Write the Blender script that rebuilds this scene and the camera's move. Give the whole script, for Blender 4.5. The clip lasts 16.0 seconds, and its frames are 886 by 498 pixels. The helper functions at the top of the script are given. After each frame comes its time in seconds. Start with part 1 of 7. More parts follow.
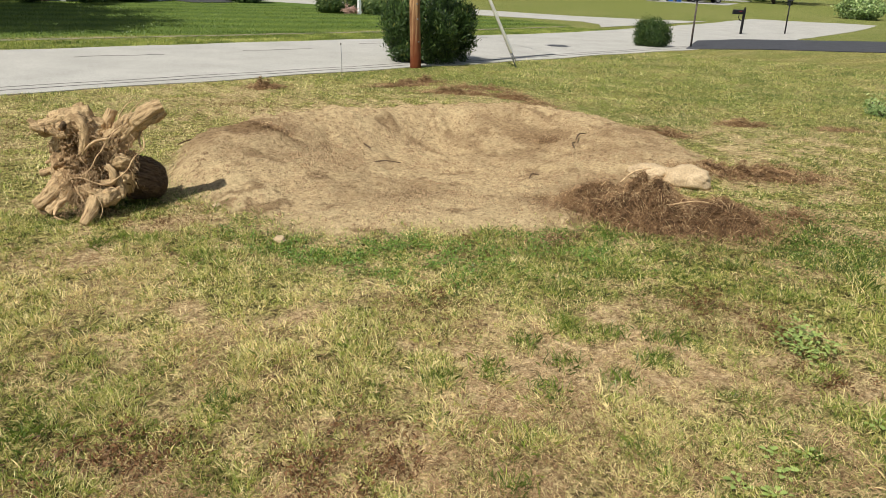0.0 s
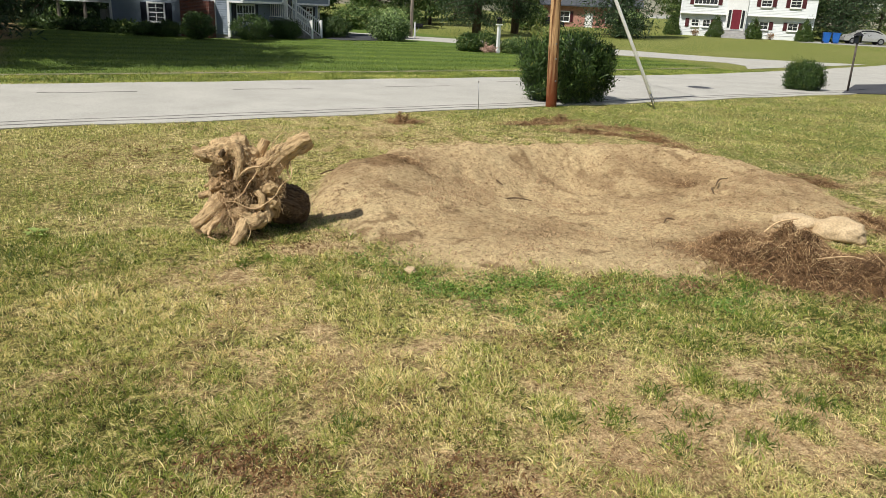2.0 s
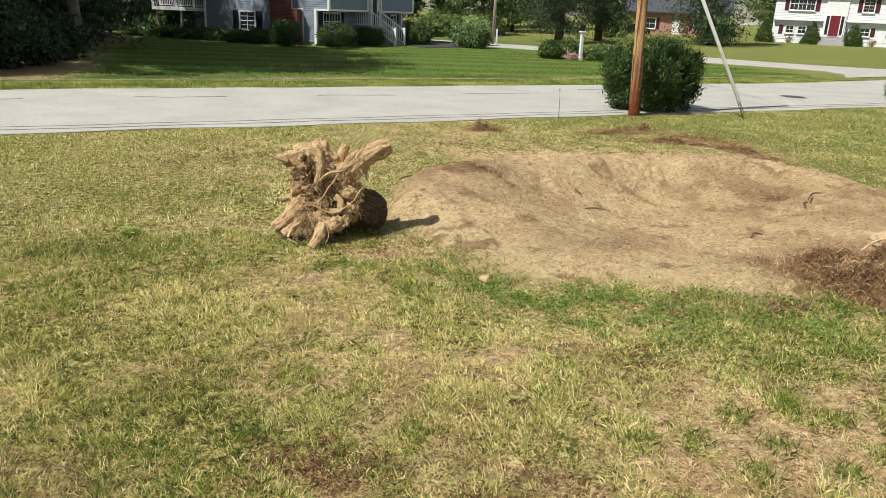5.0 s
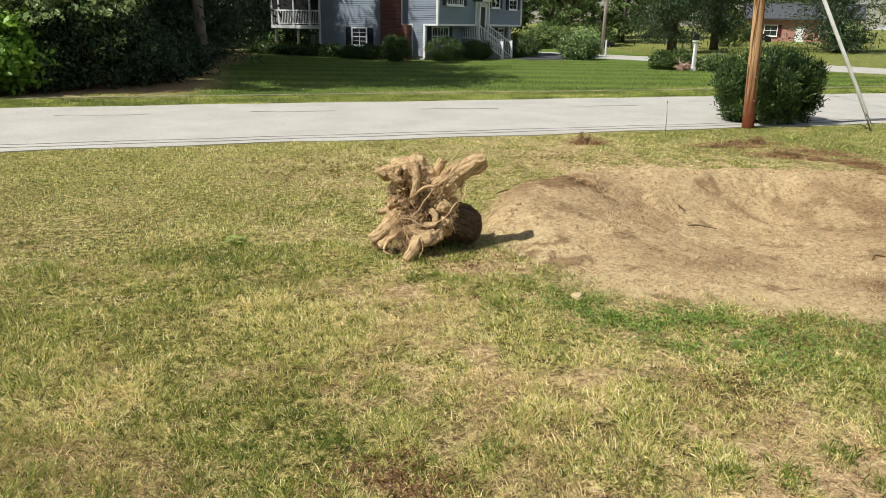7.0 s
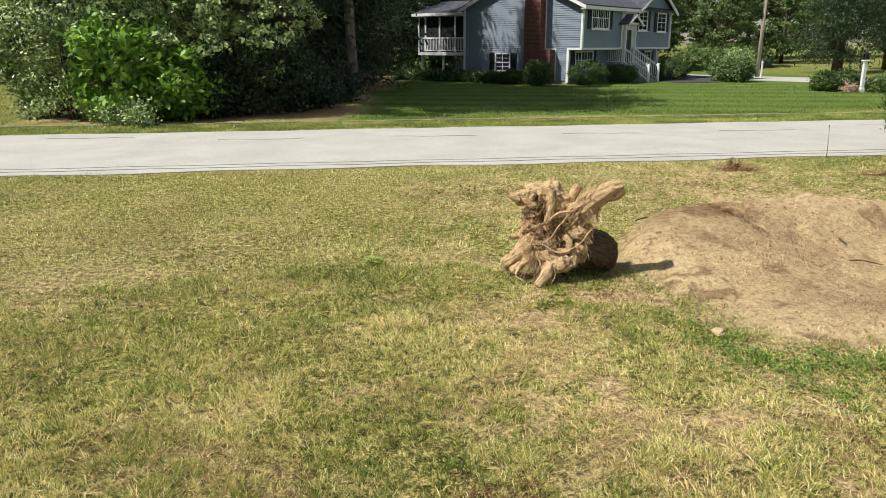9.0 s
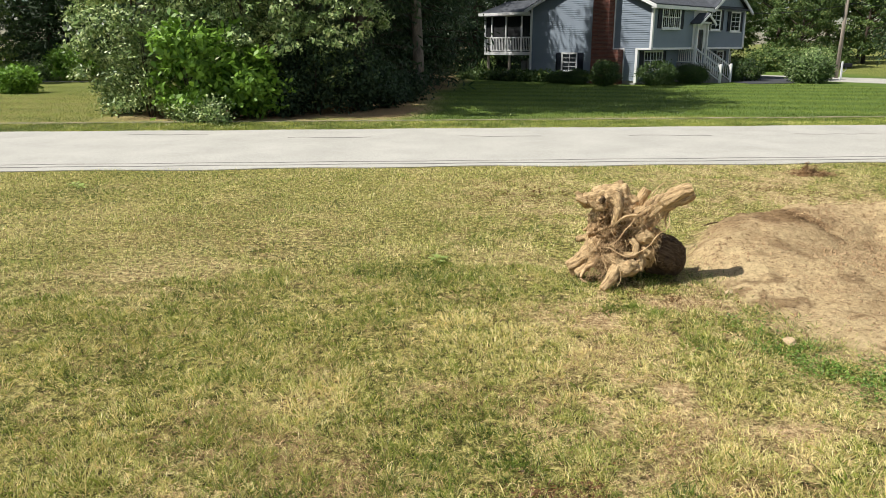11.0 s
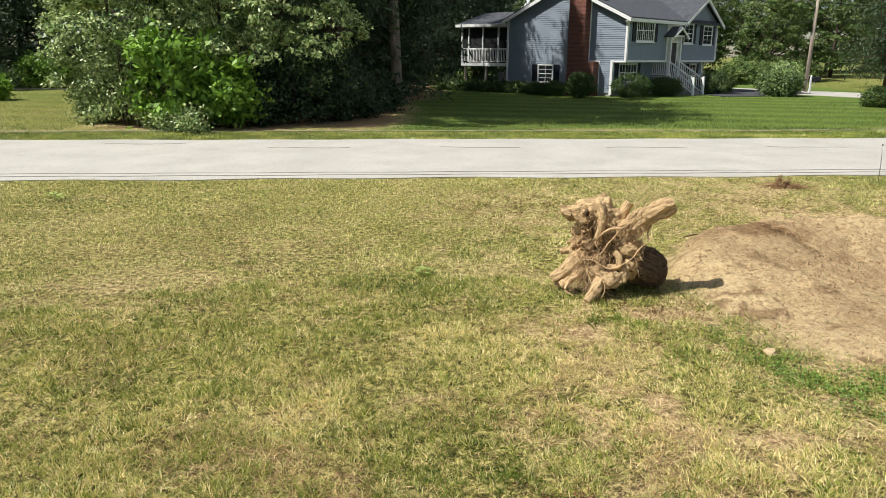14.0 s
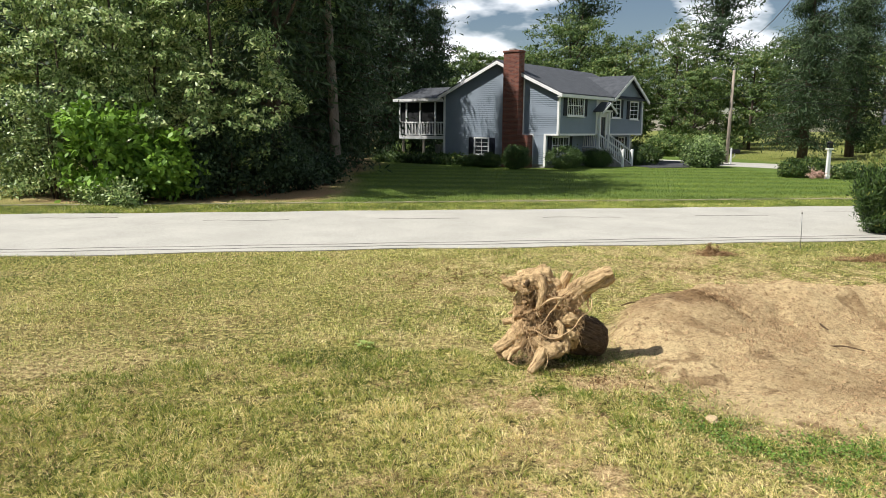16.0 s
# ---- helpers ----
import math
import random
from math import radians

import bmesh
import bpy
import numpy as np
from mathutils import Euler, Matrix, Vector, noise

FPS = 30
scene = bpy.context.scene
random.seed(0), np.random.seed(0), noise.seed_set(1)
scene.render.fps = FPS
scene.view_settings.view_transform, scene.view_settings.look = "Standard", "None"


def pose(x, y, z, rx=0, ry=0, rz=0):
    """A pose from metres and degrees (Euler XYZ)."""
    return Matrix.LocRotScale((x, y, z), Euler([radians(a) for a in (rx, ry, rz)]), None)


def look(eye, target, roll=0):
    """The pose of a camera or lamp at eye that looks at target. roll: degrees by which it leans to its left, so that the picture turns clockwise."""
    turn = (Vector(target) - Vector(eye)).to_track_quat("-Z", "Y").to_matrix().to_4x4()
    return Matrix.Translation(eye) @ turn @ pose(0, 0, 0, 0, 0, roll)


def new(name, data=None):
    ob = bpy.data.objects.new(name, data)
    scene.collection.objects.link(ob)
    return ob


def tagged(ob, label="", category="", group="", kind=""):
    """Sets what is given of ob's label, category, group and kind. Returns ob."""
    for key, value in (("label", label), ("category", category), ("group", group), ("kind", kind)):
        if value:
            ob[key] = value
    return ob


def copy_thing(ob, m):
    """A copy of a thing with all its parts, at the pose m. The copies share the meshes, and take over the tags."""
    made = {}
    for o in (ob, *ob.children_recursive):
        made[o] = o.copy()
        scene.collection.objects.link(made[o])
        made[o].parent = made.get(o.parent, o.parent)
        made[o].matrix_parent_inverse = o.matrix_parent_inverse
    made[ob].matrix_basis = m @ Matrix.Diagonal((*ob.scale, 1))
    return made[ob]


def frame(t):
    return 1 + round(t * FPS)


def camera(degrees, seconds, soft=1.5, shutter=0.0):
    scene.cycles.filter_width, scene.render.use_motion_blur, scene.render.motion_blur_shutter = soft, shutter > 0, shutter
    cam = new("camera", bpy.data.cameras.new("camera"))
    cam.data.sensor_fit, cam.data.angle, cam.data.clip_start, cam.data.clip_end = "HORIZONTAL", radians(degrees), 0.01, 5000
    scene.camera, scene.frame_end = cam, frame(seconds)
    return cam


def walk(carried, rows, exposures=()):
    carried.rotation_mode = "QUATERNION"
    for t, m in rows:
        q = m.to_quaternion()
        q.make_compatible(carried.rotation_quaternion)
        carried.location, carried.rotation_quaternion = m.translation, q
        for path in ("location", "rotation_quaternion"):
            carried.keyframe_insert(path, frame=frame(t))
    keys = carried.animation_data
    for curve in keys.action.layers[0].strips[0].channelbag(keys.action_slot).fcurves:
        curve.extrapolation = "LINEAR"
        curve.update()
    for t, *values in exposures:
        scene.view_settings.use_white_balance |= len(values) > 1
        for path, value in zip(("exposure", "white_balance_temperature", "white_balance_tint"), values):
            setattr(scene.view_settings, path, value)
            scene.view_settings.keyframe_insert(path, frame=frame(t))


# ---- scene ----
cam = camera(62.8, 16.0, 0.7)
PATH = [
    (0, (0.004, -0.001, 2.207), (1.193, 1.444, 1.5), 2.7),
    (0.5, (0.006, -0.001, 2.201), (1.131, 1.5, 1.507), 2.8),
    (1, (-0.021, -0.012, 2.211), (1.03, 1.553, 1.541), 2.8),
    (1.5, (-0.028, 0.005, 2.22), (0.947, 1.627, 1.574), 2.7),
    (2, (-0.038, 0.003, 2.225), (0.881, 1.664, 1.595), 2.7),
    (2.5, (-0.032, -0.003, 2.226), (0.853, 1.678, 1.602), 2.7),
    (3, (-0.034, 0.005, 2.223), (0.828, 1.696, 1.593), 2.7),
    (5.3, (-0.016, 0.042, 2.226), (0.676, 1.815, 1.612), 2.1),
    (5.5, (-0.016, 0.045, 2.232), (0.645, 1.832, 1.624), 1.8),
    (6, (-0.001, 0.059, 2.237), (0.586, 1.875, 1.639), 1.2),
    (6.5, (0.044, 0.049, 2.244), (0.565, 1.885, 1.645), 1.0),
    (7, (0.088, 0.012, 2.255), (0.55, 1.863, 1.656), 1.1),
    (7.5, (0.135, -0.016, 2.26), (0.531, 1.854, 1.673), 1.1),
    (8, (0.172, -0.036, 2.272), (0.494, 1.854, 1.703), 0.7),
    (8.5, (0.162, -0.019, 2.273), (0.376, 1.891, 1.721), 0.2),
    (9, (0.139, 0.027, 2.263), (0.231, 1.95, 1.723), -0.2),
    (9.5, (0.136, 0.026, 2.266), (0.143, 1.954, 1.733), -0.4),
    (9.7, (0.125, 0.016, 2.266), (0.112, 1.944, 1.737), -0.4),
    (11.8, (0.084, -0.059, 2.319), (0.004, 1.86, 1.763), -0.1),
    (12, (0.081, -0.061, 2.324), (0.011, 1.858, 1.764), -0.1),
    (12.5, (0.064, -0.067, 2.322), (0.013, 1.85, 1.756), 0.1),
    (13, (0.048, -0.082, 2.327), (0.001, 1.837, 1.765), 0.1),
    (13.5, (0.018, -0.095, 2.331), (-0.020, 1.829, 1.786), 0.2),
    (14, (-0.018, -0.099, 2.337), (-0.025, 1.833, 1.82), 0.4),
    (14.5, (-0.031, -0.105, 2.348), (0.015, 1.835, 1.864), 0.8),
    (15, (-0.059, -0.101, 2.35), (0.038, 1.846, 1.901), 1.4),
    (15.5, (-0.055, -0.062, 2.354), (0.065, 1.895, 1.959), 1.4),
    (16, (-0.032, -0.043, 2.35), (0.126, 1.924, 2.022), 0.5),
]
walk(cam, [(t, look(eye, target, roll)) for t, eye, target, roll in PATH], [(0, 0.18), (6, 0.31), (9, 0.41), (16, 0.49)])


# ---------- light ----------
SUN_TO = Vector((0.64, 0.12, -0.90)).normalized()      # the way the sunlight travels
sun_az = math.atan2(-SUN_TO.x, -SUN_TO.y)
sun_el = math.asin(-SUN_TO.z)
world = bpy.data.worlds.new("sky")
scene.world = world
world.use_nodes = True
wn = world.node_tree
wn.nodes.clear()
w_out = wn.nodes.new("ShaderNodeOutputWorld")
w_bg = wn.nodes.new("ShaderNodeBackground")
w_sky = wn.nodes.new("ShaderNodeTexSky")
w_sky.sky_type, w_sky.sun_disc = "NISHITA", False
w_sky.sun_elevation, w_sky.sun_rotation = sun_el, sun_az
w_sky.air_density, w_sky.dust_density, w_sky.ozone_density = 1.0, 0.4, 1.0
w_bg.inputs["Strength"].default_value = 0.050
w_co = wn.nodes.new("ShaderNodeTexCoord")
w_map = wn.nodes.new("ShaderNodeMapping")
w_map.inputs["Scale"].default_value = (1.0, 1.0, 2.6)
w_map.inputs["Location"].default_value = (0.35, 0.1, 0.0)
w_no = wn.nodes.new("ShaderNodeTexNoise")
w_no.inputs["Scale"].default_value, w_no.inputs["Detail"].default_value = 3.2, 6.0
w_ra = wn.nodes.new("ShaderNodeValToRGB")
w_ra.color_ramp.elements[0].position, w_ra.color_ramp.elements[1].position = 0.54, 0.60
w_mix = wn.nodes.new("ShaderNodeMixRGB")
w_mix.inputs["Color2"].default_value = (17.5, 18.0, 18.8, 1)
wn.links.new(w_co.outputs["Generated"], w_map.inputs["Vector"])
wn.links.new(w_map.outputs["Vector"], w_no.inputs["Vector"])
wn.links.new(w_no.outputs["Fac"], w_ra.inputs["Fac"])
wn.links.new(w_ra.outputs["Color"], w_mix.inputs["Fac"])
wn.links.new(w_sky.outputs["Color"], w_mix.inputs["Color1"])
wn.links.new(w_mix.outputs["Color"], w_bg.inputs["Color"])
wn.links.new(w_bg.outputs["Background"], w_out.inputs["Surface"])
sun = new("sun", bpy.data.lights.new("sun", "SUN"))
sun.data.energy, sun.data.angle, sun.data.color = 5.0, radians(0.53), (1.0, 0.965, 0.90)
sun.rotation_mode = "QUATERNION"
sun.rotation_quaternion = SUN_TO.to_track_quat("-Z", "Y")
sun.location = (0, 0, 40)

rng = np.random.default_rng(7)


# ---------- numbers ----------
def fbm(x, y, scale, octaves=4, seed=0):
    """Smooth noise of 0 to 1 on arrays."""
    x, y = np.asarray(x, float) / scale, np.asarray(y, float) / scale
    total, amp, norm = 0.0, 1.0, 0.0
    for o in range(octaves):
        xi, yi = np.floor(x), np.floor(y)
        fx, fy = x - xi, y - yi
        fx, fy = fx * fx * (3 - 2 * fx), fy * fy * (3 - 2 * fy)

        def cell(a, b):
            s = np.sin(a * 127.1 + b * 311.7 + seed * 74.7 + o * 19.19) * 43758.5453
            return s - np.floor(s)
        v = (cell(xi, yi) * (1 - fx) + cell(xi + 1, yi) * fx) * (1 - fy) + (cell(xi, yi + 1) * (1 - fx) + cell(xi + 1, yi + 1) * fx) * fy
        total, norm = total + amp * v, norm + amp
        amp, x, y = amp * 0.5, x * 2.03, y * 2.03
    return total / norm


def smooth(a, b, v):
    t = np.clip((np.asarray(v, float) - a) / (b - a), 0, 1)
    return t * t * (3 - 2 * t)


def near_edge(x):
    """The road's near edge."""
    x = np.asarray(x, float)
    return 14.0 + 0.082 * x + 0.016 * np.clip(x - 24, 0, None) ** 1.6


def far_edge(x):
    x = np.asarray(x, float)
    return near_edge(x) + 6.75 + 0.004 * np.clip(x, -30, 30) + 0.06 * np.clip(x - 22, 0, 60)


DIRT_C = (6.2, 7.0)
DIRT_R = (3.55, 3.55, 3.3, 3.0, 2.75, 2.9, 3.45, 3.8, 3.95, 3.7, 3.15, 2.85, 2.55, 2.62, 3.1, 3.4)


def dirt_s(x, y):
    """0 at the middle of the dug patch, 1 on its edge."""
    dx, dy = np.asarray(x, float) - DIRT_C[0], np.asarray(y, float) - DIRT_C[1]
    a = np.mod(np.arctan2(dy, dx), 2 * np.pi) / (2 * np.pi) * 16
    i = np.floor(a).astype(int) % 16
    R = np.array(DIRT_R)
    f = a - np.floor(a)
    f = f * f * (3 - 2 * f)
    r = R[i] * (1 - f) + R[(i + 1) % 16] * f
    r = r * (1 + 0.16 * (fbm(x, y, 0.55, 4, 5) - 0.5))
    return np.hypot(dx, dy) / r


def bump(x, y, cx, cy, r):
    return np.exp(-((np.asarray(x, float) - cx) ** 2 + (np.asarray(y, float) - cy) ** 2) / (r * r))


def ground_z(x, y):
    x, y = np.asarray(x, float), np.asarray(y, float)
    s = dirt_s(x, y)
    inside = 1 - smooth(0.85, 1.08, s)
    back = smooth(-1.0, 2.2, y - DIRT_C[1])
    z = -0.005 + 0.05 * (fbm(x, y, 1.9, 3, 2) - 0.5) * smooth(120, 30, np.hypot(x, y)) * smooth(12.5, 10.5, y - 0.082 * x)
    z = z + inside * (0.07 + 0.10 * (fbm(x, y, 0.8, 4, 9) - 0.5))
    z = z + inside * 0.034 * (fbm(x, y, 0.16, 4, 3) - 0.5) * 2.4
    z = z + inside * 0.055 * (np.abs(fbm(x, y, 0.42, 3, 29) - 0.5) - 0.12) + inside * 0.035 * (fbm(x, y, 0.09, 2, 37) - 0.5)
    z = z - 0.30 * bump(x, y, 6.4, 7.3, 1.7) + inside * back * 0.26 * np.exp(-((s - 0.80) / 0.17) ** 2)
    z = z - 0.15 * bump(x, y, 6.65, 8.35, 0.42) + 0.10 * bump(x, y, 5.75, 8.9, 0.6) + 0.12 * bump(x, y, 8.6, 6.8, 0.9) + 0.10 * bump(x, y, 3.9, 8.0, 1.0)
    # the land rises a little beyond the side street
    return z + 0.75 * smooth(60, 105, x * 0.76 + y * 0.65)


def zat(x, y):
    return float(ground_z(np.array([x]), np.array([y]))[0])


# ---------- mesh helpers ----------
def raw_mesh(name, verts, faces, smooth_faces=False, **attrs):
    """A mesh from arrays: faces all of one size; attrs: a float for each point."""
    verts, faces = np.asarray(verts, np.float32), np.asarray(faces, np.int32)
    k = faces.shape[1]
    me = bpy.data.meshes.new(name)
    me.vertices.add(len(verts))
    me.vertices.foreach_set("co", verts.ravel())
    me.loops.add(faces.size)
    me.loops.foreach_set("vertex_index", faces.ravel())
    me.polygons.add(len(faces))
    me.polygons.foreach_set("loop_start", np.arange(0, faces.size, k, dtype=np.int32))
    me.polygons.foreach_set("use_smooth", np.full(len(faces), smooth_faces))
    for key, value in attrs.items():
        a = me.attributes.new(key, "FLOAT", "POINT")
        a.data.foreach_set("value", np.asarray(value, np.float32))
    me.update(calc_edges=True)
    return me


def part(name, data, material, parent=None, label="", at=None):
    """Links a bmesh or a mesh as one mesh object, under a thing or a part."""
    if isinstance(data, bmesh.types.BMesh):
        me = bpy.data.meshes.new(name)
        data.to_mesh(me)
        data.free()
    else:
        me = data
    if material is not None and not me.materials:
        me.materials.append(material)
    ob = new(name, me)
    if parent is not None:
        ob.parent = parent
    if at is not None:
        ob.matrix_basis = at
    if label:
        ob["label"] = label
    return ob


def thing(name, at, label, category, group="", kind=""):
    ob = new(name)
    ob.empty_display_size = 0.2
    ob.matrix_basis = at
    return tagged(ob, label, category, group, kind)


def box(bm, x0, x1, y0, y1, z0, z1, bevel=0.0):
    made = bmesh.ops.create_cube(bm, size=1.0, matrix=Matrix.LocRotScale(((x0 + x1) / 2, (y0 + y1) / 2, (z0 + z1) / 2), None, (abs(x1 - x0), abs(y1 - y0), abs(z1 - z0))))
    if bevel:
        edges = list({e for v in made["verts"] for e in v.link_edges})
        bmesh.ops.bevel(bm, geom=edges, offset=bevel, segments=1, affect="EDGES", profile=0.5)


def boxes(*dims, bevel=0.0):
    bm = bmesh.new()
    for d in dims:
        box(bm, *d, bevel=bevel)
    return bm


def prism(bm, outline, z0, z1):
    low = [bm.verts.new((x, y, z0)) for x, y in outline]
    top = [bm.verts.new((x, y, z1)) for x, y in outline]
    n = len(low)
    bm.faces.new(top)
    bm.faces.new(low[::-1])
    for i in range(n):
        bm.faces.new((low[i], low[(i + 1) % n], top[(i + 1) % n], top[i]))


def slab(corners, thick):
    """A plate from four corners in space, thickened downwards."""
    bm = bmesh.new()
    top = [bm.verts.new(c) for c in corners]
    low = [bm.verts.new((c[0], c[1], c[2] - thick)) for c in corners]
    n = len(top)
    bm.faces.new(top)
    bm.faces.new(low[::-1])
    for i in range(n):
        bm.faces.new((low[i], low[(i + 1) % n], top[(i + 1) % n], top[i]))
    bmesh.ops.recalc_face_normals(bm, faces=bm.faces)
    return bm


def tube_arrays(points, radii, sides=8, rough=0.0, seed=0):
    """Vertices and quads of a tapering tube with closed ends."""
    P, r = [Vector(p) for p in points], list(radii)
    verts, faces = [], []
    side = None
    for i, p in enumerate(P):
        d = (P[min(i + 1, len(P) - 1)] - P[max(i - 1, 0)]).normalized()
        if side is None:
            side = d.orthogonal().normalized()
        side = (side - d * side.dot(d)).normalized()
        other = d.cross(side)
        for k in range(sides):
            a = 2 * math.pi * k / sides
            w = side * math.cos(a) + other * math.sin(a)
            q = p + w * r[i]
            if rough:
                q += w * r[i] * rough * (noise.noise(q * (1.6 / max(r[i], 0.02)) + Vector((seed, 0, 0))) + 0.5 * noise.noise(q * (4.2 / max(r[i], 0.02)) + Vector((0, seed, 0))))
            verts.append(q)
    for i in range(len(P) - 1):
        for k in range(sides):
            a, b = i * sides + k, i * sides + (k + 1) % sides
            faces.append((a, b, b + sides, a + sides))
    for end in (0, len(P) - 1):
        c = len(verts)
        verts.append(P[end])
        for k in range(0, sides, 2):
            a = end * sides
            row = (c, a + k, a + (k + 1) % sides, a + (k + 2) % sides)
            faces.append(row[::-1] if end == 0 else row)
    return [tuple(v) for v in verts], faces


def tubes_mesh(name, tubes, smooth_faces=True):
    verts, faces = [], []
    for v, f in tubes:
        base = len(verts)
        verts += v
        faces += [tuple(i + base for i in q) for q in f]
    return raw_mesh(name, verts, faces, smooth_faces)


def bend(a, b, n=6, sag=0.0, wob=0.0, seed=0):
    """A line of points from a to b with sag and wobble."""
    a, b = Vector(a), Vector(b)
    out = []
    for i in range(n):
        t = i / (n - 1)
        p = a.lerp(b, t)
        p.z -= sag * 4 * t * (1 - t)
        if wob and 0 < i < n - 1:
            p += Vector((noise.noise((seed + 3.1 * i, 0.3, 0)), noise.noise((seed, 2.7 * i, 5.1)), noise.noise((1.9 * i, seed, 8.3)))) * wob
        out.append(p)
    return out


# ---------- materials ----------
def material(name, colour, rough=0.85, metal=0.0, second=None, scale=6.0, fine=60.0, mixlow=0.35, mixhigh=0.65, bump_size=0.25, bump_dist=0.01, spec=0.3, stretch=(1, 1, 1), speck=None):
    """A procedural surface: two colours by coarse noise, fine grain over it, and relief."""
    m = bpy.data.materials.new(name)
    m.use_nodes = True
    t = m.node_tree
    b = t.nodes["Principled BSDF"]
    b.inputs["Roughness"].default_value, b.inputs["Metallic"].default_value = rough, metal
    b.inputs["Specular IOR Level"].default_value = spec
    co = t.nodes.new("ShaderNodeTexCoord")
    mp = t.nodes.new("ShaderNodeMapping")
    mp.inputs["Scale"].default_value = stretch
    t.links.new(co.outputs["Object"], mp.inputs["Vector"])
    n1 = t.nodes.new("ShaderNodeTexNoise")
    n1.inputs["Scale"].default_value, n1.inputs["Detail"].default_value = scale, 5.0
    n2 = t.nodes.new("ShaderNodeTexNoise")
    n2.inputs["Scale"].default_value, n2.inputs["Detail"].default_value = fine, 4.0
    for n in (n1, n2):
        t.links.new(mp.outputs["Vector"], n.inputs["Vector"])
    ramp = t.nodes.new("ShaderNodeValToRGB")
    ramp.color_ramp.elements[0].position, ramp.color_ramp.elements[1].position = mixlow, mixhigh
    second = second or tuple(c * 0.72 for c in colour)
    ramp.color_ramp.elements[0].color, ramp.color_ramp.elements[1].color = (*second, 1), (*colour, 1)
    t.links.new(n1.outputs["Fac"], ramp.inputs["Fac"])
    mul = t.nodes.new("ShaderNodeMixRGB")
    mul.blend_type = "OVERLAY"
    mul.inputs["Fac"].default_value = 0.55
    t.links.new(ramp.outputs["Color"], mul.inputs["Color1"])
    t.links.new(n2.outputs["Fac"], mul.inputs["Color2"])
    t.links.new(mul.outputs["Color"], b.inputs["Base Color"])
    if bump_size:
        bp = t.nodes.new("ShaderNodeBump")
        bp.inputs["Strength"].default_value, bp.inputs["Distance"].default_value = bump_size, bump_dist
        t.links.new(n2.outputs["Fac"], bp.inputs["Height"])
        t.links.new(bp.outputs["Normal"], b.inputs["Normal"])
    return m


def leaf_material(name, dark, light, dry=None, rough=0.5, through_light=0.35, spec=0.28, middle=None):
    """Leaves and blades: colour by the point attribute tint, a little light passing through."""
    m = bpy.data.materials.new(name)
    m.use_nodes = True
    t = m.node_tree
    b = t.nodes["Principled BSDF"]
    b.inputs["Roughness"].default_value = rough
    b.inputs["Specular IOR Level"].default_value = spec
    at = t.nodes.new("ShaderNodeAttribute")
    at.attribute_name = "tint"
    ramp = t.nodes.new("ShaderNodeValToRGB")
    e = ramp.color_ramp.elements
    e[0].position, e[0].color = 0.0, (*dark, 1)
    e[1].position, e[1].color = (0.6 if dry else 1.0), (*light, 1)
    if dry:
        x = e.new(1.0)
        x.color = (*dry, 1)
    if middle:
        e.new(0.38).color = (*middle, 1)
    t.links.new(at.outputs["Fac"], ramp.inputs["Fac"])
    t.links.new(ramp.outputs["Color"], b.inputs["Base Color"])
    tr = t.nodes.new("ShaderNodeBsdfTranslucent")
    t.links.new(ramp.outputs["Color"], tr.inputs["Color"])
    mix = t.nodes.new("ShaderNodeMixShader")
    mix.inputs["Fac"].default_value = through_light
    t.links.new(b.outputs["BSDF"], mix.inputs[1])
    t.links.new(tr.outputs["BSDF"], mix.inputs[2])
    t.links.new(mix.outputs["Shader"], t.nodes["Material Output"].inputs["Surface"])
    return m


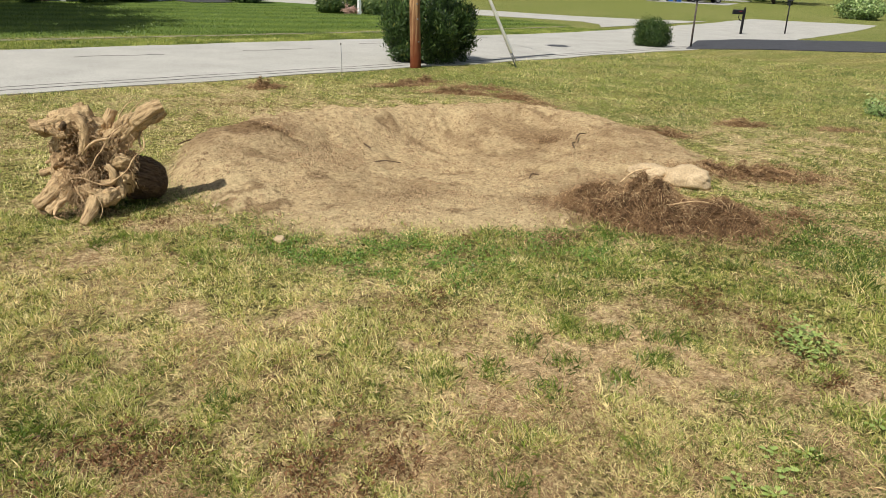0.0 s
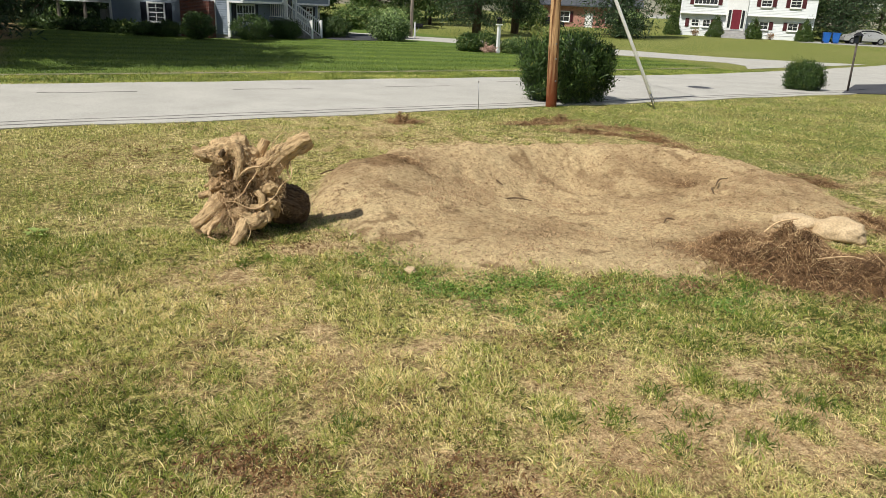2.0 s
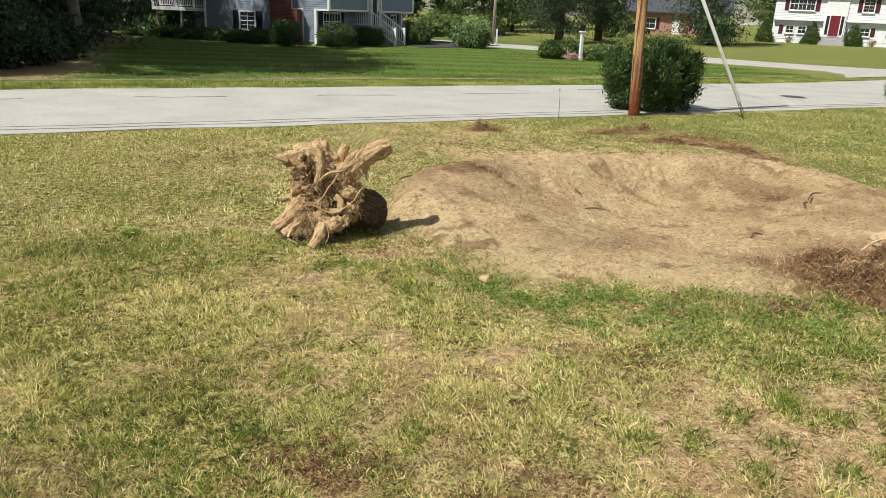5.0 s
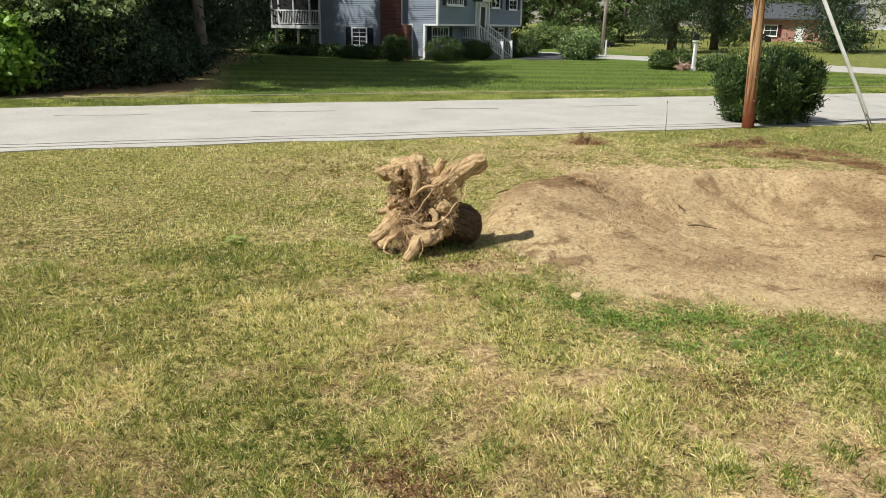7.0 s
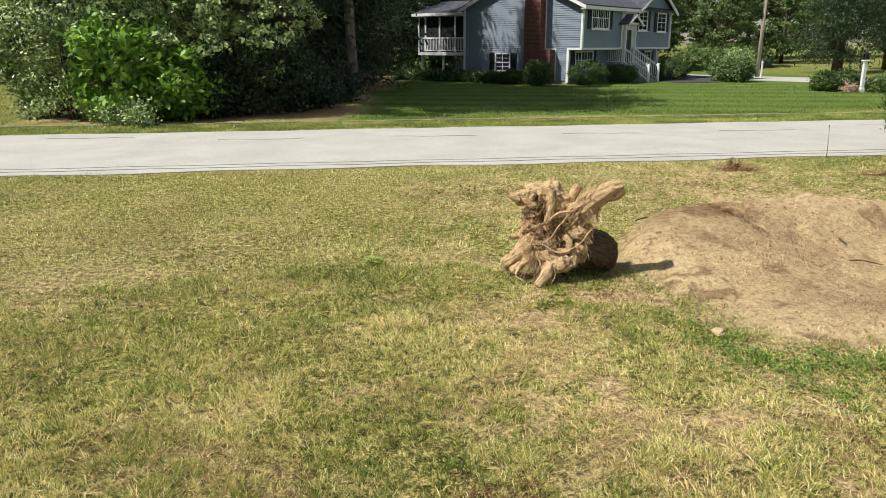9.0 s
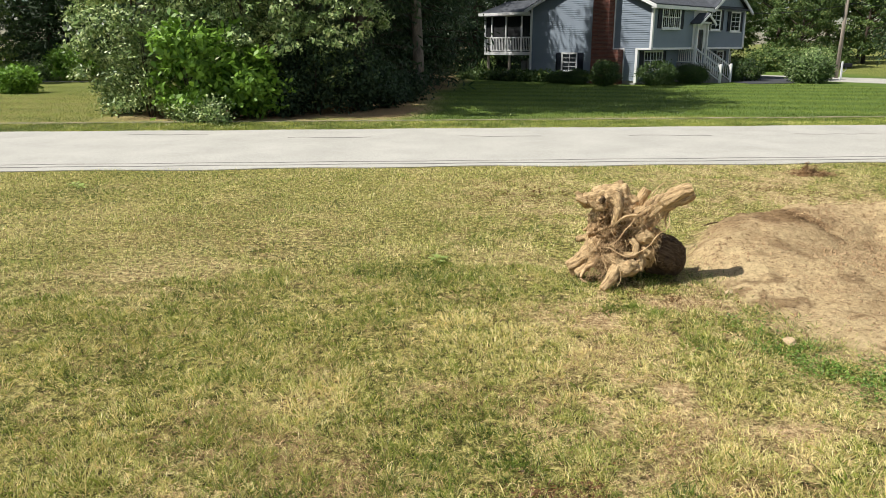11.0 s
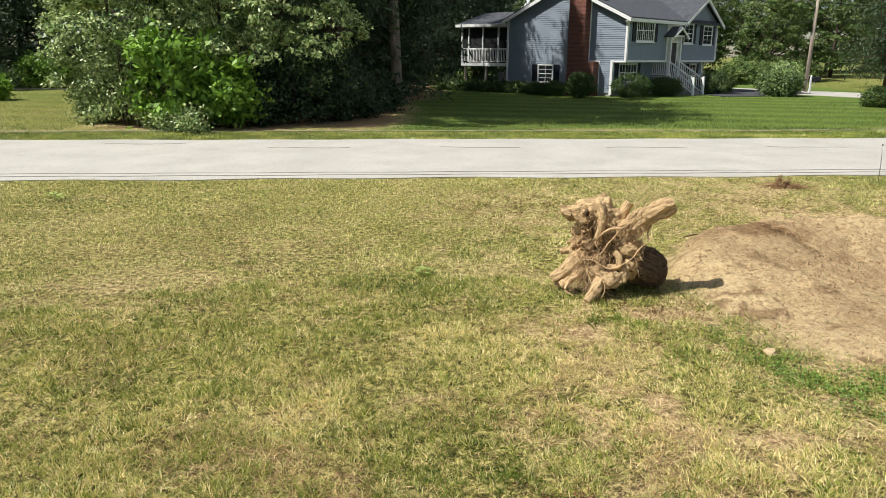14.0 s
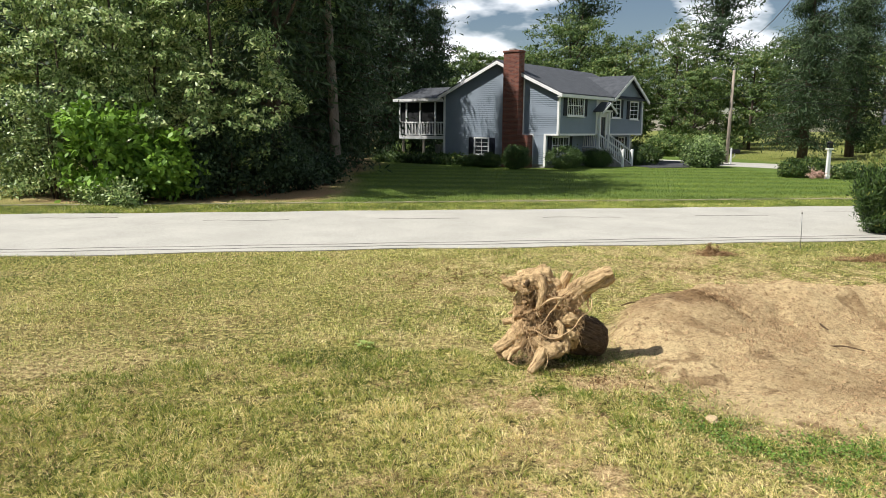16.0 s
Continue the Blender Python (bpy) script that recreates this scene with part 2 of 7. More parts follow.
def ground_material():
    """Lawn soil and thatch, small shadows between blades put into the lawn's colour, bare sandy soil where dug, by the
    sheet's own attributes.
    """
    m = bpy.data.materials.new("ground")
    m.use_nodes = True
    t = m.node_tree
    L = t.links
    b = t.nodes["Principled BSDF"]
    b.inputs["Roughness"].default_value, b.inputs["Specular IOR Level"].default_value = 0.95, 0.1
    geo = t.nodes.new("ShaderNodeNewGeometry")

    def tex(scale, detail=5.0, rough=0.6):
        n = t.nodes.new("ShaderNodeTexNoise")
        n.inputs["Scale"].default_value, n.inputs["Detail"].default_value, n.inputs["Roughness"].default_value = scale, detail, rough
        L.new(geo.outputs["Position"], n.inputs["Vector"])
        return n.outputs["Fac"]

    def ramp(fac, *stops):
        r = t.nodes.new("ShaderNodeValToRGB")
        e = r.color_ramp.elements
        e[0].position, e[0].color = stops[0][0], (*stops[0][1], 1)
        e[1].position, e[1].color = stops[-1][0], (*stops[-1][1], 1)
        for p, c in stops[1:-1]:
            e.new(p).color = (*c, 1)
        L.new(fac, r.inputs["Fac"])
        return r.outputs["Color"]

    def attr(name):
        a = t.nodes.new("ShaderNodeAttribute")
        a.attribute_name = name
        return a.outputs["Fac"]

    def mix(fac, a, c):
        x = t.nodes.new("ShaderNodeMixRGB")
        L.new(fac, x.inputs["Fac"])
        L.new(a, x.inputs["Color1"])
        L.new(c, x.inputs["Color2"])
        return x.outputs["Color"]
    fine = tex(55, 8, 0.8)
    mid = tex(5, 9, 0.7)
    lush = ramp(tex(45, 5, 0.7), (0.3, (0.046, 0.082, 0.015)), (0.7, (0.145, 0.205, 0.044)))
    both = t.nodes.new("ShaderNodeMath")
    both.operation = "ADD"
    L.new(fine, both.inputs[0])
    L.new(tex(15, 6, 0.75), both.inputs[1])
    half = t.nodes.new("ShaderNodeMath")
    half.operation = "MULTIPLY"
    half.inputs[1].default_value = 0.5
    L.new(both.outputs[0], half.inputs[0])
    grit = half.outputs[0]
    # the darkest stop paints the small shadows between grass blades
    lawn = ramp(grit, (0.43, (0.024, 0.022, 0.007)), (0.505, (0.180, 0.168, 0.042)), (0.585, (0.66, 0.575, 0.20)))
    thatch = ramp(grit, (0.41, (0.09, 0.052, 0.024)), (0.49, (0.46, 0.325, 0.165)), (0.58, (0.90, 0.71, 0.42)))
    crumb = tex(19, 10, 0.78)
    soil = mix(ramp(mid, (0.28, (0, 0, 0)), (0.62, (1, 1, 1))), ramp(crumb, (0.36, (0.16, 0.098, 0.044)), (0.46, (0.45, 0.31, 0.165)), (0.64, (0.66, 0.475, 0.26))), ramp(crumb, (0.35, (0.21, 0.13, 0.06)), (0.44, (0.55, 0.415, 0.225)), (0.66, (0.77, 0.605, 0.34))))
    damp = ramp(crumb, (0.34, (0.075, 0.043, 0.020)), (0.45, (0.205, 0.128, 0.064)), (0.68, (0.36, 0.24, 0.125)))
    soil = mix(attr("damp"), soil, damp)
    c = mix(attr("dry"), lawn, thatch)
    c = mix(attr("lush"), c, lush)
    c = mix(attr("dirt"), c, soil)
    L.new(c, b.inputs["Base Color"])
    bp = t.nodes.new("ShaderNodeBump")
    bp.inputs["Strength"].default_value, bp.inputs["Distance"].default_value = 1.0, 0.05
    L.new(tex(16, 10, 0.8), bp.inputs["Height"])
    L.new(bp.outputs["Normal"], b.inputs["Normal"])
    return m


def siding_material(name, colour, course=0.115):
    """Painted clapboard: the boards' lower edges throw a fine line."""
    m = material(name, colour, 0.55, 0, tuple(c * 0.88 for c in colour), 1.2, 40, 0.3, 0.7, 0.05)
    return m


def brick_material():
    """Red bricks with pale joints, in courses."""
    m = material("red_brick", (0.17, 0.066, 0.046), 0.9, 0, (0.085, 0.033, 0.027), 7, 60, 0.35, 0.65, 0.3, 0.01)
    t = m.node_tree
    b = t.nodes["Principled BSDF"]
    was = b.inputs["Base Color"].links[0].from_socket
    co, sep, comb, add = (t.nodes.new("ShaderNode" + k) for k in ("TexCoord", "SeparateXYZ", "CombineXYZ", "Math"))
    t.links.new(co.outputs["Object"], sep.inputs[0])
    t.links.new(sep.outputs["X"], add.inputs[0])
    t.links.new(sep.outputs["Y"], add.inputs[1])
    t.links.new(add.outputs[0], comb.inputs["X"])
    t.links.new(sep.outputs["Z"], comb.inputs["Y"])
    br = t.nodes.new("ShaderNodeTexBrick")
    br.inputs["Scale"].default_value = 1.0
    br.inputs["Brick Width"].default_value, br.inputs["Row Height"].default_value, br.inputs["Mortar Size"].default_value = 0.21, 0.075, 0.006
    br.inputs["Color1"].default_value, br.inputs["Color2"].default_value, br.inputs["Mortar"].default_value = (0.24, 0.075, 0.048, 1), (0.075, 0.026, 0.022, 1), (0.26, 0.20, 0.17, 1)
    t.links.new(comb.outputs[0], br.inputs["Vector"])
    mx = t.nodes.new("ShaderNodeMixRGB")
    mx.inputs["Fac"].default_value = 0.7
    t.links.new(was, mx.inputs["Color1"])
    t.links.new(br.outputs["Color"], mx.inputs["Color2"])
    t.links.new(mx.outputs["Color"], b.inputs["Base Color"])
    return m


def pole_material():
    """Treated pole: dark reddish foot, paler above, with long dark streaks."""
    m = material("pole_wood", (0.50, 0.31, 0.155), 0.9, 0, (0.13, 0.06, 0.026), 2.2, 14, 0.40, 0.56, 0.8, 0.02, 0.15, (11, 11, 0.35))
    t = m.node_tree
    b = t.nodes["Principled BSDF"]
    was = b.inputs["Base Color"].links[0].from_socket
    co, sep, ramp, mx, no, ad = (t.nodes.new("ShaderNode" + k) for k in ("TexCoord", "SeparateXYZ", "ValToRGB", "MixRGB", "TexNoise", "Math"))
    t.links.new(co.outputs["Object"], sep.inputs[0])
    t.links.new(co.outputs["Object"], no.inputs["Vector"])
    no.inputs["Scale"].default_value = 2.5
    t.links.new(sep.outputs["Z"], ad.inputs[0])
    t.links.new(no.outputs["Fac"], ad.inputs[1])
    ramp.color_ramp.elements[0].position, ramp.color_ramp.elements[0].color = 0.30, (1.0, 1.0, 1.0, 1)
    ramp.color_ramp.elements[1].position, ramp.color_ramp.elements[1].color = 0.92, (0, 0, 0, 1)
    dv = t.nodes.new("ShaderNodeMath")
    dv.operation = "DIVIDE"
    dv.inputs[1].default_value = 2.3
    t.links.new(ad.outputs[0], dv.inputs[0])
    t.links.new(dv.outputs[0], ramp.inputs["Fac"])
    t.links.new(ramp.outputs["Color"], mx.inputs["Fac"])
    t.links.new(was, mx.inputs["Color1"])
    mx.inputs["Color2"].default_value = (0.155, 0.045, 0.017, 1)
    t.links.new(mx.outputs["Color"], b.inputs["Base Color"])
    return m


M_GROUND = ground_material()
M_ROAD = material("asphalt_pale", (0.405, 0.388, 0.345), 0.9, 0, (0.335, 0.322, 0.285), 0.8, 45, 0.3, 0.7, 0.35, 0.006)
M_GRAVEL = material("old_gravel_strip", (0.24, 0.205, 0.13), 0.95, 0, (0.10, 0.11, 0.045), 2.2, 40, 0.4, 0.6)
M_ASPHALT = material("asphalt_dark", (0.055, 0.056, 0.062), 0.85, 0, (0.04, 0.04, 0.045), 1.5, 120, 0.3, 0.7, 0.3, 0.006)
M_TAR = material("tar_seam", (0.12, 0.115, 0.105), 0.8, 0, (0.22, 0.205, 0.19), 4, 80)
M_GRASS = leaf_material("grass_blades", (0.058, 0.102, 0.012), (0.46, 0.47, 0.110), (1.0, 0.84, 0.45), 0.42, 0.20, 0.4, (0.275, 0.345, 0.056))
M_CLOVER = leaf_material("clover", (0.050, 0.110, 0.014), (0.225, 0.345, 0.062), None, 0.45, 0.25)
# the palest tone, passed as dry, paints sunlit highlights on the leaves
M_LEAF = leaf_material("leaves", (0.018, 0.042, 0.011), (0.27, 0.385, 0.125), (0.66, 0.70, 0.34), 0.42, 0.18, 0.32)
M_LEAF_PALE = leaf_material("leaves_yellowish", (0.026, 0.058, 0.014), (0.135, 0.205, 0.058), (0.32, 0.32, 0.10), 0.45, 0.25)
M_LEAF_BRIGHT = leaf_material("leaves_bright", (0.06, 0.14, 0.014), (0.27, 0.45, 0.06), None, 0.5, 0.30)
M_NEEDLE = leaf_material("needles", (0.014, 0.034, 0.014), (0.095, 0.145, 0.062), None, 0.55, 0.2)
M_YEW = leaf_material("yew_leaves", (0.009, 0.024, 0.006), (0.072, 0.128, 0.025), (0.24, 0.25, 0.06), 0.5, 0.10)
M_BARK = material("bark", (0.11, 0.085, 0.065), 0.95, 0, (0.05, 0.038, 0.03), 5, 40, 0.3, 0.7, 0.8, 0.02, 0.1, (1, 1, 0.25))
M_POLE = pole_material()
M_GREYBARK = material("grey_pine_bark", (0.24, 0.20, 0.165), 0.95, 0, (0.12, 0.10, 0.08), 5, 40, 0.3, 0.7, 0.8, 0.02, 0.1, (1, 1, 0.25))
M_GREYPOLE = material("weathered_pole_wood", (0.36, 0.31, 0.25), 0.9, 0, (0.25, 0.21, 0.17), 3, 30, 0.3, 0.7, 0.3, 0.01, 0.15, (6, 6, 0.4))
M_SIDING = siding_material("blue_grey_siding", (0.225, 0.268, 0.320))
M_WHITE = material("white_paint", (0.80, 0.80, 0.79), 0.5, 0, (0.72, 0.72, 0.71), 2, 60, 0.3, 0.7, 0.05)
M_WSIDING = material("white_siding", (0.80, 0.82, 0.82), 0.5, 0, (0.72, 0.74, 0.75), 2, 60, 0.3, 0.7, 0.05)
M_BRICK = brick_material()
M_ROOF = material("dark_shingles", (0.078, 0.084, 0.096), 0.95, 0, (0.050, 0.054, 0.062), 3, 50, 0.3, 0.7, 0.5, 0.02)
M_SHUTTER = material("black_shutter", (0.010, 0.013, 0.022), 0.5, 0, (0.014, 0.017, 0.026), 3, 50)
M_CONCRETE = material("concrete", (0.38, 0.37, 0.35), 0.9, 0, (0.29, 0.28, 0.27), 3, 60)
M_DARK = material("dark_inside", (0.012, 0.013, 0.014), 0.9)
M_BLACK = material("black_metal", (0.014, 0.014, 0.016), 0.45, 0.4, (0.022, 0.022, 0.024), 6, 60)
M_RED = material("red_door", (0.18, 0.022, 0.035), 0.4, 0, (0.15, 0.018, 0.03), 3, 60)
M_BRICKPINK = material("pinkish_brick", (0.46, 0.24, 0.19), 0.9, 0, (0.38, 0.19, 0.15), 4, 40)


def root_wood(name, pale, mid, dark, rough=0.9):
    """Weathered root wood: long fibres along each root, cracks and patches of clinging soil."""
    m = bpy.data.materials.new(name)
    m.use_nodes = True
    t = m.node_tree
    L = t.links
    b = t.nodes["Principled BSDF"]
    b.inputs["Roughness"].default_value, b.inputs["Specular IOR Level"].default_value = rough, 0.15
    comb = t.nodes.new("ShaderNodeCombineXYZ")
    for axis_, key, by in (("X", "grain_x", 1.0), ("Y", "grain_y", 1.0), ("Z", "grain_z", 0.13)):
        at, mu = t.nodes.new("ShaderNodeAttribute"), t.nodes.new("ShaderNodeMath")
        at.attribute_name, mu.operation = key, "MULTIPLY"
        mu.inputs[1].default_value = by
        L.new(at.outputs["Fac"], mu.inputs[0])
        L.new(mu.outputs[0], comb.inputs[axis_])
    fibre, patch, grit = (t.nodes.new("ShaderNodeTexNoise") for _ in range(3))
    co = t.nodes.new("ShaderNodeTexCoord")
    for n, src, sc, de in ((fibre, comb.outputs[0], 55, 7), (patch, co.outputs["Object"], 7, 6), (grit, co.outputs["Object"], 60, 6)):
        n.inputs["Scale"].default_value, n.inputs["Detail"].default_value, n.inputs["Roughness"].default_value = sc, de, 0.7
        L.new(src, n.inputs["Vector"])
    ramp = t.nodes.new("ShaderNodeValToRGB")
    e = ramp.color_ramp.elements
    e[0].position, e[0].color = 0.34, (*dark, 1)
    e[1].position, e[1].color = 0.64, (*pale, 1)
    e.new(0.46).color = (*mid, 1)
    L.new(fibre.outputs["Fac"], ramp.inputs["Fac"])
    soil_r = t.nodes.new("ShaderNodeValToRGB")
    soil_r.color_ramp.elements[0].position, soil_r.color_ramp.elements[1].position = 0.53, 0.64
    L.new(patch.outputs["Fac"], soil_r.inputs["Fac"])
    mx = t.nodes.new("ShaderNodeMixRGB")
    mx.inputs["Color2"].default_value = (*[0.55 * (a + c) for a, c in zip(mid, dark)], 1)
    L.new(soil_r.outputs["Color"], mx.inputs["Fac"])
    L.new(ramp.outputs["Color"], mx.inputs["Color1"])
    L.new(mx.outputs["Color"], b.inputs["Base Color"])
    add = t.nodes.new("ShaderNodeMath")
    add.operation = "ADD"
    L.new(fibre.outputs["Fac"], add.inputs[0])
    L.new(grit.outputs["Fac"], add.inputs[1])
    bp = t.nodes.new("ShaderNodeBump")
    bp.inputs["Strength"].default_value, bp.inputs["Distance"].default_value = 1.0, 0.022
    L.new(add.outputs[0], bp.inputs["Height"])
    L.new(bp.outputs["Normal"], b.inputs["Normal"])
    return m


M_STUMP = root_wood("stump_wood", (0.76, 0.555, 0.31), (0.55, 0.38, 0.20), (0.16, 0.094, 0.044))
M_STUMP_DARK = root_wood("stump_bark", (0.20, 0.135, 0.08), (0.12, 0.078, 0.045), (0.045, 0.028, 0.017))
# core tones: clinging soil, darkened further to paint shade in the recesses
M_STUMP_CORE = root_wood("stump_core", (0.52, 0.35, 0.185), (0.30, 0.19, 0.095), (0.07, 0.042, 0.02))
M_ROOT = material("root_skin", (0.66, 0.47, 0.26), 0.85, 0, (0.36, 0.23, 0.12), 14, 80, 0.3, 0.7, 0.5, 0.006)
M_HAY = leaf_material("dry_roots", (0.085, 0.045, 0.020), (0.36, 0.215, 0.105), (0.72, 0.53, 0.28), 0.8, 0.1)
M_SOILHEAP = material("heap_soil", (0.24, 0.145, 0.068), 0.95, 0, (0.12, 0.07, 0.032), 9, 60, 0.3, 0.7, 0.9, 0.02, 0.1)
M_CLOD = material("clods", (0.40, 0.285, 0.16), 0.95, 0, (0.26, 0.165, 0.088), 6, 50, 0.3, 0.7, 0.6, 0.01, 0.1)
M_ROCK = material("sandy_rock", (0.53, 0.405, 0.25), 0.95, 0, (0.40, 0.295, 0.17), 5, 50, 0.3, 0.7, 0.6, 0.012, 0.1)


def glass_material():
    m = bpy.data.materials.new("window_glass")
    m.use_nodes = True
    b = m.node_tree.nodes["Principled BSDF"]
    b.inputs["Base Color"].default_value = (0.02, 0.024, 0.028, 1)
    b.inputs["Roughness"].default_value = 0.04
    b.inputs["Specular IOR Level"].default_value = 0.6
    return m


M_GLASS = glass_material()
M_SCREEN = material("porch_screen", (0.012, 0.013, 0.014), 0.8, 0, (0.018, 0.019, 0.02), 3, 60)
M_PLASTIC = material("pale_guard_plastic", (0.84, 0.83, 0.79), 0.5, 0, (0.72, 0.70, 0.65), 5, 60)
M_RUST = material("rusty_dark_iron", (0.055, 0.040, 0.032), 0.8, 0.2, (0.13, 0.11, 0.095), 14, 60, 0.4, 0.62)
M_STEEL = material("galvanised_steel", (0.35, 0.35, 0.35), 0.45, 0.8, (0.25, 0.25, 0.25), 6, 60)
M_CAR = material("silver_car_paint", (0.52, 0.51, 0.48), 0.3, 0.5, (0.48, 0.47, 0.45), 1, 60, 0.3, 0.7, 0)
M_BLUE = material("blue_plastic", (0.02, 0.12, 0.42), 0.45, 0, (0.018, 0.10, 0.36), 3, 60)
M_TYRE = material("rubber", (0.02, 0.02, 0.02), 0.85)
M_STONE = material("grey_stone", (0.30, 0.29, 0.27), 0.9, 0, (0.2, 0.19, 0.18), 5, 50)
M_FLOWER = leaf_material("pink_flowers", (0.30, 0.16, 0.12), (0.60, 0.42, 0.33), None, 0.6, 0.2)
M_WEED_RED = leaf_material("reddish_weeds", (0.070, 0.034, 0.013), (0.24, 0.125, 0.050), None, 0.6, 0.2)
M_SHED = material("dark_red_boards", (0.16, 0.03, 0.03), 0.8, 0, (0.12, 0.022, 0.022), 3, 50)


# ---------- ground and road ----------
def patches(x, y):
    """How dry and worn the lawn is, 0 to 1."""
    d = fbm(x, y, 1.1, 5, 11)
    e = fbm(x, y, 0.19, 4, 21)
    v = (0.20 + 0.20 * smooth(-7, -2, x - 0.5 * y) + 0.28 * smooth(-1.5, 3.0, x - 0.5 * y)) * smooth(0.46, 0.68, 0.35 * d + 0.65 * e) * (1 - 0.6 * smooth(8.0, 11.0, x + 0.35 * y - 3.0) * smooth(4.0, 7.0, y))
    for cx, cy, r, a in ((1.6, 2.1, 0.6, 0.6), (3.0, 2.55, 0.75, 1.15), (3.7, 2.3, 0.5, 0.9), (4.1, 1.6, 0.6, 0.6), (-3.3, 7.2, 0.9, 0.4), (-5.0, 9.4, 1.3, 0.12), (1.0, 11.0, 1.4, 0.35), (1.3, 4.5, 0.5, 0.6), (1.0, 5.9, 0.5, 0.5), (2.1, 3.9, 0.35, 0.6), (-2.6, 8.6, 1.8, 0.12), (5.2, 11.6, 2.2, 0.4), (9.6, 10.2, 1.4, 0.5), (1.9, 6.4, 0.6, 0.7), (0.6, 2.4, 0.5, 0.5), (11.3, 5.6, 1.3, 0.5)):
        v = v + 0.95 * a * bump(x, y, cx, cy, r) * smooth(0.26, 0.50, e)
    return np.clip(v, 0, 1)


def clover_zone(x, y):
    s = dirt_s(x, y)
    v = 0.9 * bump(x, y, 3.5, 4.6, 0.6) + 0.8 * bump(x, y, 4.8, 4.15, 0.6) + 0.9 * bump(x, y, 2.75, 5.35, 0.5) + 0.5 * bump(x, y, 7.0, 2.9, 0.9) + 0.6 * bump(x, y, 3.2, 5.0, 0.5)
    return np.clip(v, 0, 1) * smooth(0.98, 1.06, s)


def lush_zone(x, y):
    """The watered lawn across the road."""
    return smooth(2.2, 2.7, y - far_edge(x)) * (0.30 + 0.70 * smooth(-7.5, -4.0, x)) * smooth(34, 28, x) * (1 - wood_floor(x, y))


def wood_floor(x, y):
    """Bare leaf litter below the trees."""
    q = 4.5 * (fbm(x, y, 3.0, 5, 15) - 0.5)
    return smooth(-12.8, -11.6, x + q) * smooth(-0.6, -2.6, x + q) * smooth(3.2, 4.2, y - far_edge(x) + q)


def weed_zone(x, y):
    """Where the lawn has died off to reddish brown weeds."""
    v = 0.0
    for cx, cy, r in ((3.85, 4.38, 0.24), (4.55, 2.40, 0.30), (4.50, 2.08, 0.26), (4.9, 2.45, 0.26), (4.32, 1.45, 0.24), (1.47, 2.45, 0.30), (0.72, 3.1, 0.26), (0.45, 3.0, 0.22), (1.2, 11.1, 0.9), (2.0, 6.45, 0.4), (5.6, 3.1, 0.25), (3.0, 3.6, 0.22), (5.3, 12.0, 1.0)):
        v = v + bump(x, y, cx, cy, r)
    return np.clip(v, 0, 1) * smooth(0.40, 0.66, fbm(x, y, 0.13, 4, 61))


def axis(a, b, step, far):
    """Fine steps from a to b, then ever wider ones to far on both sides."""
    mid = list(np.arange(a, b, step))
    out, w, v = [], step, b
    while v < far:
        out.append(v)
        w *= 1.07 if v < b + 12 else 1.16
        v += w
    low, w, v = [], step, a
    while v > -far:
        w *= 1.07 if v > a - 12 else 1.16
        v -= w
        low.append(v)
    return np.array(low[::-1] + mid + out)


def build_ground():
    xs, ys = axis(1.6, 10.8, 0.045, 3000), axis(3.6, 10.8, 0.045, 3000)
    X, Y = np.meshgrid(xs, ys)
    Z = ground_z(X, Y)
    nx, ny = len(xs), len(ys)
    i = np.arange(nx * ny).reshape(ny, nx)
    faces = np.stack([i[:-1, :-1], i[:-1, 1:], i[1:, 1:], i[1:, :-1]], -1).reshape(-1, 4)
    x, y = X.ravel(), Y.ravel()
    s = dirt_s(x, y)
    dirt = 1 - smooth(0.93, 1.05, s + 0.10 * (fbm(x, y, 0.3, 4, 31) - 0.5))
    damp = 0.0
    for cx, cy, q, a in ((4.2, 8.2, 1.0, 1.0), (7.6, 7.7, 1.1, 0.95), (8.7, 6.5, 0.9, 0.9), (5.9, 4.95, 0.6, 1.2), (4.4, 6.3, 0.7, 0.95), (3.3, 8.7, 0.9, 0.55), (6.9, 5.3, 0.6, 0.7)):
        damp = damp + a * bump(x, y, cx, cy, q)
    damp = np.clip(damp, 0, 1) * (0.35 + 0.65 * smooth(0.36, 0.58, fbm(x, y, 0.42, 5, 41)))
    damp = np.maximum(damp, 0.8 * smooth(0.63, 0.70, fbm(x, y, 0.26, 6, 45)))
    far = np.maximum(np.maximum(lush_zone(x, y), 0.4 * smooth(8.0, 11.0, x + 0.35 * y - 3.0) * smooth(4.0, 7.0, y) * smooth(0.36, 0.6, fbm(x, y, 0.5, 4, 17))), 0.55 * smooth(34, 44, np.hypot(x, y)) * (1 - wood_floor(x, y)))
    gravel = np.exp(-((y - far_edge(x) - 2.35) / 0.24) ** 2) * 0.9 * smooth(30, 24, x)
    me = raw_mesh("ground", np.stack([x, y, Z.ravel()], -1), faces, True, dirt=np.maximum(np.maximum(dirt, gravel), wood_floor(x, y)), damp=np.maximum(damp * (1 - gravel), 0.9 * wood_floor(x, y)), dry=patches(x, y), lush=far)
    return tagged(part("ground", me, M_GROUND), "patchy mown lawn around a dug patch of sandy soil", "ground", kind="structure")


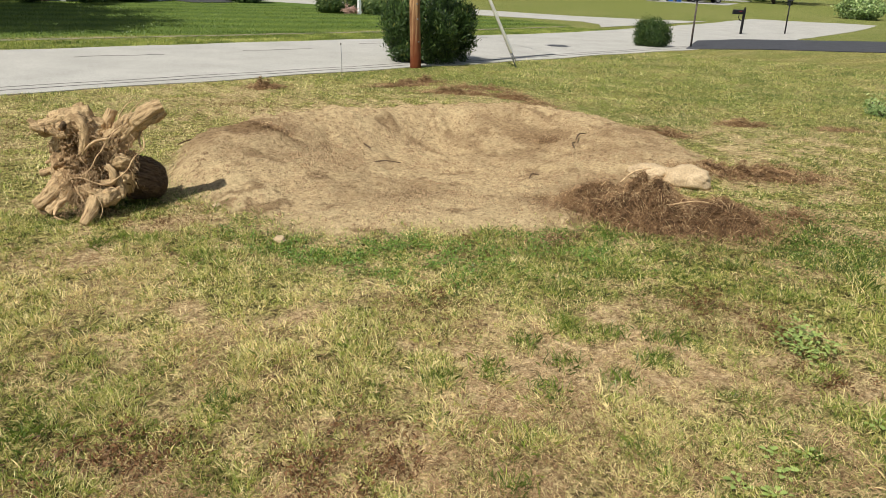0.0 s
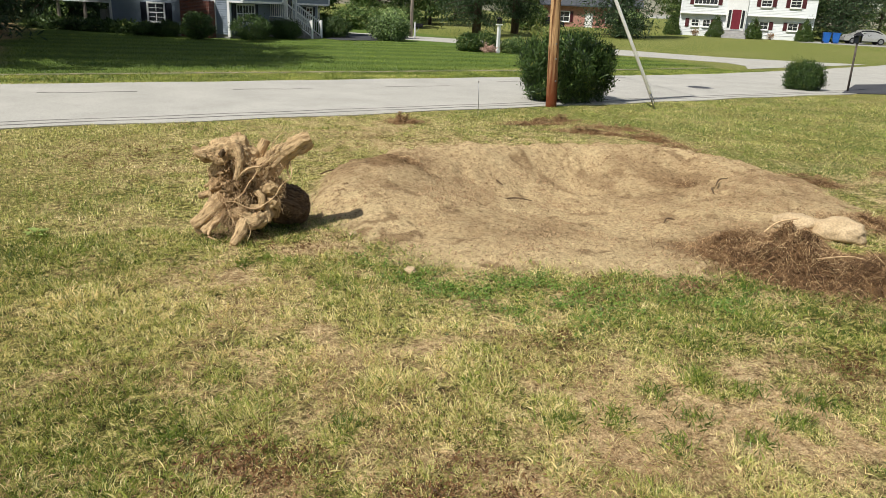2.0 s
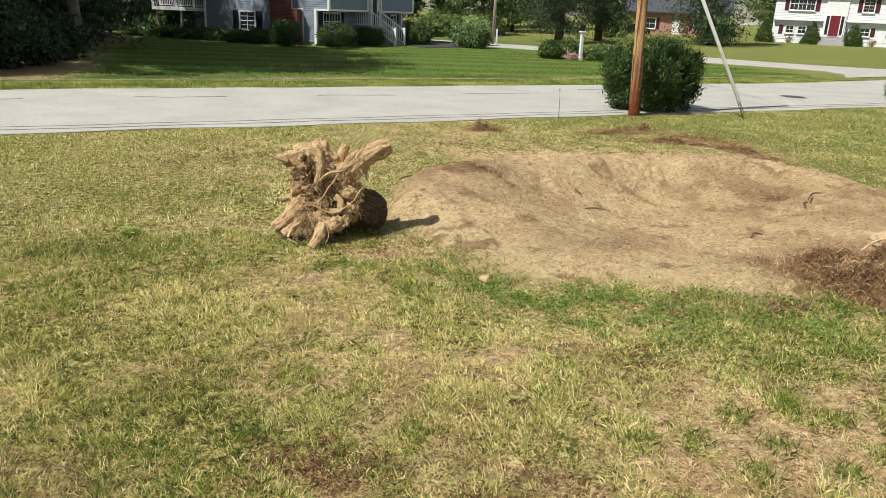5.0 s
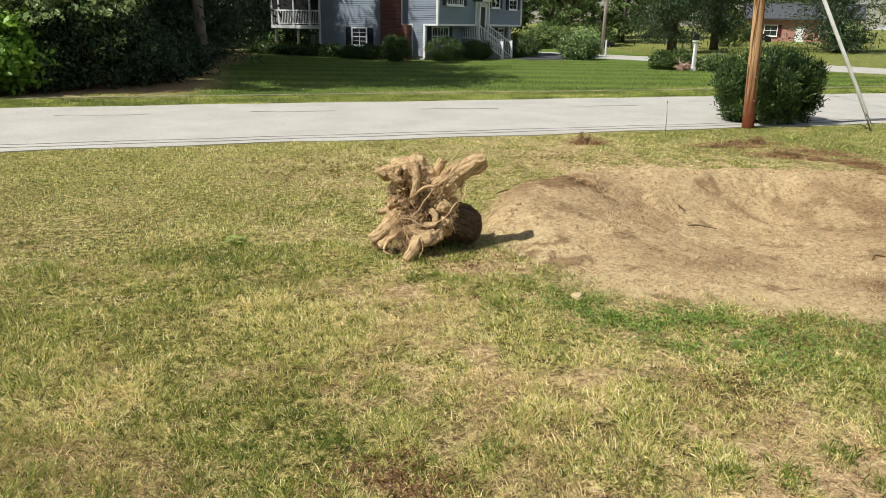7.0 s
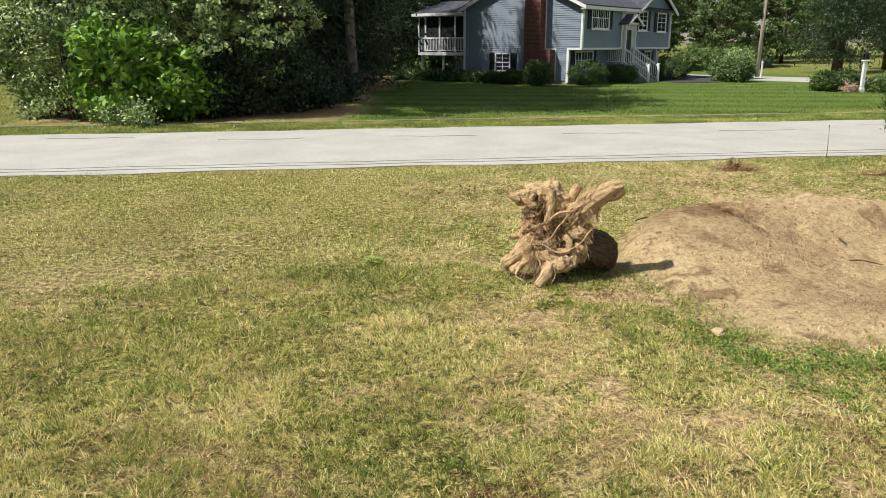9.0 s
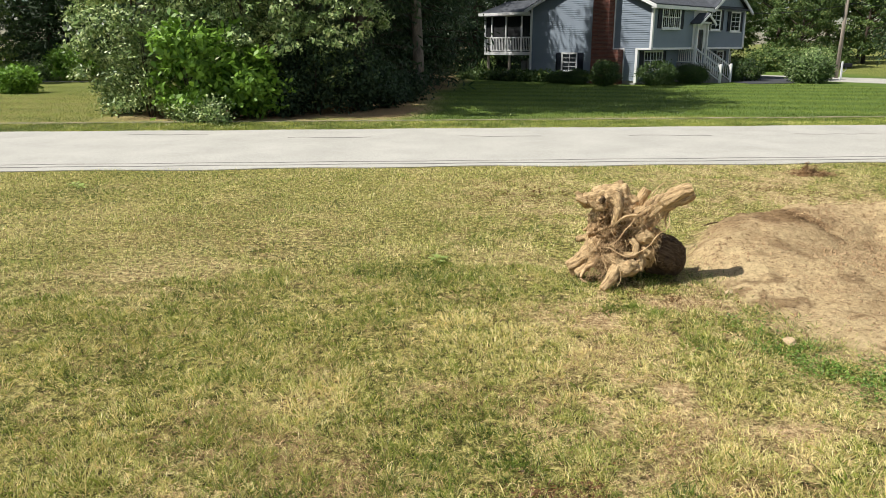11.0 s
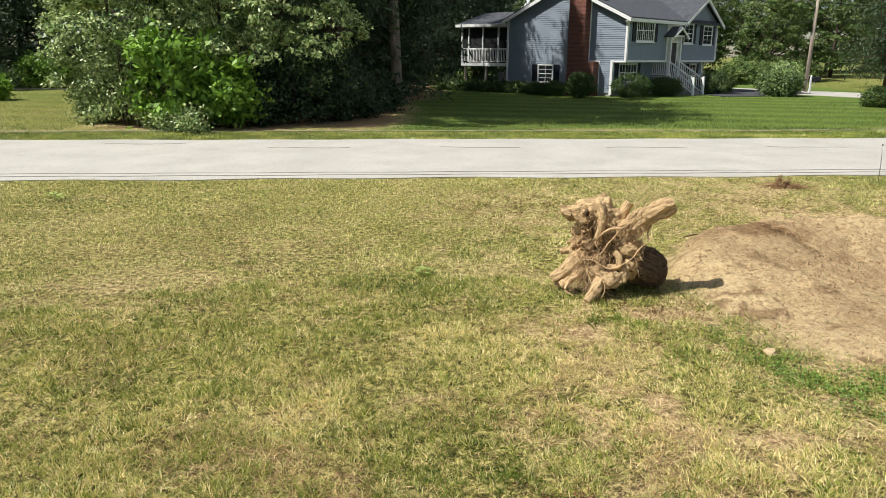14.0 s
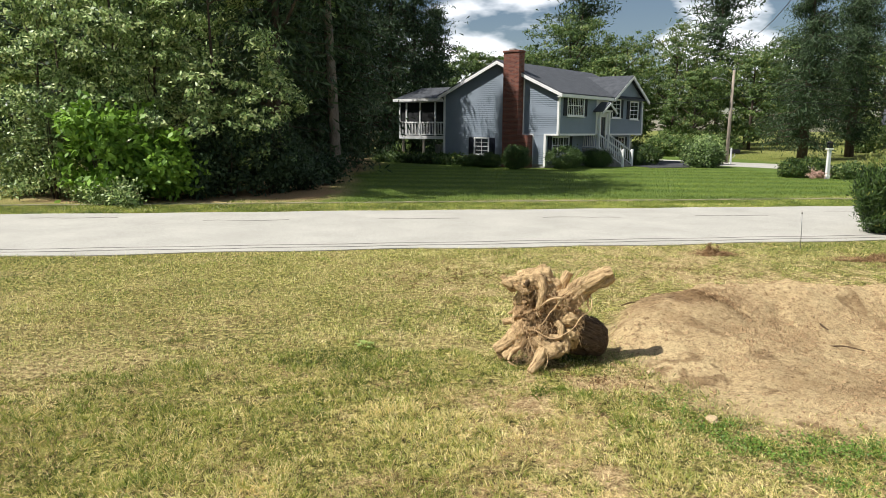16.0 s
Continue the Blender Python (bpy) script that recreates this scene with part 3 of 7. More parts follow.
def ribbon(name, left, right, z, material, label, category="road", follow=0.0):
    """A sheet between two lines of points, laid just over the ground."""
    n = len(left)
    verts = [(x, y, zat(x, y) * follow + z) for x, y in list(left) + list(right)]
    faces = [(i, i + n, i + n + 1, i + 1) for i in range(n - 1)]
    bm = bmesh.new()
    vs = [bm.verts.new(v) for v in verts]
    for f in faces:
        bm.faces.new([vs[k] for k in f])
    low = [bm.verts.new((v[0], v[1], v[2] - 0.06)) for v in verts]
    for i in range(n - 1):
        bm.faces.new((vs[i], vs[i + 1], low[i + 1], low[i]))
        bm.faces.new((vs[n + i], low[n + i], low[n + i + 1], vs[n + i + 1]))
    bmesh.ops.recalc_face_normals(bm, faces=bm.faces)
    if sum(f.normal.z for f in bm.faces) < 0:
        bmesh.ops.reverse_faces(bm, faces=bm.faces)
    return tagged(part(name, bm, material), label, category, kind="structure")


build_ground()
rx = [-400, -200, -100, -60, -40, -30, -24, -18, -12, -6, 0, 4, 8, 12, 16, 20, 23, 26, 29, 32, 36, 40, 45, 50, 56, 63, 70, 80, 95]
wob = lambda x, k: 0.07 * math.sin(x * 1.7 + k) + 0.05 * math.sin(x * 0.61 + 2 * k)
RX = [x for x in rx]
fine_x = sorted(set(RX + list(np.arange(-30, 40, 0.6).tolist())))
ribbon("road", [(x, float(near_edge(x)) + wob(x, 1)) for x in fine_x], [(x, float(far_edge(x)) + wob(x, 4)) for x in fine_x], 0.012, M_ROAD, "pale worn asphalt residential road")
# the side street leaves the road and bends back past the house
side_l = [(31.0, 25.6), (33.2, 27.6), (34.0, 29.6), (32.6, 32.0), (29.4, 36.2), (26.6, 42.2), (22.6, 48.0), (16.0, 55.5), (6.0, 64.0)]
side_r = [(46.0, 29.0), (41.5, 31.6), (38.6, 34.0), (36.9, 36.6), (35.2, 41.0), (31.5, 46.5), (27.0, 52.2), (20.0, 60.0), (10.0, 69.0)]
ribbon("side_street", side_l, side_r, 0.016, M_ROAD, "pale asphalt side street curving away behind a lawn")
ribbon("driveway", [(24.6, 16.2), (28.2, 15.2), (33.5, 12.6), (42.0, 9.0)], [(29.0, 18.6), (32.4, 18.6), (40.6, 15.9), (52.0, 11.0)], 0.024, M_ASPHALT, "fresh black asphalt driveway", "driveway")
ribbon("house_driveway", [(16.6, 44.6), (19.2, 45.2), (24.6, 49.6)], [(13.6, 62.0), (18.0, 60.0), (22.4, 54.4)], 0.028, M_ASPHALT, "dark asphalt driveway beside the blue house", "driveway")
for k, (off, wd) in enumerate(((0.38, 0.05), (0.72, 0.035))):
    xs = list(np.arange(-28, 30, 0.8))
    ribbon("tar_seam", [(x, float(near_edge(x)) + off + 0.03 * math.sin(x * 2.3 + k)) for x in xs], [(x, float(near_edge(x)) + off + wd + 0.03 * math.sin(x * 2.3 + k + 0.4)) for x in xs], 0.017, M_TAR, "dark tar seam along the road's edge", "road seam")
xs = list(np.arange(-34, 30, 1.0))
ribbon("old_edging", [(x, float(far_edge(x)) + 2.22 + 0.05 * math.sin(x * 1.1)) for x in xs], [(x, float(far_edge(x)) + 2.58 + 0.06 * math.sin(x * 1.7)) for x in xs], 0.012, M_GRAVEL, "worn strip of gravel and old asphalt beside the verge", "edging")
rc = random.Random(4)
for k in range(7):
    x0 = -9 + 4.4 * k
    y0 = float(far_edge(x0)) - rc.uniform(0.5, 2.2)
    pts = [(x0 + 0.35 * i, y0 + 0.10 * rc.uniform(-1, 1)) for i in range(7)]
    ribbon("road_crack", pts, [(x, y + 0.035) for x, y in pts], 0.018, M_TAR, "thin tarred crack in the asphalt", "road crack")


# ---------- plants ----------
def leaf_cloud(name, centres, spread, per, size, seed, flat=0.55, slim=0.5, tint=(0.15, 0.6), up=0.35, droop=0.0):
    """Many small leaves round clump centres: each a folded diamond."""
    r = np.random.default_rng(seed)
    C = np.repeat(np.asarray(centres, float), per, axis=0)
    spread = np.repeat(np.broadcast_to(np.asarray(spread, float), (len(centres),)), per)
    n = len(C)
    off = r.normal(0, 1, (n, 3)) * spread[:, None] * (1, 1, flat)
    p = C + off
    d = r.normal(0, 1, (n, 3)) + (0, 0, -droop)
    d += off / np.maximum(spread, 1e-3)[:, None] * 0.5
    d /= np.linalg.norm(d, axis=1)[:, None]
    away = p - C.mean(0)
    away /= np.linalg.norm(away, axis=1)[:, None] + 1e-6
    nrm = r.normal(0, 0.6, (n, 3)) + away * 1.1 + (0, 0, up * 2)
    s = np.cross(d, nrm)
    s /= np.linalg.norm(s, axis=1)[:, None] + 1e-9
    ln = size * r.uniform(0.6, 1.35, n)[:, None]
    a, c = p - d * ln * 0.5, p + d * ln * 0.5
    q = p + d * ln * 0.05
    w = s * ln * slim * 0.5
    verts = np.stack([a, q + w, c, q - w], 1).reshape(-1, 3)
    faces = np.arange(4 * n).reshape(-1, 4)
    clump = np.repeat(r.uniform(-0.12, 0.12, len(centres)), per)
    t = np.clip(r.uniform(tint[0], tint[1], n) + clump, 0, 1)
    t = np.where(r.random(n) < 0.02, 0.95, t)
    return raw_mesh(name, verts, faces, False, tint=np.repeat(t, 4))


def shell_points(n, rx_, ry_, rz_, cz, seed, inner=0.6, lumps=0.4):
    """Clump centres in an uneven ellipsoid, most of them near its skin."""
    r = np.random.default_rng(seed)
    d = r.normal(0, 1, (n, 3))
    d /= np.linalg.norm(d, axis=1)[:, None]
    rad = (inner + (1 - inner) * r.random(n) ** 0.6)
    bulge = 1 + lumps * (np.sin(d[:, 0] * 4.1 + seed) * np.cos(d[:, 1] * 3.7 + seed * 2) + 0.6 * np.sin(d[:, 2] * 6.3 + seed * 3))
    return d * (rad * bulge)[:, None] * (rx_, ry_, rz_) + (0, 0, cz)


def bough_points(boughs, each, reach, rz_, cz, seed):
    """Clump centres along outward sprays that sag at their tips, with open shade between them."""
    r = np.random.default_rng(seed)
    d = r.normal(0, 1, (boughs, 3))
    d /= np.linalg.norm(d, axis=1)[:, None]
    far = r.uniform(0.72, 1.2, boughs)
    out = []
    for k in range(boughs):
        t = r.uniform(0.68, 1.0, each) ** 0.8
        fan = r.normal(0, 0.12, (each, 2)) * t[:, None]
        side = np.array((-d[k, 1], d[k, 0], 0.0))
        side /= np.linalg.norm(side) + 1e-6
        p = d[k][None] * (t * far[k])[:, None] * (reach, reach, rz_) + side[None] * fan[:, :1] * reach * 1.3
        p[:, 2] += cz + fan[:, 1] * 0.5 - 0.55 * reach * (t - 0.55) ** 2
        out.append(p)
    return np.concatenate(out)


def broad_tree(at, height, width, label, seed, leaf=None, per=42, clumps=230, size=0.24, low=0.25, category="tree", tint=(0.1, 0.6), trunk_r=0.16, boughs=0):
    ob = thing("tree", at, label, category, "broadleaf trees")
    cz = height * (low + 1) / 2
    rz_ = height * (1 - low) / 2
    spread = height * 0.024 * np.random.default_rng(seed).uniform(0.5, 1.4, clumps)
    if boughs:
        cs = bough_points(boughs, clumps // boughs, width / 2, rz_, cz, seed)
        spread = np.random.default_rng(seed).uniform(0.08, 0.21, len(cs))
    else:
        cs = shell_points(clumps, width / 2, width / 2, rz_, cz, seed, 0.6, 0.22)
    tubes = [tube_arrays(bend((0, 0, -0.2), (0.2, 0.1, height * 0.85), 8, 0, 0.25, seed), [trunk_r * (1 - 0.11 * i) for i in range(8)], 8, 0.1, seed)]
    rr = random.Random(seed)
    for k in range(9):
        z = height * rr.uniform(max(low * 0.7, 0.12), 0.75)
        a = rr.uniform(0, 6.28)
        reach = width * 0.42 * rr.uniform(0.6, 1)
        tubes.append(tube_arrays(bend((0.1, 0.05, z), (math.cos(a) * reach, math.sin(a) * reach, z + reach * 0.7), 5, 0.1, 0.2, k + seed), [trunk_r * 0.4 * (1 - 0.2 * i) for i in range(5)], 5))
    part("trunk", tubes_mesh("trunk", tubes), M_BARK, ob)
    part("crown", leaf_cloud("crown", cs, spread, per, size, seed, 0.45, 0.42 if boughs else 0.5, tint, 0.6 if boughs else 0.3, 0.5), leaf or M_LEAF, ob)
    return ob


def pine_tree(at, height, width, label, seed, per=26, low=0.12, size=0.42, tips=5, trunk_r=0.24, gap=0.55, flat=0.35, cone=1.0, droop=0.1):
    ob = thing("conifer", at, label, "conifer tree", "conifers")
    r = np.random.default_rng(seed)
    centres, spreads, tubes = [], [], [tube_arrays([(0, 0, -0.2), (0.05, 0, height * 0.3), (0, 0.08, height * 0.65), (0, 0, height)], [trunk_r, trunk_r * 0.75, trunk_r * 0.4, 0.03], 9, 0.08, seed)]
    z = height * low
    while z < height * 0.985:
        f = (z / height - low) / (1 - low)
        reach = width / 2 * (1 - f) ** cone * (0.55 + 0.45 * min(1, f * 5 + 0.3)) + 0.25
        for k in range(int(4 + 3 * (1 - f))):
            a = r.uniform(0, 2 * np.pi)
            L = reach * r.uniform(0.6, 1.15)
            tip = (math.cos(a) * L, math.sin(a) * L, z + L * (0.25 - droop * 3 + r.uniform(-0.12, 0.12)))
            tubes.append(tube_arrays(bend((0, 0, z), tip, 4, -0.05 * L, 0.08, k), [0.05 * (1 - 0.7 * f) + 0.012, 0.03, 0.02, 0.01], 4))
            for j in range(tips):
                t = (j + 0.8) / tips
                centres.append((tip[0] * t, tip[1] * t, z + (tip[2] - z) * t))
                spreads.append(0.16 * L * (0.5 + 0.6 * t) + 0.12)
        z += gap * (0.7 + 0.6 * r.random()) * (0.45 + 0.55 * (1 - f))
    part("trunk", tubes_mesh("trunk", tubes), M_BARK, ob)
    part("crown", leaf_cloud("crown", centres, spreads, per, size, seed, flat, 0.22, (0.1, 0.75), 0.3, droop * 6), M_NEEDLE, ob)
    return ob


def shrub(at, rx_, ry_, h, label, seed, mat=None, per=40, clumps=150, size=0.07, group="shrubs", category="shrub", tint=(0.1, 0.6), spread=0.13, inner=0.7, lumps=0.1):
    ob = thing("shrub", at, label, category, group)
    cs = shell_points(clumps, rx_ * 0.92, ry_ * 0.92, h * 0.5, h * 0.52, seed, inner, lumps)
    cs = cs[cs[:, 2] > 0.05]
    tubes = []
    rr = random.Random(seed)
    for k in range(7):
        a = rr.uniform(0, 6.28)
        tubes.append(tube_arrays(bend((0.08 * math.cos(a), 0.08 * math.sin(a), -0.05), (rx_ * 0.6 * math.cos(a), ry_ * 0.6 * math.sin(a), h * 0.75), 4, 0, 0.08, k), [0.03, 0.024, 0.016, 0.008], 5))
    part("woody_base", tubes_mesh("woody_base", tubes), M_BARK, ob)
    part("foliage", leaf_cloud("foliage", cs, spread, per, size, seed, 0.9, 0.5, tint), mat or M_LEAF, ob)
    return ob


# the wood on the left, across the road
for k, (x, y, h, w, low, per, bg) in enumerate((
        (-11.8, 26.0, 7.4, 4.4, 0.06, 38, 40), (-9.2, 25.9, 11.0, 5.0, 0.10, 38, 52), (-6.0, 26.4, 13, 6.6, 0.03, 38, 62), (-13.2, 31.5, 10, 6.0, 0.10, 18, 60),
        (-9.4, 31.5, 15, 7.0, 0.12, 18, 80), (-7.6, 25.4, 6.6, 3.6, 0.10, 38, 30))):
    broad_tree(pose(x, y, 0, 0, 0, 47 * k), h, w, "leafy broadleaf tree with drooping sprays over dark shade", 20 + k, M_LEAF, per, bg * 12, 0.17, low, "tree", (0.05, 0.95), 0.07, bg)
# lower growth at the wood's edge
for k, (x, y, rx_, ry_, h, mat, lb, sz) in enumerate((
        (-8.6, 23.4, 1.5, 1.2, 3.0, M_LEAF_BRIGHT, "bright green broad-leaved bush at the wood's edge", 0.27),
        (-7.0, 23.8, 1.2, 1.0, 1.9, M_LEAF_BRIGHT, "leafy green bush in front of dark trees", 0.25),
        (-10.6, 24.3, 1.2, 1.1, 3.4, M_LEAF, "grey-green shrub at the edge of the wood", 0.12),
        (-12.0, 25.4, 1.1, 1.0, 1.7, M_LEAF, "low grey-green shrub beside the lawn", 0.11),
        (-8.6, 22.9, 1.9, 0.6, 0.6, M_LEAF, "low trailing groundcover by the verge", 0.11),
        (-6.0, 28.6, 1.4, 1.2, 1.4, M_LEAF, "dark shaded undergrowth below the trees", 0.14))):
    shrub(pose(x, y, 0, 0, 0, 33 * k), rx_, ry_, h, lb, 100 + k, mat, 22 if sz > 0.2 else 34, 150, sz, "wood-edge shrubs", "bush", (0.1, 0.9), 0.16, 0.55, 0.35)

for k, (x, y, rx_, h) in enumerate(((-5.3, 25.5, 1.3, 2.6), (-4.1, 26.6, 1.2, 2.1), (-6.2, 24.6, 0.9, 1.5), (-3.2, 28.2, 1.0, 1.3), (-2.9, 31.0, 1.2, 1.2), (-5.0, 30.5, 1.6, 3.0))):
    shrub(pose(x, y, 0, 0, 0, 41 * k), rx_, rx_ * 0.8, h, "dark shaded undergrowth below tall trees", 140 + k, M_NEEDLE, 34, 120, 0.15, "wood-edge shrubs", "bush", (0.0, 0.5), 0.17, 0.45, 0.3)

# tall conifers behind the wood and round the house
for k, (x, y, h, w) in enumerate(((-4.4, 43, 22, 7), (-8.5, 41, 20, 8), (-3.8, 47.5, 20, 7), (-6.5, 53, 24, 9), (0.4, 60, 20, 8), (2.4, 63, 22, 8), (4.5, 66, 13, 8), (-2.0, 66, 20, 9), (-12, 44, 20, 9), (-17, 48, 20, 9), (-3.2, 61, 23, 9), (-21, 55, 21, 10), (-5.4, 33.4, 19, 6.5), (-8.0, 36.5, 21, 8), (-4.4, 29.6, 18, 6.0), (-2.9, 39.0, 20, 7.0))):
    pine_tree(pose(x, y, 0, 0, 0, 61 * k), h, w, "tall dark pine standing close in the wood", 60 + k, 19, 0.22 if k == 14 else 0.03, 0.40, 4, 0.24, 0.55, 0.4, 0.65, 0.14)
dark_pine = pine_tree(pose(-25, 58, 0), 18, 9, "dark low-branched pine at the garden's end", 90, 11, 0.02, 0.7, 4, 0.24, 0.6, 0.4, 0.6)
for k, (x, y, q) in enumerate(((-28, 60, 1.1), (-33, 58, 0.9), (-38, 63, 1.0), (-44, 61, 1.0), (-50, 66, 1.1), (-31, 68, 1.1), (-14, 60, 1.1), (-11, 38, 1.0))):
    copy_thing(dark_pine, pose(x, y, 0, 0, 0, 77 * k) @ Matrix.Diagonal((q, q, q, 1)))
# high crowns, mostly above view, added so that shade falls across the neighbour's lawn
for k, (x, y, h, w) in enumerate(((-4.2, 28.4, 17.5, 8.5), (-4.6, 34.4, 19, 9.0))):
    broad_tree(pose(x, y, 0, 0, 0, 80 * k), h, w, "tall broadleaf tree with a high crown, added to shade the lawn", 320 + k, M_LEAF, 34, 420, 0.30, 0.46, "tree", (0.05, 0.8), 0.2)
# background wood: broadleaf trees behind the house, lower where the sky shows
base_tree = broad_tree(pose(8.5, 74, 0), 10.5, 8.0, "yellowish green broadleaf tree in the woods behind", 301, M_LEAF_PALE, 54, 300, 0.28, 0.06, "tree", (0.2, 0.75), 0.2)
dark_tree = broad_tree(pose(32, 80, 0), 14, 9.0, "dark green broadleaf tree in the woods behind", 302, M_LEAF_PALE, 54, 310, 0.28, 0.05, "tree", (0.15, 0.85), 0.22)
wide_tree = broad_tree(pose(20.5, 82, 0), 15.5, 9.5, "tall rounded broadleaf tree in the woods behind", 303, M_LEAF_PALE, 54, 310, 0.28, 0.05, "tree", (0.1, 0.75), 0.22)
rt = random.Random(12)
BACK = ((3.5, 78, 0, 0.95), (13.5, 77, 0, 1.0), (17, 84, 0, 1.12), (24, 76, 0, 1.0), (28, 84, 1, 0.95), (36, 86, 1, 0.92), (40, 78, 0, 1.05), (44.5, 88, 2, 0.85), (26, 90, 2, 0.9), (11, 86, 2, 0.72), (31, 72, 0, 0.85),
        (50, 90, 1, 1.0), (56, 96, 2, 1.05), (62, 88, 1, 0.95), (67, 98, 0, 1.3), (72, 90, 2, 0.95), (79, 94, 1, 1.1), (84, 82, 2, 1.0), (90, 88, 1, 1.15), (86, 70, 0, 1.25), (92, 62, 2, 1.0), (97, 52, 1, 1.1), (100, 42, 2, 1.0), (104, 33, 1, 1.1), (98, 72, 1, 1.2), (96, 60, 1, 1.1), (88, 47, 2, 0.9), (108, 27, 0, 1.4), (112, 40, 1, 1.2),
        (-38, 52, 1, 0.95), (-33, 47, 0, 0.9), (-45, 60, 2, 1.0), (-36, 76, 1, 1.2))
for x, y, k, s in BACK:
    src = (base_tree, dark_tree, wide_tree)[k]
    copy_thing(src, pose(x, y, 0, 0, 0, rt.uniform(0, 360)) @ Matrix.Diagonal((s * rt.uniform(0.9, 1.15), s * rt.uniform(0.9, 1.15), s, 1)))
pine_back = pine_tree(pose(43.0, 93, 0), 24, 12, "tall white pine rising above the woods behind", 401, 13, 0.25, 0.7, 5, 0.3, 0.95, 0.3, 0.42, 0.0)
for x, y, s in ((24.5, 92, 0.92), (70, 106, 1.0), (82, 102, 1.0)):
    copy_thing(pine_back, pose(x, y, 0, 0, 0, rt.uniform(0, 360)) @ Matrix.Diagonal((s, s, s, 1)))
# drooping spruces on the lawn beyond the side street
pine_tree(pose(34.6, 58.4, 0), 17, 8.0, "large drooping grey-green spruce on a lawn", 411, 20, 0.09, 0.34, 6, 0.42, 0.5, 0.6, 0.75, 0.14)
pine_tree(pose(41.4, 62.5, 0), 18, 8.5, "tall drooping dark spruce shading a lawn", 412, 20, 0.11, 0.38, 6, 0.42, 0.6, 0.6, 0.7, 0.12)
pine_tree(pose(50.5, 57.5, 0), 15, 9, "dense dark spruce beside a lawn", 413, 16, 0.03, 0.42, 6, 0.3, 0.55, 0.6, 0.7, 0.10)
pine_tree(pose(78.5, 53.5, 0.6), 12, 14, "spreading blue-grey spruce beside the white house", 414, 16, 0.05, 0.42, 6, 0.3, 0.5, 0.5, 0.55, 0.06)

ob = thing("pine_trunk", pose(-2.42, 35.9, 0), "tall bare grey pine trunk at the wood's edge", "tree")
part("trunk", tubes_mesh("trunk", [tube_arrays([(0, 0, -0.3), (0, 0, 0.3), (-0.1, 0, 4), (-0.32, 0, 8), (-0.6, 0, 17)], [0.36, 0.27, 0.23, 0.2, 0.1], 12, 0.06, 3)]), M_GREYBARK, ob)
part("crown", leaf_cloud("crown", shell_points(160, 3.0, 3.0, 4.2, 13.5, 77), 0.6, 34, 0.4, 78, 0.4, 0.2), M_NEEDLE, ob)


# ---------- things by the road ----------
def flared_bush(at, w0, w1, d, h, label, seed, clumps, per, size, wisps):
    """A clipped evergreen, wider at its top, of many upswept twigs."""
    ob = thing("yew_bush", at, label, "bush", "yew bushes")
    r = np.random.default_rng(seed)
    u = r.random(clumps)
    z = h * (0.08 + 0.9 * u)
    rad = np.interp(u, (0, 0.2, 0.55, 0.85, 1), (w0, 0.5 * (w0 + w1) + 0.04, w1, 0.9 * w1, 0.62 * w1)) * (0.72 + 0.28 * r.random(clumps) ** 0.5)
    rad = rad * np.where(u > 0.86, r.random(clumps) ** 0.5, 1)
    a = r.uniform(0, 2 * np.pi, clumps)
    rad = rad * (1 + 0.13 * np.sin(a * 5 + seed) + 0.11 * np.sin(a * 9 + z * 5)) * np.where(r.random(clumps) < 0.05, 1.14, 1)
    cs = np.stack([np.cos(a) * rad, np.sin(a) * rad * d, z], -1)
    part("foliage", leaf_cloud("foliage", cs, 0.07, per, size * 1.25, seed, 1.3, 0.22, (0.0, 0.6), 0.2, -1.5), M_YEW, ob)
    tubes = []
    for k in range(14):
        b = r.uniform(0, 2 * np.pi)
        tubes.append(tube_arrays(bend((0.1 * math.cos(b), 0.1 * math.sin(b), -0.05), (w1 * 0.7 * math.cos(b), w1 * 0.7 * d * math.sin(b), h * 0.8), 5, 0, 0.06, k), [0.035, 0.028, 0.02, 0.014, 0.008], 5))
    part("woody_base", tubes_mesh("woody_base", tubes), M_BARK, ob)
    tw = np.stack([r.uniform(-w1, w1, wisps) * 0.8, r.uniform(-0.2, 1, wisps) * w1 * d * 0.7, h + r.uniform(-0.05, 0.16, wisps)], -1)
    tagged(part("young_growth", leaf_cloud("young_growth", tw, 0.07, 16, size * 0.8, seed + 1, 1.3, 0.35, (0.6, 1.0), 0.2, -1.2), M_YEW, ob, "paler young shoots"), kind="stuff")
    return ob


flared_bush(pose(12.28, 15.95, 0), 0.82, 1.18, 0.9, 1.66, "large dense dark green yew bush behind the utility pole", 5, 820, 64, 0.088, 120)
flared_bush(pose(24.1, 17.45, 0), 0.48, 0.60, 0.95, 0.88, "small clipped dark green bush with straggling shoots", 6, 420, 50, 0.07, 60)

ob = thing("utility_pole", pose(11.12, 14.93, 0), "round wooden utility pole with a reddish foot", "utility pole")
part("shaft", tubes_mesh("shaft", [tube_arrays([(0, 0, -0.2), (0, 0, 0.1), (-0.105, 0, 2.0), (-0.26, 0, 5.0), (-0.5, 0, 9.6)], [0.142, 0.136, 0.127, 0.120, 0.105], 24, 0.025, 2)]), M_POLE, ob)
ptags = ((-0.08, -0.136, 1.15), (-0.10, -0.132, 1.5), (-0.03, -0.138, 0.62))
for k, (x, y, z) in enumerate(ptags):
    part("tag", boxes((x - 0.02, x + 0.02, y - 0.006, y + 0.01, z, z + 0.035), bevel=0.003), M_STEEL, ob, "small metal tag")

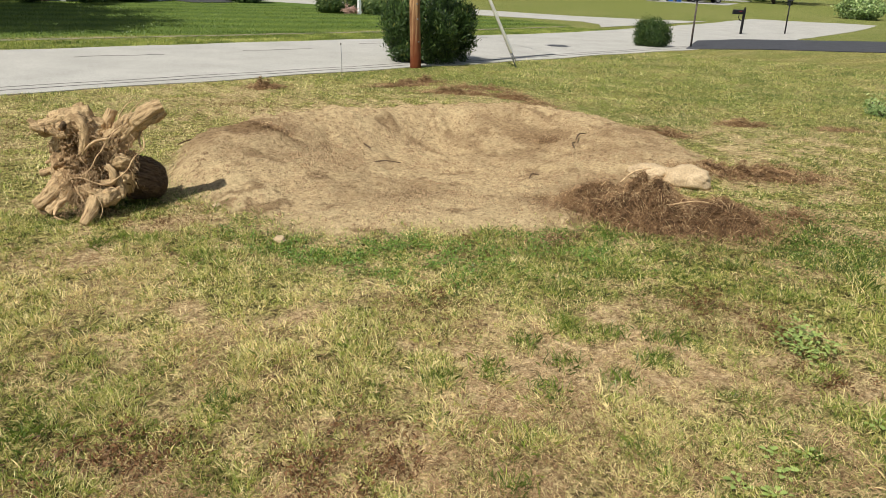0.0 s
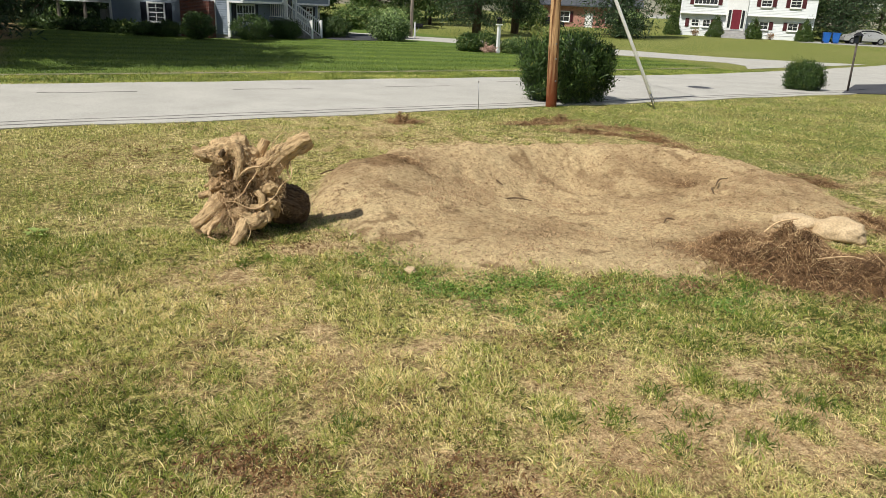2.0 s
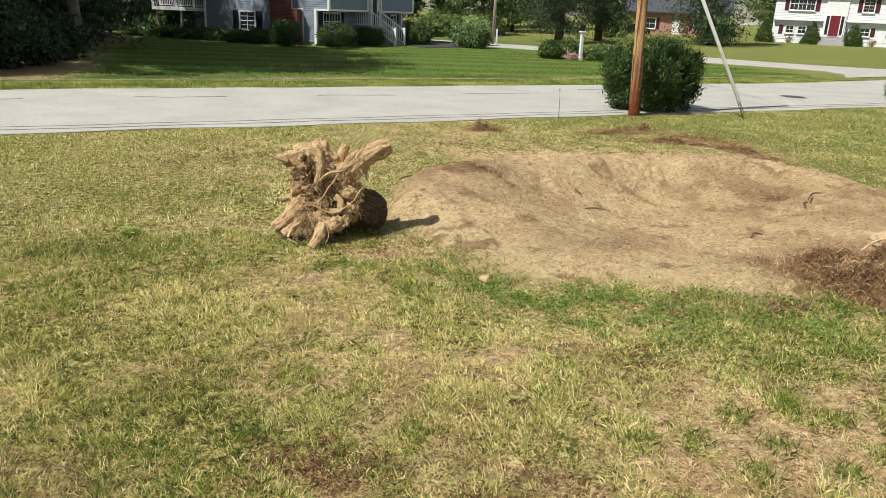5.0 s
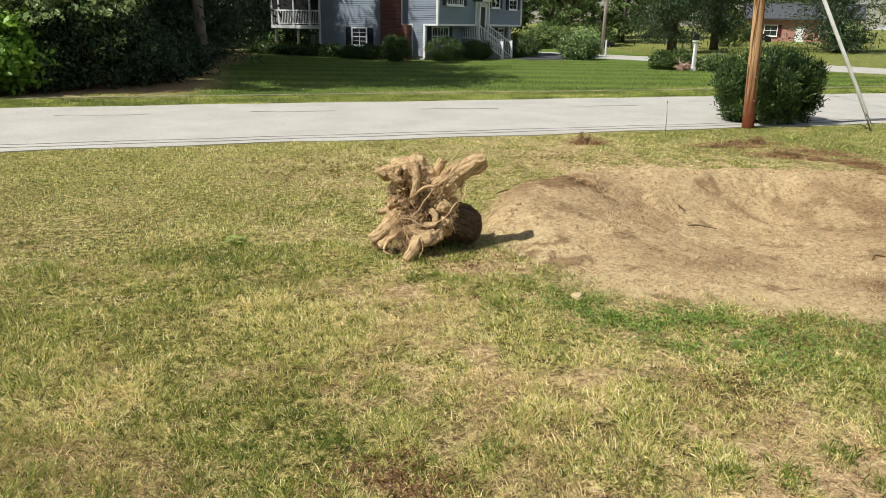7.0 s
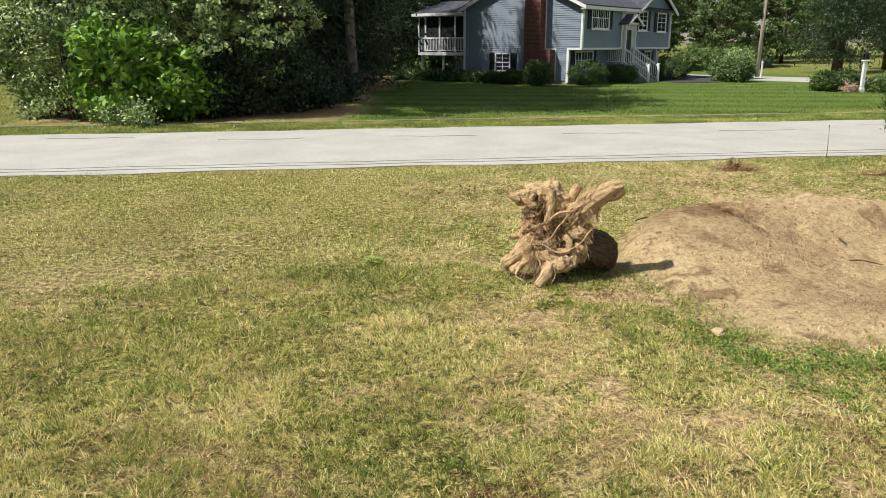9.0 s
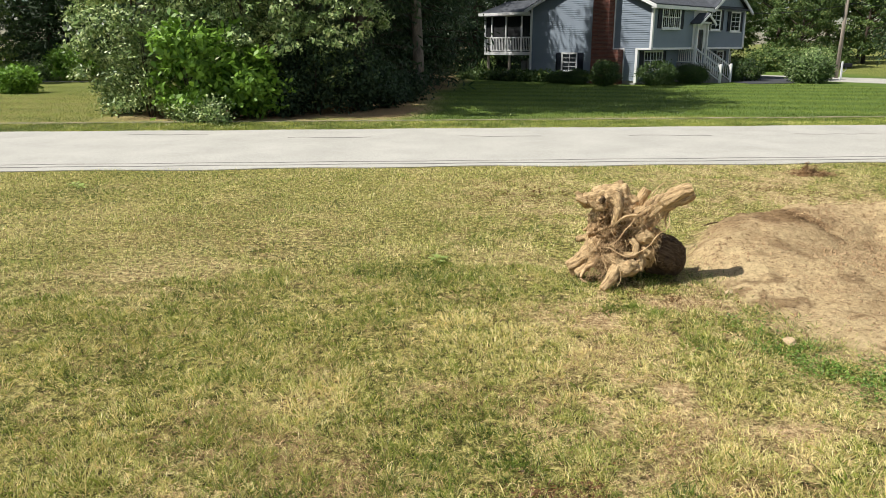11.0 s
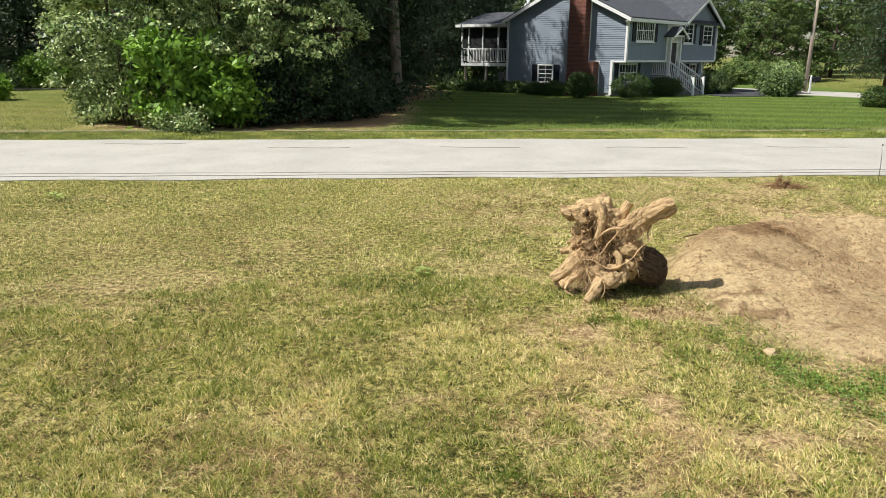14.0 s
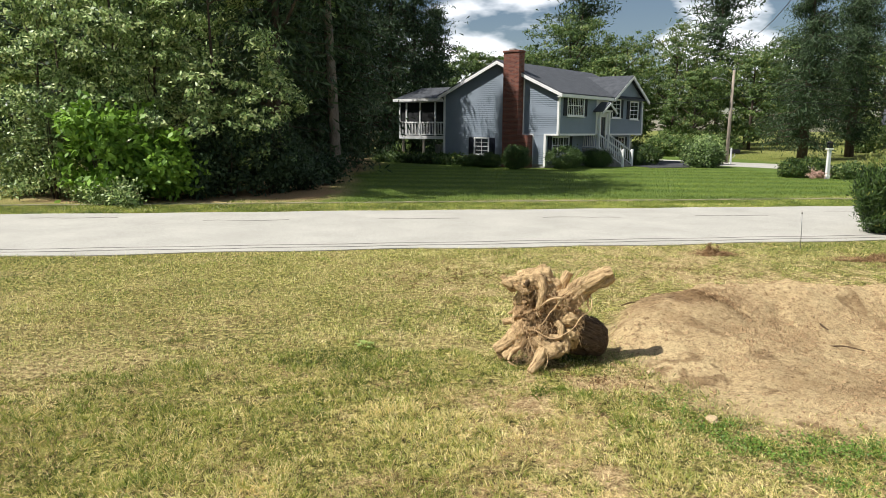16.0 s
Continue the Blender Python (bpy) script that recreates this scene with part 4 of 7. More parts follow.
gb = Vector((13.80, 14.03, 0))
gt = Vector((11.0, 14.93, 5.3))
ob = thing("guy_wire", Matrix.Translation(gb), "slanting steel guy wire with a pale plastic guard", "guy wire")
gd = gt - gb
part("wire", tubes_mesh("wire", [tube_arrays([(0, 0, -0.1), gd * 0.5, gd], [0.008] * 3, 6)]), M_STEEL, ob)
part("guard", tubes_mesh("guard", [tube_arrays([gd * 0.072, gd * 0.08, gd * 0.56, gd * 0.57], [0.028, 0.042, 0.042, 0.03], 12)]), M_PLASTIC, ob, "pale plastic guard tube")
part("anchor", tubes_mesh("anchor", [tube_arrays([(0, 0, -0.1), gd * 0.08], [0.014, 0.014], 6), tube_arrays([gd * 0.03 + Vector((0.03, 0, 0)), gd * 0.08 + Vector((0.02, 0, 0))], [0.012, 0.012], 6)]), M_STEEL, ob)

ob = thing("boundary_stake", pose(8.33, 13.82, 0), "thin metal stake standing in the grass", "stake")
part("rod", tubes_mesh("rod", [tube_arrays([(0, 0, -0.1), (-0.01, 0, 0.4), (-0.03, 0, 0.72)], [0.007] * 3, 7)]), M_STEEL, ob)
part("cap", tubes_mesh("cap", [tube_arrays([(-0.03, 0, 0.715), (-0.03, 0, 0.75)], [0.012, 0.010], 8)]), M_RUST, ob)

# storm drain in the road
ob = thing("manhole_cover", pose(19.9, 18.3, 0.012, 0, 0, 8), "dark oval-looking iron cover set in the road", "manhole cover")
part("frame", tubes_mesh("frame", [tube_arrays([(0, 0, -0.05), (0, 0, 0.008)], [0.46, 0.46], 28)], False), M_CONCRETE, ob)
part("lid", tubes_mesh("lid", [tube_arrays([(0, 0, -0.04), (0, 0, 0.014)], [0.38, 0.38], 28)], False), M_BLACK, ob)


def lantern_post(at, height, label, mat, square=False):
    ob = thing("lamp_post", at, label, "lamp post", "garden lamp posts")
    if square:
        part("post", boxes((-0.075, 0.075, -0.075, 0.075, -0.1, height - 0.42), (-0.10, 0.10, -0.10, 0.10, -0.05, 0.18), bevel=0.008), mat, ob)
        part("collar", boxes((-0.14, 0.14, -0.14, 0.14, height - 0.46, height - 0.40), bevel=0.01), mat, ob)
    else:
        part("post", tubes_mesh("post", [tube_arrays([(0, 0, -0.1), (0, 0, 0.9), (0, 0, height - 0.36)], [0.038, 0.036, 0.034], 10)]), mat, ob)
        part("collar", tubes_mesh("collar", [tube_arrays([(0, 0, height - 0.40), (0, 0, height - 0.34)], [0.05, 0.09], 10)]), M_BLACK, ob)
    cage = M_BLACK
    for sx in (-1, 1):
        for sy in (-1, 1):
            part("cage_bar", boxes((sx * 0.085 - 0.012, sx * 0.085 + 0.012, sy * 0.085 - 0.012, sy * 0.085 + 0.012, height - 0.38, height - 0.12)), cage, ob)
    part("glass", boxes((-0.075, 0.075, -0.075, 0.075, height - 0.37, height - 0.13)), M_GLASS, ob)
    bm = bmesh.new()
    bmesh.ops.create_cone(bm, cap_ends=True, segments=4, radius1=0.19, radius2=0.04, depth=0.11, matrix=Matrix.Translation((0, 0, height - 0.07)) @ Matrix.Rotation(math.pi / 4, 4, "Z"))
    part("cap", bm, M_BLACK, ob)
    return ob


lantern_post(pose(22.2, 35.05, 0), 1.92, "white square lamp post standing in a shrub bed", M_WHITE, True)
lantern_post(pose(25.75, 16.75, 0, 0, -1.5, 0), 2.08, "rusty dark lamp post by the driveway", M_RUST)
lantern_post(pose(40.2, 20.5, 0, 0, -3, 0), 1.85, "slim black lamp post on a lawn", M_BLACK)


def mailbox(at, label, post_mat, box_mat, h=1.15):
    ob = thing("mailbox", at, label, "mailbox", "mailboxes")
    part("post", boxes((-0.05, 0.05, -0.05, 0.05, -0.1, h + 0.1), bevel=0.008), post_mat, ob)
    part("finial", tubes_mesh("finial", [tube_arrays([(0, 0, h + 0.1), (0, 0, h + 0.14), (0, 0, h + 0.18)], [0.03, 0.05, 0.02], 8)]), post_mat, ob)
    bm = bmesh.new()
    prof = [(-0.09, 0)] + [(-0.09 * math.cos(a), 0.14 + 0.09 * math.sin(a)) for a in np.linspace(0, math.pi, 9)] + [(0.09, 0)]
    a_ = [bm.verts.new((x0, -y0 + 0.0, h - 0.18 + z0)) for x0, y0, z0 in [(-0.62, p[0], p[1]) for p in prof]]
    b_ = [bm.verts.new((x0, -y0 + 0.0, h - 0.18 + z0)) for x0, y0, z0 in [(-0.04, p[0], p[1]) for p in prof]]
    bm.faces.new(a_)
    bm.faces.new(b_[::-1])
    for i in range(len(a_)):
        j = (i + 1) % len(a_)
        bm.faces.new((a_[j], a_[i], b_[i], b_[j]))
    bmesh.ops.recalc_face_normals(bm, faces=bm.faces)
    body = part("box", bm, box_mat, ob)
    part("flag", boxes((-0.35, -0.2, -0.105, -0.095, h - 0.05, h - 0.01)), M_RED, body, "red metal flag")
    part("bracket", tubes_mesh("bracket", [tube_arrays([(-0.05, 0, h - 0.5), (-0.2, 0, h - 0.46), (-0.28, 0, h - 0.32), (-0.26, 0, h - 0.2)], [0.022] * 4, 7)]), post_mat, ob)
    return ob


mailbox(pose(36.5, 20.95, 0, 0, 0, -28), "black mailbox on a black wooden post", M_BLACK, M_BLACK)
mailbox(pose(24.3, 49.8, 0, 0, 0, 180), "dark mailbox on a white post beside the street", M_WHITE, M_BLACK, 1.0)

ob = thing("street_pole", pose(25.15, 52.2, 0), "weathered wooden pole carrying a street light arm", "utility pole")
part("shaft", tubes_mesh("shaft", [tube_arrays([(0, 0, -0.2), (0.04, 0, 3.2), (0.1, 0, 6.7)], [0.13, 0.12, 0.09], 12)]), M_GREYPOLE, ob)
lamp_arm = part("lamp_arm", tubes_mesh("lamp_arm", [tube_arrays([(0.08, 0, 5.55), (-0.4, -0.1, 5.95), (-0.9, -0.2, 6.1), (-1.3, -0.25, 6.08)], [0.03] * 4, 7)]), M_STEEL, ob)
part("lamp_head", tubes_mesh("lamp_head", [tube_arrays([(-1.25, -0.25, 6.1), (-1.4, -0.27, 6.08), (-1.65, -0.3, 6.04)], [0.05, 0.09, 0.05], 8)]), M_STEEL, lamp_arm)


def wire(a, b, sag, label, r_=0.02):
    a, b = Vector(a), Vector(b)
    ob = part("overhead_wire", tubes_mesh("overhead_wire", [tube_arrays([p - a for p in bend(a, b, 14, sag)], [r_] * 14, 5)]), M_BLACK)
    ob.matrix_basis = Matrix.Translation(a)
    tagged(ob, label, "wire", "overhead wires")


wire((25.4, 52.2, 4.8), (19.2, 53.0, 4.3), 0.15, "overhead service wire running to the blue house")
wire((25.4, 52.2, 4.9), (60.0, 62.0, 4.6), 0.5, "overhead wire running along the side street")
wire((25.4, 52.2, 6.0), (60.0, 60.0, 6.0), 0.5, "upper overhead wire along the side street")
wire((10.95, 14.93, 9.2), (38.0, 80.0, 13.0), 2.4, "overhead wire crossing the sky from the pole")


# ---------- houses ----------
def clapboards(z0, z1, course, span, out=0.028):
    """Lapped boards on the plane y = 0 facing -y. span(z): the wall's ends at that height."""
    verts, faces = [], []
    z = z0
    while z < z1 - 1e-4:
        t = min(z + course, z1)
        (a0, a1), (b0, b1) = span(z), span(t)
        k = len(verts)
        verts += [(a0, 0, z), (a1, 0, z), (a1, -out, z), (a0, -out, z), (b1, -0.004, t), (b0, -0.004, t)]
        faces += [(k, k + 1, k + 2, k + 3), (k + 3, k + 2, k + 4, k + 5)]
        z = t
    return raw_mesh("clapboards", verts, faces)


def window(parent, m, w, h, cols, rows, shutters=True, sashes=1, glass=None, shutter_mat=None, sill=True):
    """A framed window on a wall facing -y; m: its lower left corner on the wall."""
    t = 0.07
    dims = [(-t, 0, -0.07, 0, -t, h + t), (w, w + t, -0.07, 0, -t, h + t), (0, w, -0.07, 0, h, h + t), (0, w, -0.07, 0, -t, 0)]
    frame_ob = part("window", boxes(*dims), M_WHITE, parent, "white framed window", m)
    for s in range(sashes):
        x0, x1 = w * s / sashes, w * (s + 1) / sashes
        part("pane", boxes((x0 + 0.03, x1 - 0.03, -0.03, -0.012, 0.03, h - 0.03)), glass or M_GLASS, frame_ob)
        bars = [(x0, x0 + 0.03, -0.055, -0.01, 0, h), (x1 - 0.03, x1, -0.055, -0.01, 0, h), (x0 + 0.03, x1 - 0.03, -0.055, -0.01, 0, 0.03), (x0 + 0.03, x1 - 0.03, -0.055, -0.01, h - 0.03, h)]
        for c in range(1, cols):
            x = x0 + (x1 - x0) * c / cols
            bars.append((x - 0.012, x + 0.012, -0.045, -0.011, 0.03, h - 0.03))
        for r_ in range(1, rows):
            z = h * r_ / rows
            wd = 0.022 if r_ * 2 == rows else 0.012
            bars.append((x0 + 0.03, x1 - 0.03, -0.048, -0.0105, z - wd, z + wd))
        part("sash", boxes(*bars), M_WHITE, frame_ob)
    if sill:
        part("sill", boxes((-t - 0.03, w + t + 0.03, -0.13, 0, -t - 0.05, -t)), M_WHITE, frame_ob)
    if shutters:
        for x0 in (-t - 0.42, w + t + 0.02):
            slats = [(x0, x0 + 0.05, -0.05, 0, -0.05, h + 0.05), (x0 + 0.35, x0 + 0.40, -0.05, 0, -0.05, h + 0.05), (x0 + 0.05, x0 + 0.35, -0.03, 0, -0.05, h + 0.05)]
            z = 0.0
            while z < h:
                slats.append((x0 + 0.05, x0 + 0.35, -0.045, -0.03, z, z + 0.045))
                z += 0.09
            part("shutter", boxes(*slats), shutter_mat or M_SHUTTER, frame_ob, "dark louvred shutter")
    return frame_ob


HW, HL, HLOW, EAVE, RIDGE, FLOOR = 8.6, 12.6, 7.75, 4.55, 6.5, 2.08
house = thing("blue_house", pose(3.96, 49.24, 0, 0, 0, -42), "blue-grey clapboard raised house with white trim and brick chimney", "house")
GAB = Matrix.Identity(4)                                   # the gable wall faces -y
FRO = pose(HW, 0, 0, 0, 0, 90)                             # the front faces +x: along its wall runs y
FLO = pose(HLOW, 0, 0, 0, 0, 90)
BACKM = pose(0, HL, 0, 0, 0, 180)


def gable_span(z):
    if z <= EAVE:
        return (0.0, HW)
    f = (z - EAVE) / (RIDGE - EAVE)
    return (HW / 2 * f, HW - HW / 2 * f)


# solid core behind the boards
bm = bmesh.new()
vs = {}
for y in (0.0, HL):
    vs[y] = [bm.verts.new((x, y, z)) for x, z in ((0, 0.25), (HLOW, 0.25), (HLOW, FLOOR), (HW, FLOOR), (HW, EAVE), (HW / 2, RIDGE - 0.05), (0, EAVE))]
bm.faces.new(vs[0.0])
bm.faces.new(vs[HL][::-1])
for i in range(7):
    j = (i + 1) % 7
    bm.faces.new((vs[0.0][j], vs[0.0][i], vs[HL][i], vs[HL][j]))
bmesh.ops.recalc_face_normals(bm, faces=bm.faces)
part("wall", bm, M_SIDING, house)
part("foundation", boxes((0.04, HLOW - 0.04, 0.04, HL - 0.04, -0.3, 0.25)), M_CONCRETE, house, "grey concrete foundation")
part("gable_siding", clapboards(FLOOR, RIDGE - 0.06, 0.125, gable_span), M_SIDING, house)
part("lower_gable_siding", clapboards(0.22, FLOOR, 0.125, lambda z: (0, HLOW)), M_SIDING, house)
part("front_siding", clapboards(FLOOR, EAVE, 0.125, lambda z: (0, 5.0)), M_SIDING, house, at=FRO)
part("front_siding", clapboards(FLOOR, EAVE, 0.125, lambda z: (7.1, HL)), M_SIDING, house, at=FRO)
part("front_gable_siding", clapboards(EAVE, 5.95, 0.125, lambda z: (7.1 + 2.75 * (z - EAVE) / 1.4, HL - 2.75 * (z - EAVE) / 1.4)), M_SIDING, house, at=FRO)
part("lower_front_siding", clapboards(0.22, FLOOR, 0.125, lambda z: (0, HL)), M_SIDING, house, at=FLO)
# the entry stands back between the two halves of the overhang
part("entry_panel", boxes((HW + 0.002, HW + 0.02, 5.0, 7.1, FLOOR, EAVE)), M_WHITE, house, "white panelled entry surround")
for d in ((-0.06, 0.08, -0.06, 0.0, 0.2, EAVE), (HW - 0.08, HW + 0.05, -0.06, 0.0, FLOOR, EAVE), (HW, HW + 0.05, 0, 0.1, FLOOR, EAVE), (HLOW - 0.10, HLOW + 0.05, -0.06, 0.0, 0.1, FLOOR), (HLOW, HLOW + 0.05, 0, 0.12, 0.1, FLOOR), (HLOW, HW + 0.05, -0.05, 0.0, FLOOR - 0.1, FLOOR), (HW, HW + 0.05, 0.1, 5.0, FLOOR - 0.1, FLOOR + 0.02), (HW, HW + 0.05, 7.1, HL, FLOOR - 0.1, FLOOR + 0.02), (HW, HW + 0.05, HL - 0.1, HL, FLOOR, EAVE), (HLOW, HLOW + 0.05, HL - 0.12, HL, 0.1, FLOOR)):
    part("trim_board", boxes(d), M_WHITE, house, "white trim board")
part("soffit", boxes((HLOW, HW, 0.0, HL, FLOOR - 0.06, FLOOR - 0.004)), M_WHITE, house)
# roof, with its white edges
ov, gv = 0.35, 0.32
drop = (RIDGE - EAVE) / (HW / 2) * ov
part("roof", slab([(-ov, -gv, EAVE - drop + 0.12), (HW / 2, -gv, RIDGE + 0.12), (HW / 2, HL + gv, RIDGE + 0.12), (-ov, HL + gv, EAVE - drop + 0.12)], 0.09), M_ROOF, house)
part("roof", slab([(HW / 2, -gv, RIDGE + 0.12), (HW + ov, -gv, EAVE - drop + 0.12), (HW + ov, HL + gv, EAVE - drop + 0.12), (HW / 2, HL + gv, RIDGE + 0.12)], 0.09), M_ROOF, house)
part("rake", slab([(-ov, -gv - 0.03, EAVE - drop + 0.05), (HW / 2, -gv - 0.03, RIDGE + 0.05), (HW / 2, -gv + 0.06, RIDGE + 0.05), (-ov, -gv + 0.06, EAVE - drop + 0.05)], 0.20), M_WHITE, house, "white rake board")
part("rake", slab([(HW / 2, -gv - 0.03, RIDGE + 0.05), (HW + ov, -gv - 0.03, EAVE - drop + 0.05), (HW + ov, -gv + 0.06, EAVE - drop + 0.05), (HW / 2, -gv + 0.06, RIDGE + 0.05)], 0.20), M_WHITE, house, "white rake board")
part("fascia", boxes((HW + ov - 0.06, HW + ov + 0.02, -gv, 7.0, EAVE - drop - 0.14, EAVE - drop + 0.05), (HW, HW + ov - 0.06, -gv, 7.0, EAVE - drop - 0.14, EAVE - drop - 0.10)), M_WHITE, house, "white eave board and gutter")
part("gutter_pipe", tubes_mesh("gutter_pipe", [tube_arrays([(HW + 0.06, HL - 0.05, EAVE - 0.2), (HW + 0.06, HL + 0.04, FLOOR), (HLOW + 0.1, HL + 0.04, FLOOR - 0.3), (HLOW + 0.1, HL + 0.04, 0.2)], [0.04] * 4, 6)]), M_WHITE, house)
# the small gable over the far half of the front
gy0, gy1, gyc, gz = 6.9, 12.95, 9.9, 6.0
for side_y, flip in ((gy0, 1), (gy1, -1)):
    part("gable_roof", slab([(HW + 0.40, side_y, EAVE - 0.12), (HW + 0.40, gyc, gz + 0.1), (HW / 2 + 0.9, gyc, gz + 0.1), (HW - 0.1, side_y, EAVE + 0.05)], 0.09), M_ROOF, house)
    part("rake", slab([(HW + 0.43, side_y, EAVE - 0.16), (HW + 0.43, gyc, gz + 0.06), (HW + 0.34, gyc, gz + 0.06), (HW + 0.34, side_y, EAVE - 0.16)], 0.2), M_WHITE, house, "white rake board")
bm = bmesh.new()
fa = [bm.verts.new(p) for p in ((HW - 0.002, 7.1, EAVE), (HW - 0.002, HL, EAVE), (HW - 0.002, gyc, gz))]
fb = [bm.verts.new((p.co.x - 3.2, p.co.y, p.co.z)) for p in fa]
bm.faces.new(fa)
bm.faces.new(fb[::-1])
for i in range(3):
    bm.faces.new((fa[i], fb[i], fb[(i + 1) % 3], fa[(i + 1) % 3]))
bmesh.ops.recalc_face_normals(bm, faces=bm.faces)
part("gable_wall", bm, M_SIDING, house)
# chimney with a wide foot
bm = bmesh.new()
prism(bm, [(5.0, -0.62), (6.12, -0.62), (6.12, 0.0), (5.0, 0.0)], 2.0, 6.95)
prism(bm, [(5.0, -0.62), (6.85, -0.62), (6.85, 0.0), (5.0, 0.0)], -0.2, 2.0)
chimney = part("chimney", bm, M_BRICK, house, "tall red brick chimney")
part("cap", boxes((4.95, 6.17, -0.67, 0.05, 6.95, 7.08), bevel=0.02), M_BRICK, chimney)
part("flue", boxes((5.3, 5.7, -0.5, -0.15, 7.08, 7.2), bevel=0.02), M_CONCRETE, chimney)
for d in ((6.125, 6.19, -0.05, 0.0, 2.0, 5.75), (6.19, 6.92, -0.05, 0.0, 2.0, 2.07), (6.86, 6.92, -0.05, 0.0, 0.25, 2.0)):
    part("trim_board", boxes(d), M_WHITE, chimney, "white board beside the brick")
window(house, pose(2.55, -0.03, 0.72), 1.05, 1.02, 2, 4)
window(house, FRO @ pose(1.0, -0.03, 3.22), 2.1, 1.18, 3, 2, True, 3)
window(house, FRO @ pose(7.35, -0.03, 3.2), 1.25, 1.15, 2, 4, True, 1)
window(house, FRO @ pose(10.3, -0.03, 3.15), 1.35, 1.15, 2, 4, True, 1)
window(house, FLO @ pose(0.75, -0.03, 0.88), 2.1, 0.98, 2, 2, True, 3)
window(house, FLO @ pose(10.5, -0.03, 0.8), 0.95, 1.0, 2, 4, True, 1)
# entry: door, canopy on posts, landing, steps and rails
LZ = 1.12
door = part("door", boxes((0.3, 1.2, -0.06, 0, LZ, LZ + 2.05), bevel=0.01), M_GLASS, house, "dark glazed front door", pose(HW - 0.5 + 0.55, 5.05, 0, 0, 0, 90))
part("door_frame", boxes((0.2, 0.3, -0.09, 0, LZ, LZ + 2.15), (1.2, 1.3, -0.09, 0, LZ, LZ + 2.15), (0.3, 1.2, -0.09, 0, LZ + 2.05, LZ + 2.15)), M_WHITE, door)
part("landing", boxes((HLOW, 9.0, 4.85, 6.5, LZ - 0.16, LZ), bevel=0.01), M_CONCRETE, house)
part("landing_base", boxes((HLOW, 8.95, 4.95, 6.4, -0.2, LZ - 0.16)), M_STONE, house, "grey masonry below the landing")
for k in range(6):
    part("step", boxes((9.0 + 0.27 * k, 9.3 + 0.27 * k, 4.95, 6.4, -0.2, LZ - 0.16 * (k + 1)), bevel=0.01), M_STONE, house)
for y in (4.95, 6.35):
    part("post", boxes((8.85, 8.99, y - 0.07, y + 0.07, LZ, 3.55), bevel=0.008), M_WHITE, house, "white square canopy post")
part("canopy_beam", boxes((HW, 9.1, 4.8, 6.5, 3.5, 3.62)), M_WHITE, house)
for ya, yb in ((4.55, 5.65), (6.75, 5.65)):
    part("canopy_roof", slab([(HW - 0.05, ya, 3.55), (9.3, ya, 3.55), (9.3, yb, 4.15), (HW - 0.05, yb, 4.15)], 0.08), M_ROOF, house)
    part("canopy_rake", slab([(9.27, ya, 3.50), (9.34, ya, 3.50), (9.34, yb, 4.10), (9.27, yb, 4.10)], 0.14), M_WHITE, house)
for y in (4.95, 6.4):
    # sloping stair rail with its balusters
    rail = part("stair_rail", slab([(8.95, y - 0.04, LZ + 0.95), (10.62, y - 0.04, 0.98), (10.62, y + 0.04, 0.98), (8.95, y + 0.04, LZ + 0.95)], 0.09), M_WHITE, house, "white stair railing")
    part("bottom_rail", slab([(8.95, y - 0.03, LZ + 0.16), (10.62, y - 0.03, 0.18), (10.62, y + 0.03, 0.18), (8.95, y + 0.03, LZ + 0.16)], 0.07), M_WHITE, rail)
    part("newel", boxes((10.56, 10.70, y - 0.07, y + 0.07, -0.1, 1.12), bevel=0.01), M_WHITE, rail)
    for k in range(11):
        x = 9.1 + 0.135 * k
        zb = LZ + 0.12 - (x - 8.95) * 0.587
        part("baluster", boxes((x - 0.018, x + 0.018, y - 0.018, y + 0.018, zb, zb + 0.82)), M_WHITE, rail)
rail = part("landing_rail", boxes((HLOW, 8.9, 4.87, 4.95, LZ + 0.86, LZ + 0.94)), M_WHITE, house, "white landing railing")
part("bottom_rail", boxes((HLOW, 8.9, 4.88, 4.94, LZ + 0.08, LZ + 0.14)), M_WHITE, rail)
for k in range(8):
    x = HLOW + 0.12 + 0.13 * k
    part("baluster", boxes((x - 0.018, x + 0.018, 4.89, 4.93, LZ + 0.1, LZ + 0.9)), M_WHITE, rail)
# screened porch on posts at the back corner
PX0, PY0, PY1, PZ = -4.15, 0.12, 4.6, 1.84
part("porch_floor", boxes((PX0, -0.01, PY0, PY1, PZ - 0.22, PZ)), M_WHITE, house, "white porch floor edge")
part("porch_inside", boxes((PX0 + 0.10, -0.02, PY0 + 0.10, PY1 - 0.1, PZ, 4.2)), M_SCREEN, house, "dark insect screens")
posts = [(PX0, PX0 + 0.1), (PX0 + 0.62, PX0 + 0.70), (-2.3, -2.21), (-0.98, -0.89), (-0.10, -0.01)]
for a, b in posts:
    part("porch_post", boxes((a, b, PY0, PY0 + 0.09, PZ, 4.2)), M_WHITE, house)
for y in (2.3, 3.7, 5.1):
    part("porch_post", boxes((PX0, PX0 + 0.09, y, y + 0.09, PZ, 4.2)), M_WHITE, house)
rail = part("porch_rail", boxes((PX0, -0.02, PY0 - 0.01, PY0 + 0.07, PZ + 0.86, PZ + 0.95), (PX0, -0.02, PY0 - 0.005, PY0 + 0.06, PZ + 0.06, PZ + 0.12), (PX0 - 0.01, PX0 + 0.06, PY0, PY1, PZ + 0.86, PZ + 0.95), (PX0, -0.02, PY0 - 0.01, PY0 + 0.08, 4.1, 4.22)), M_WHITE, house, "white porch railing")
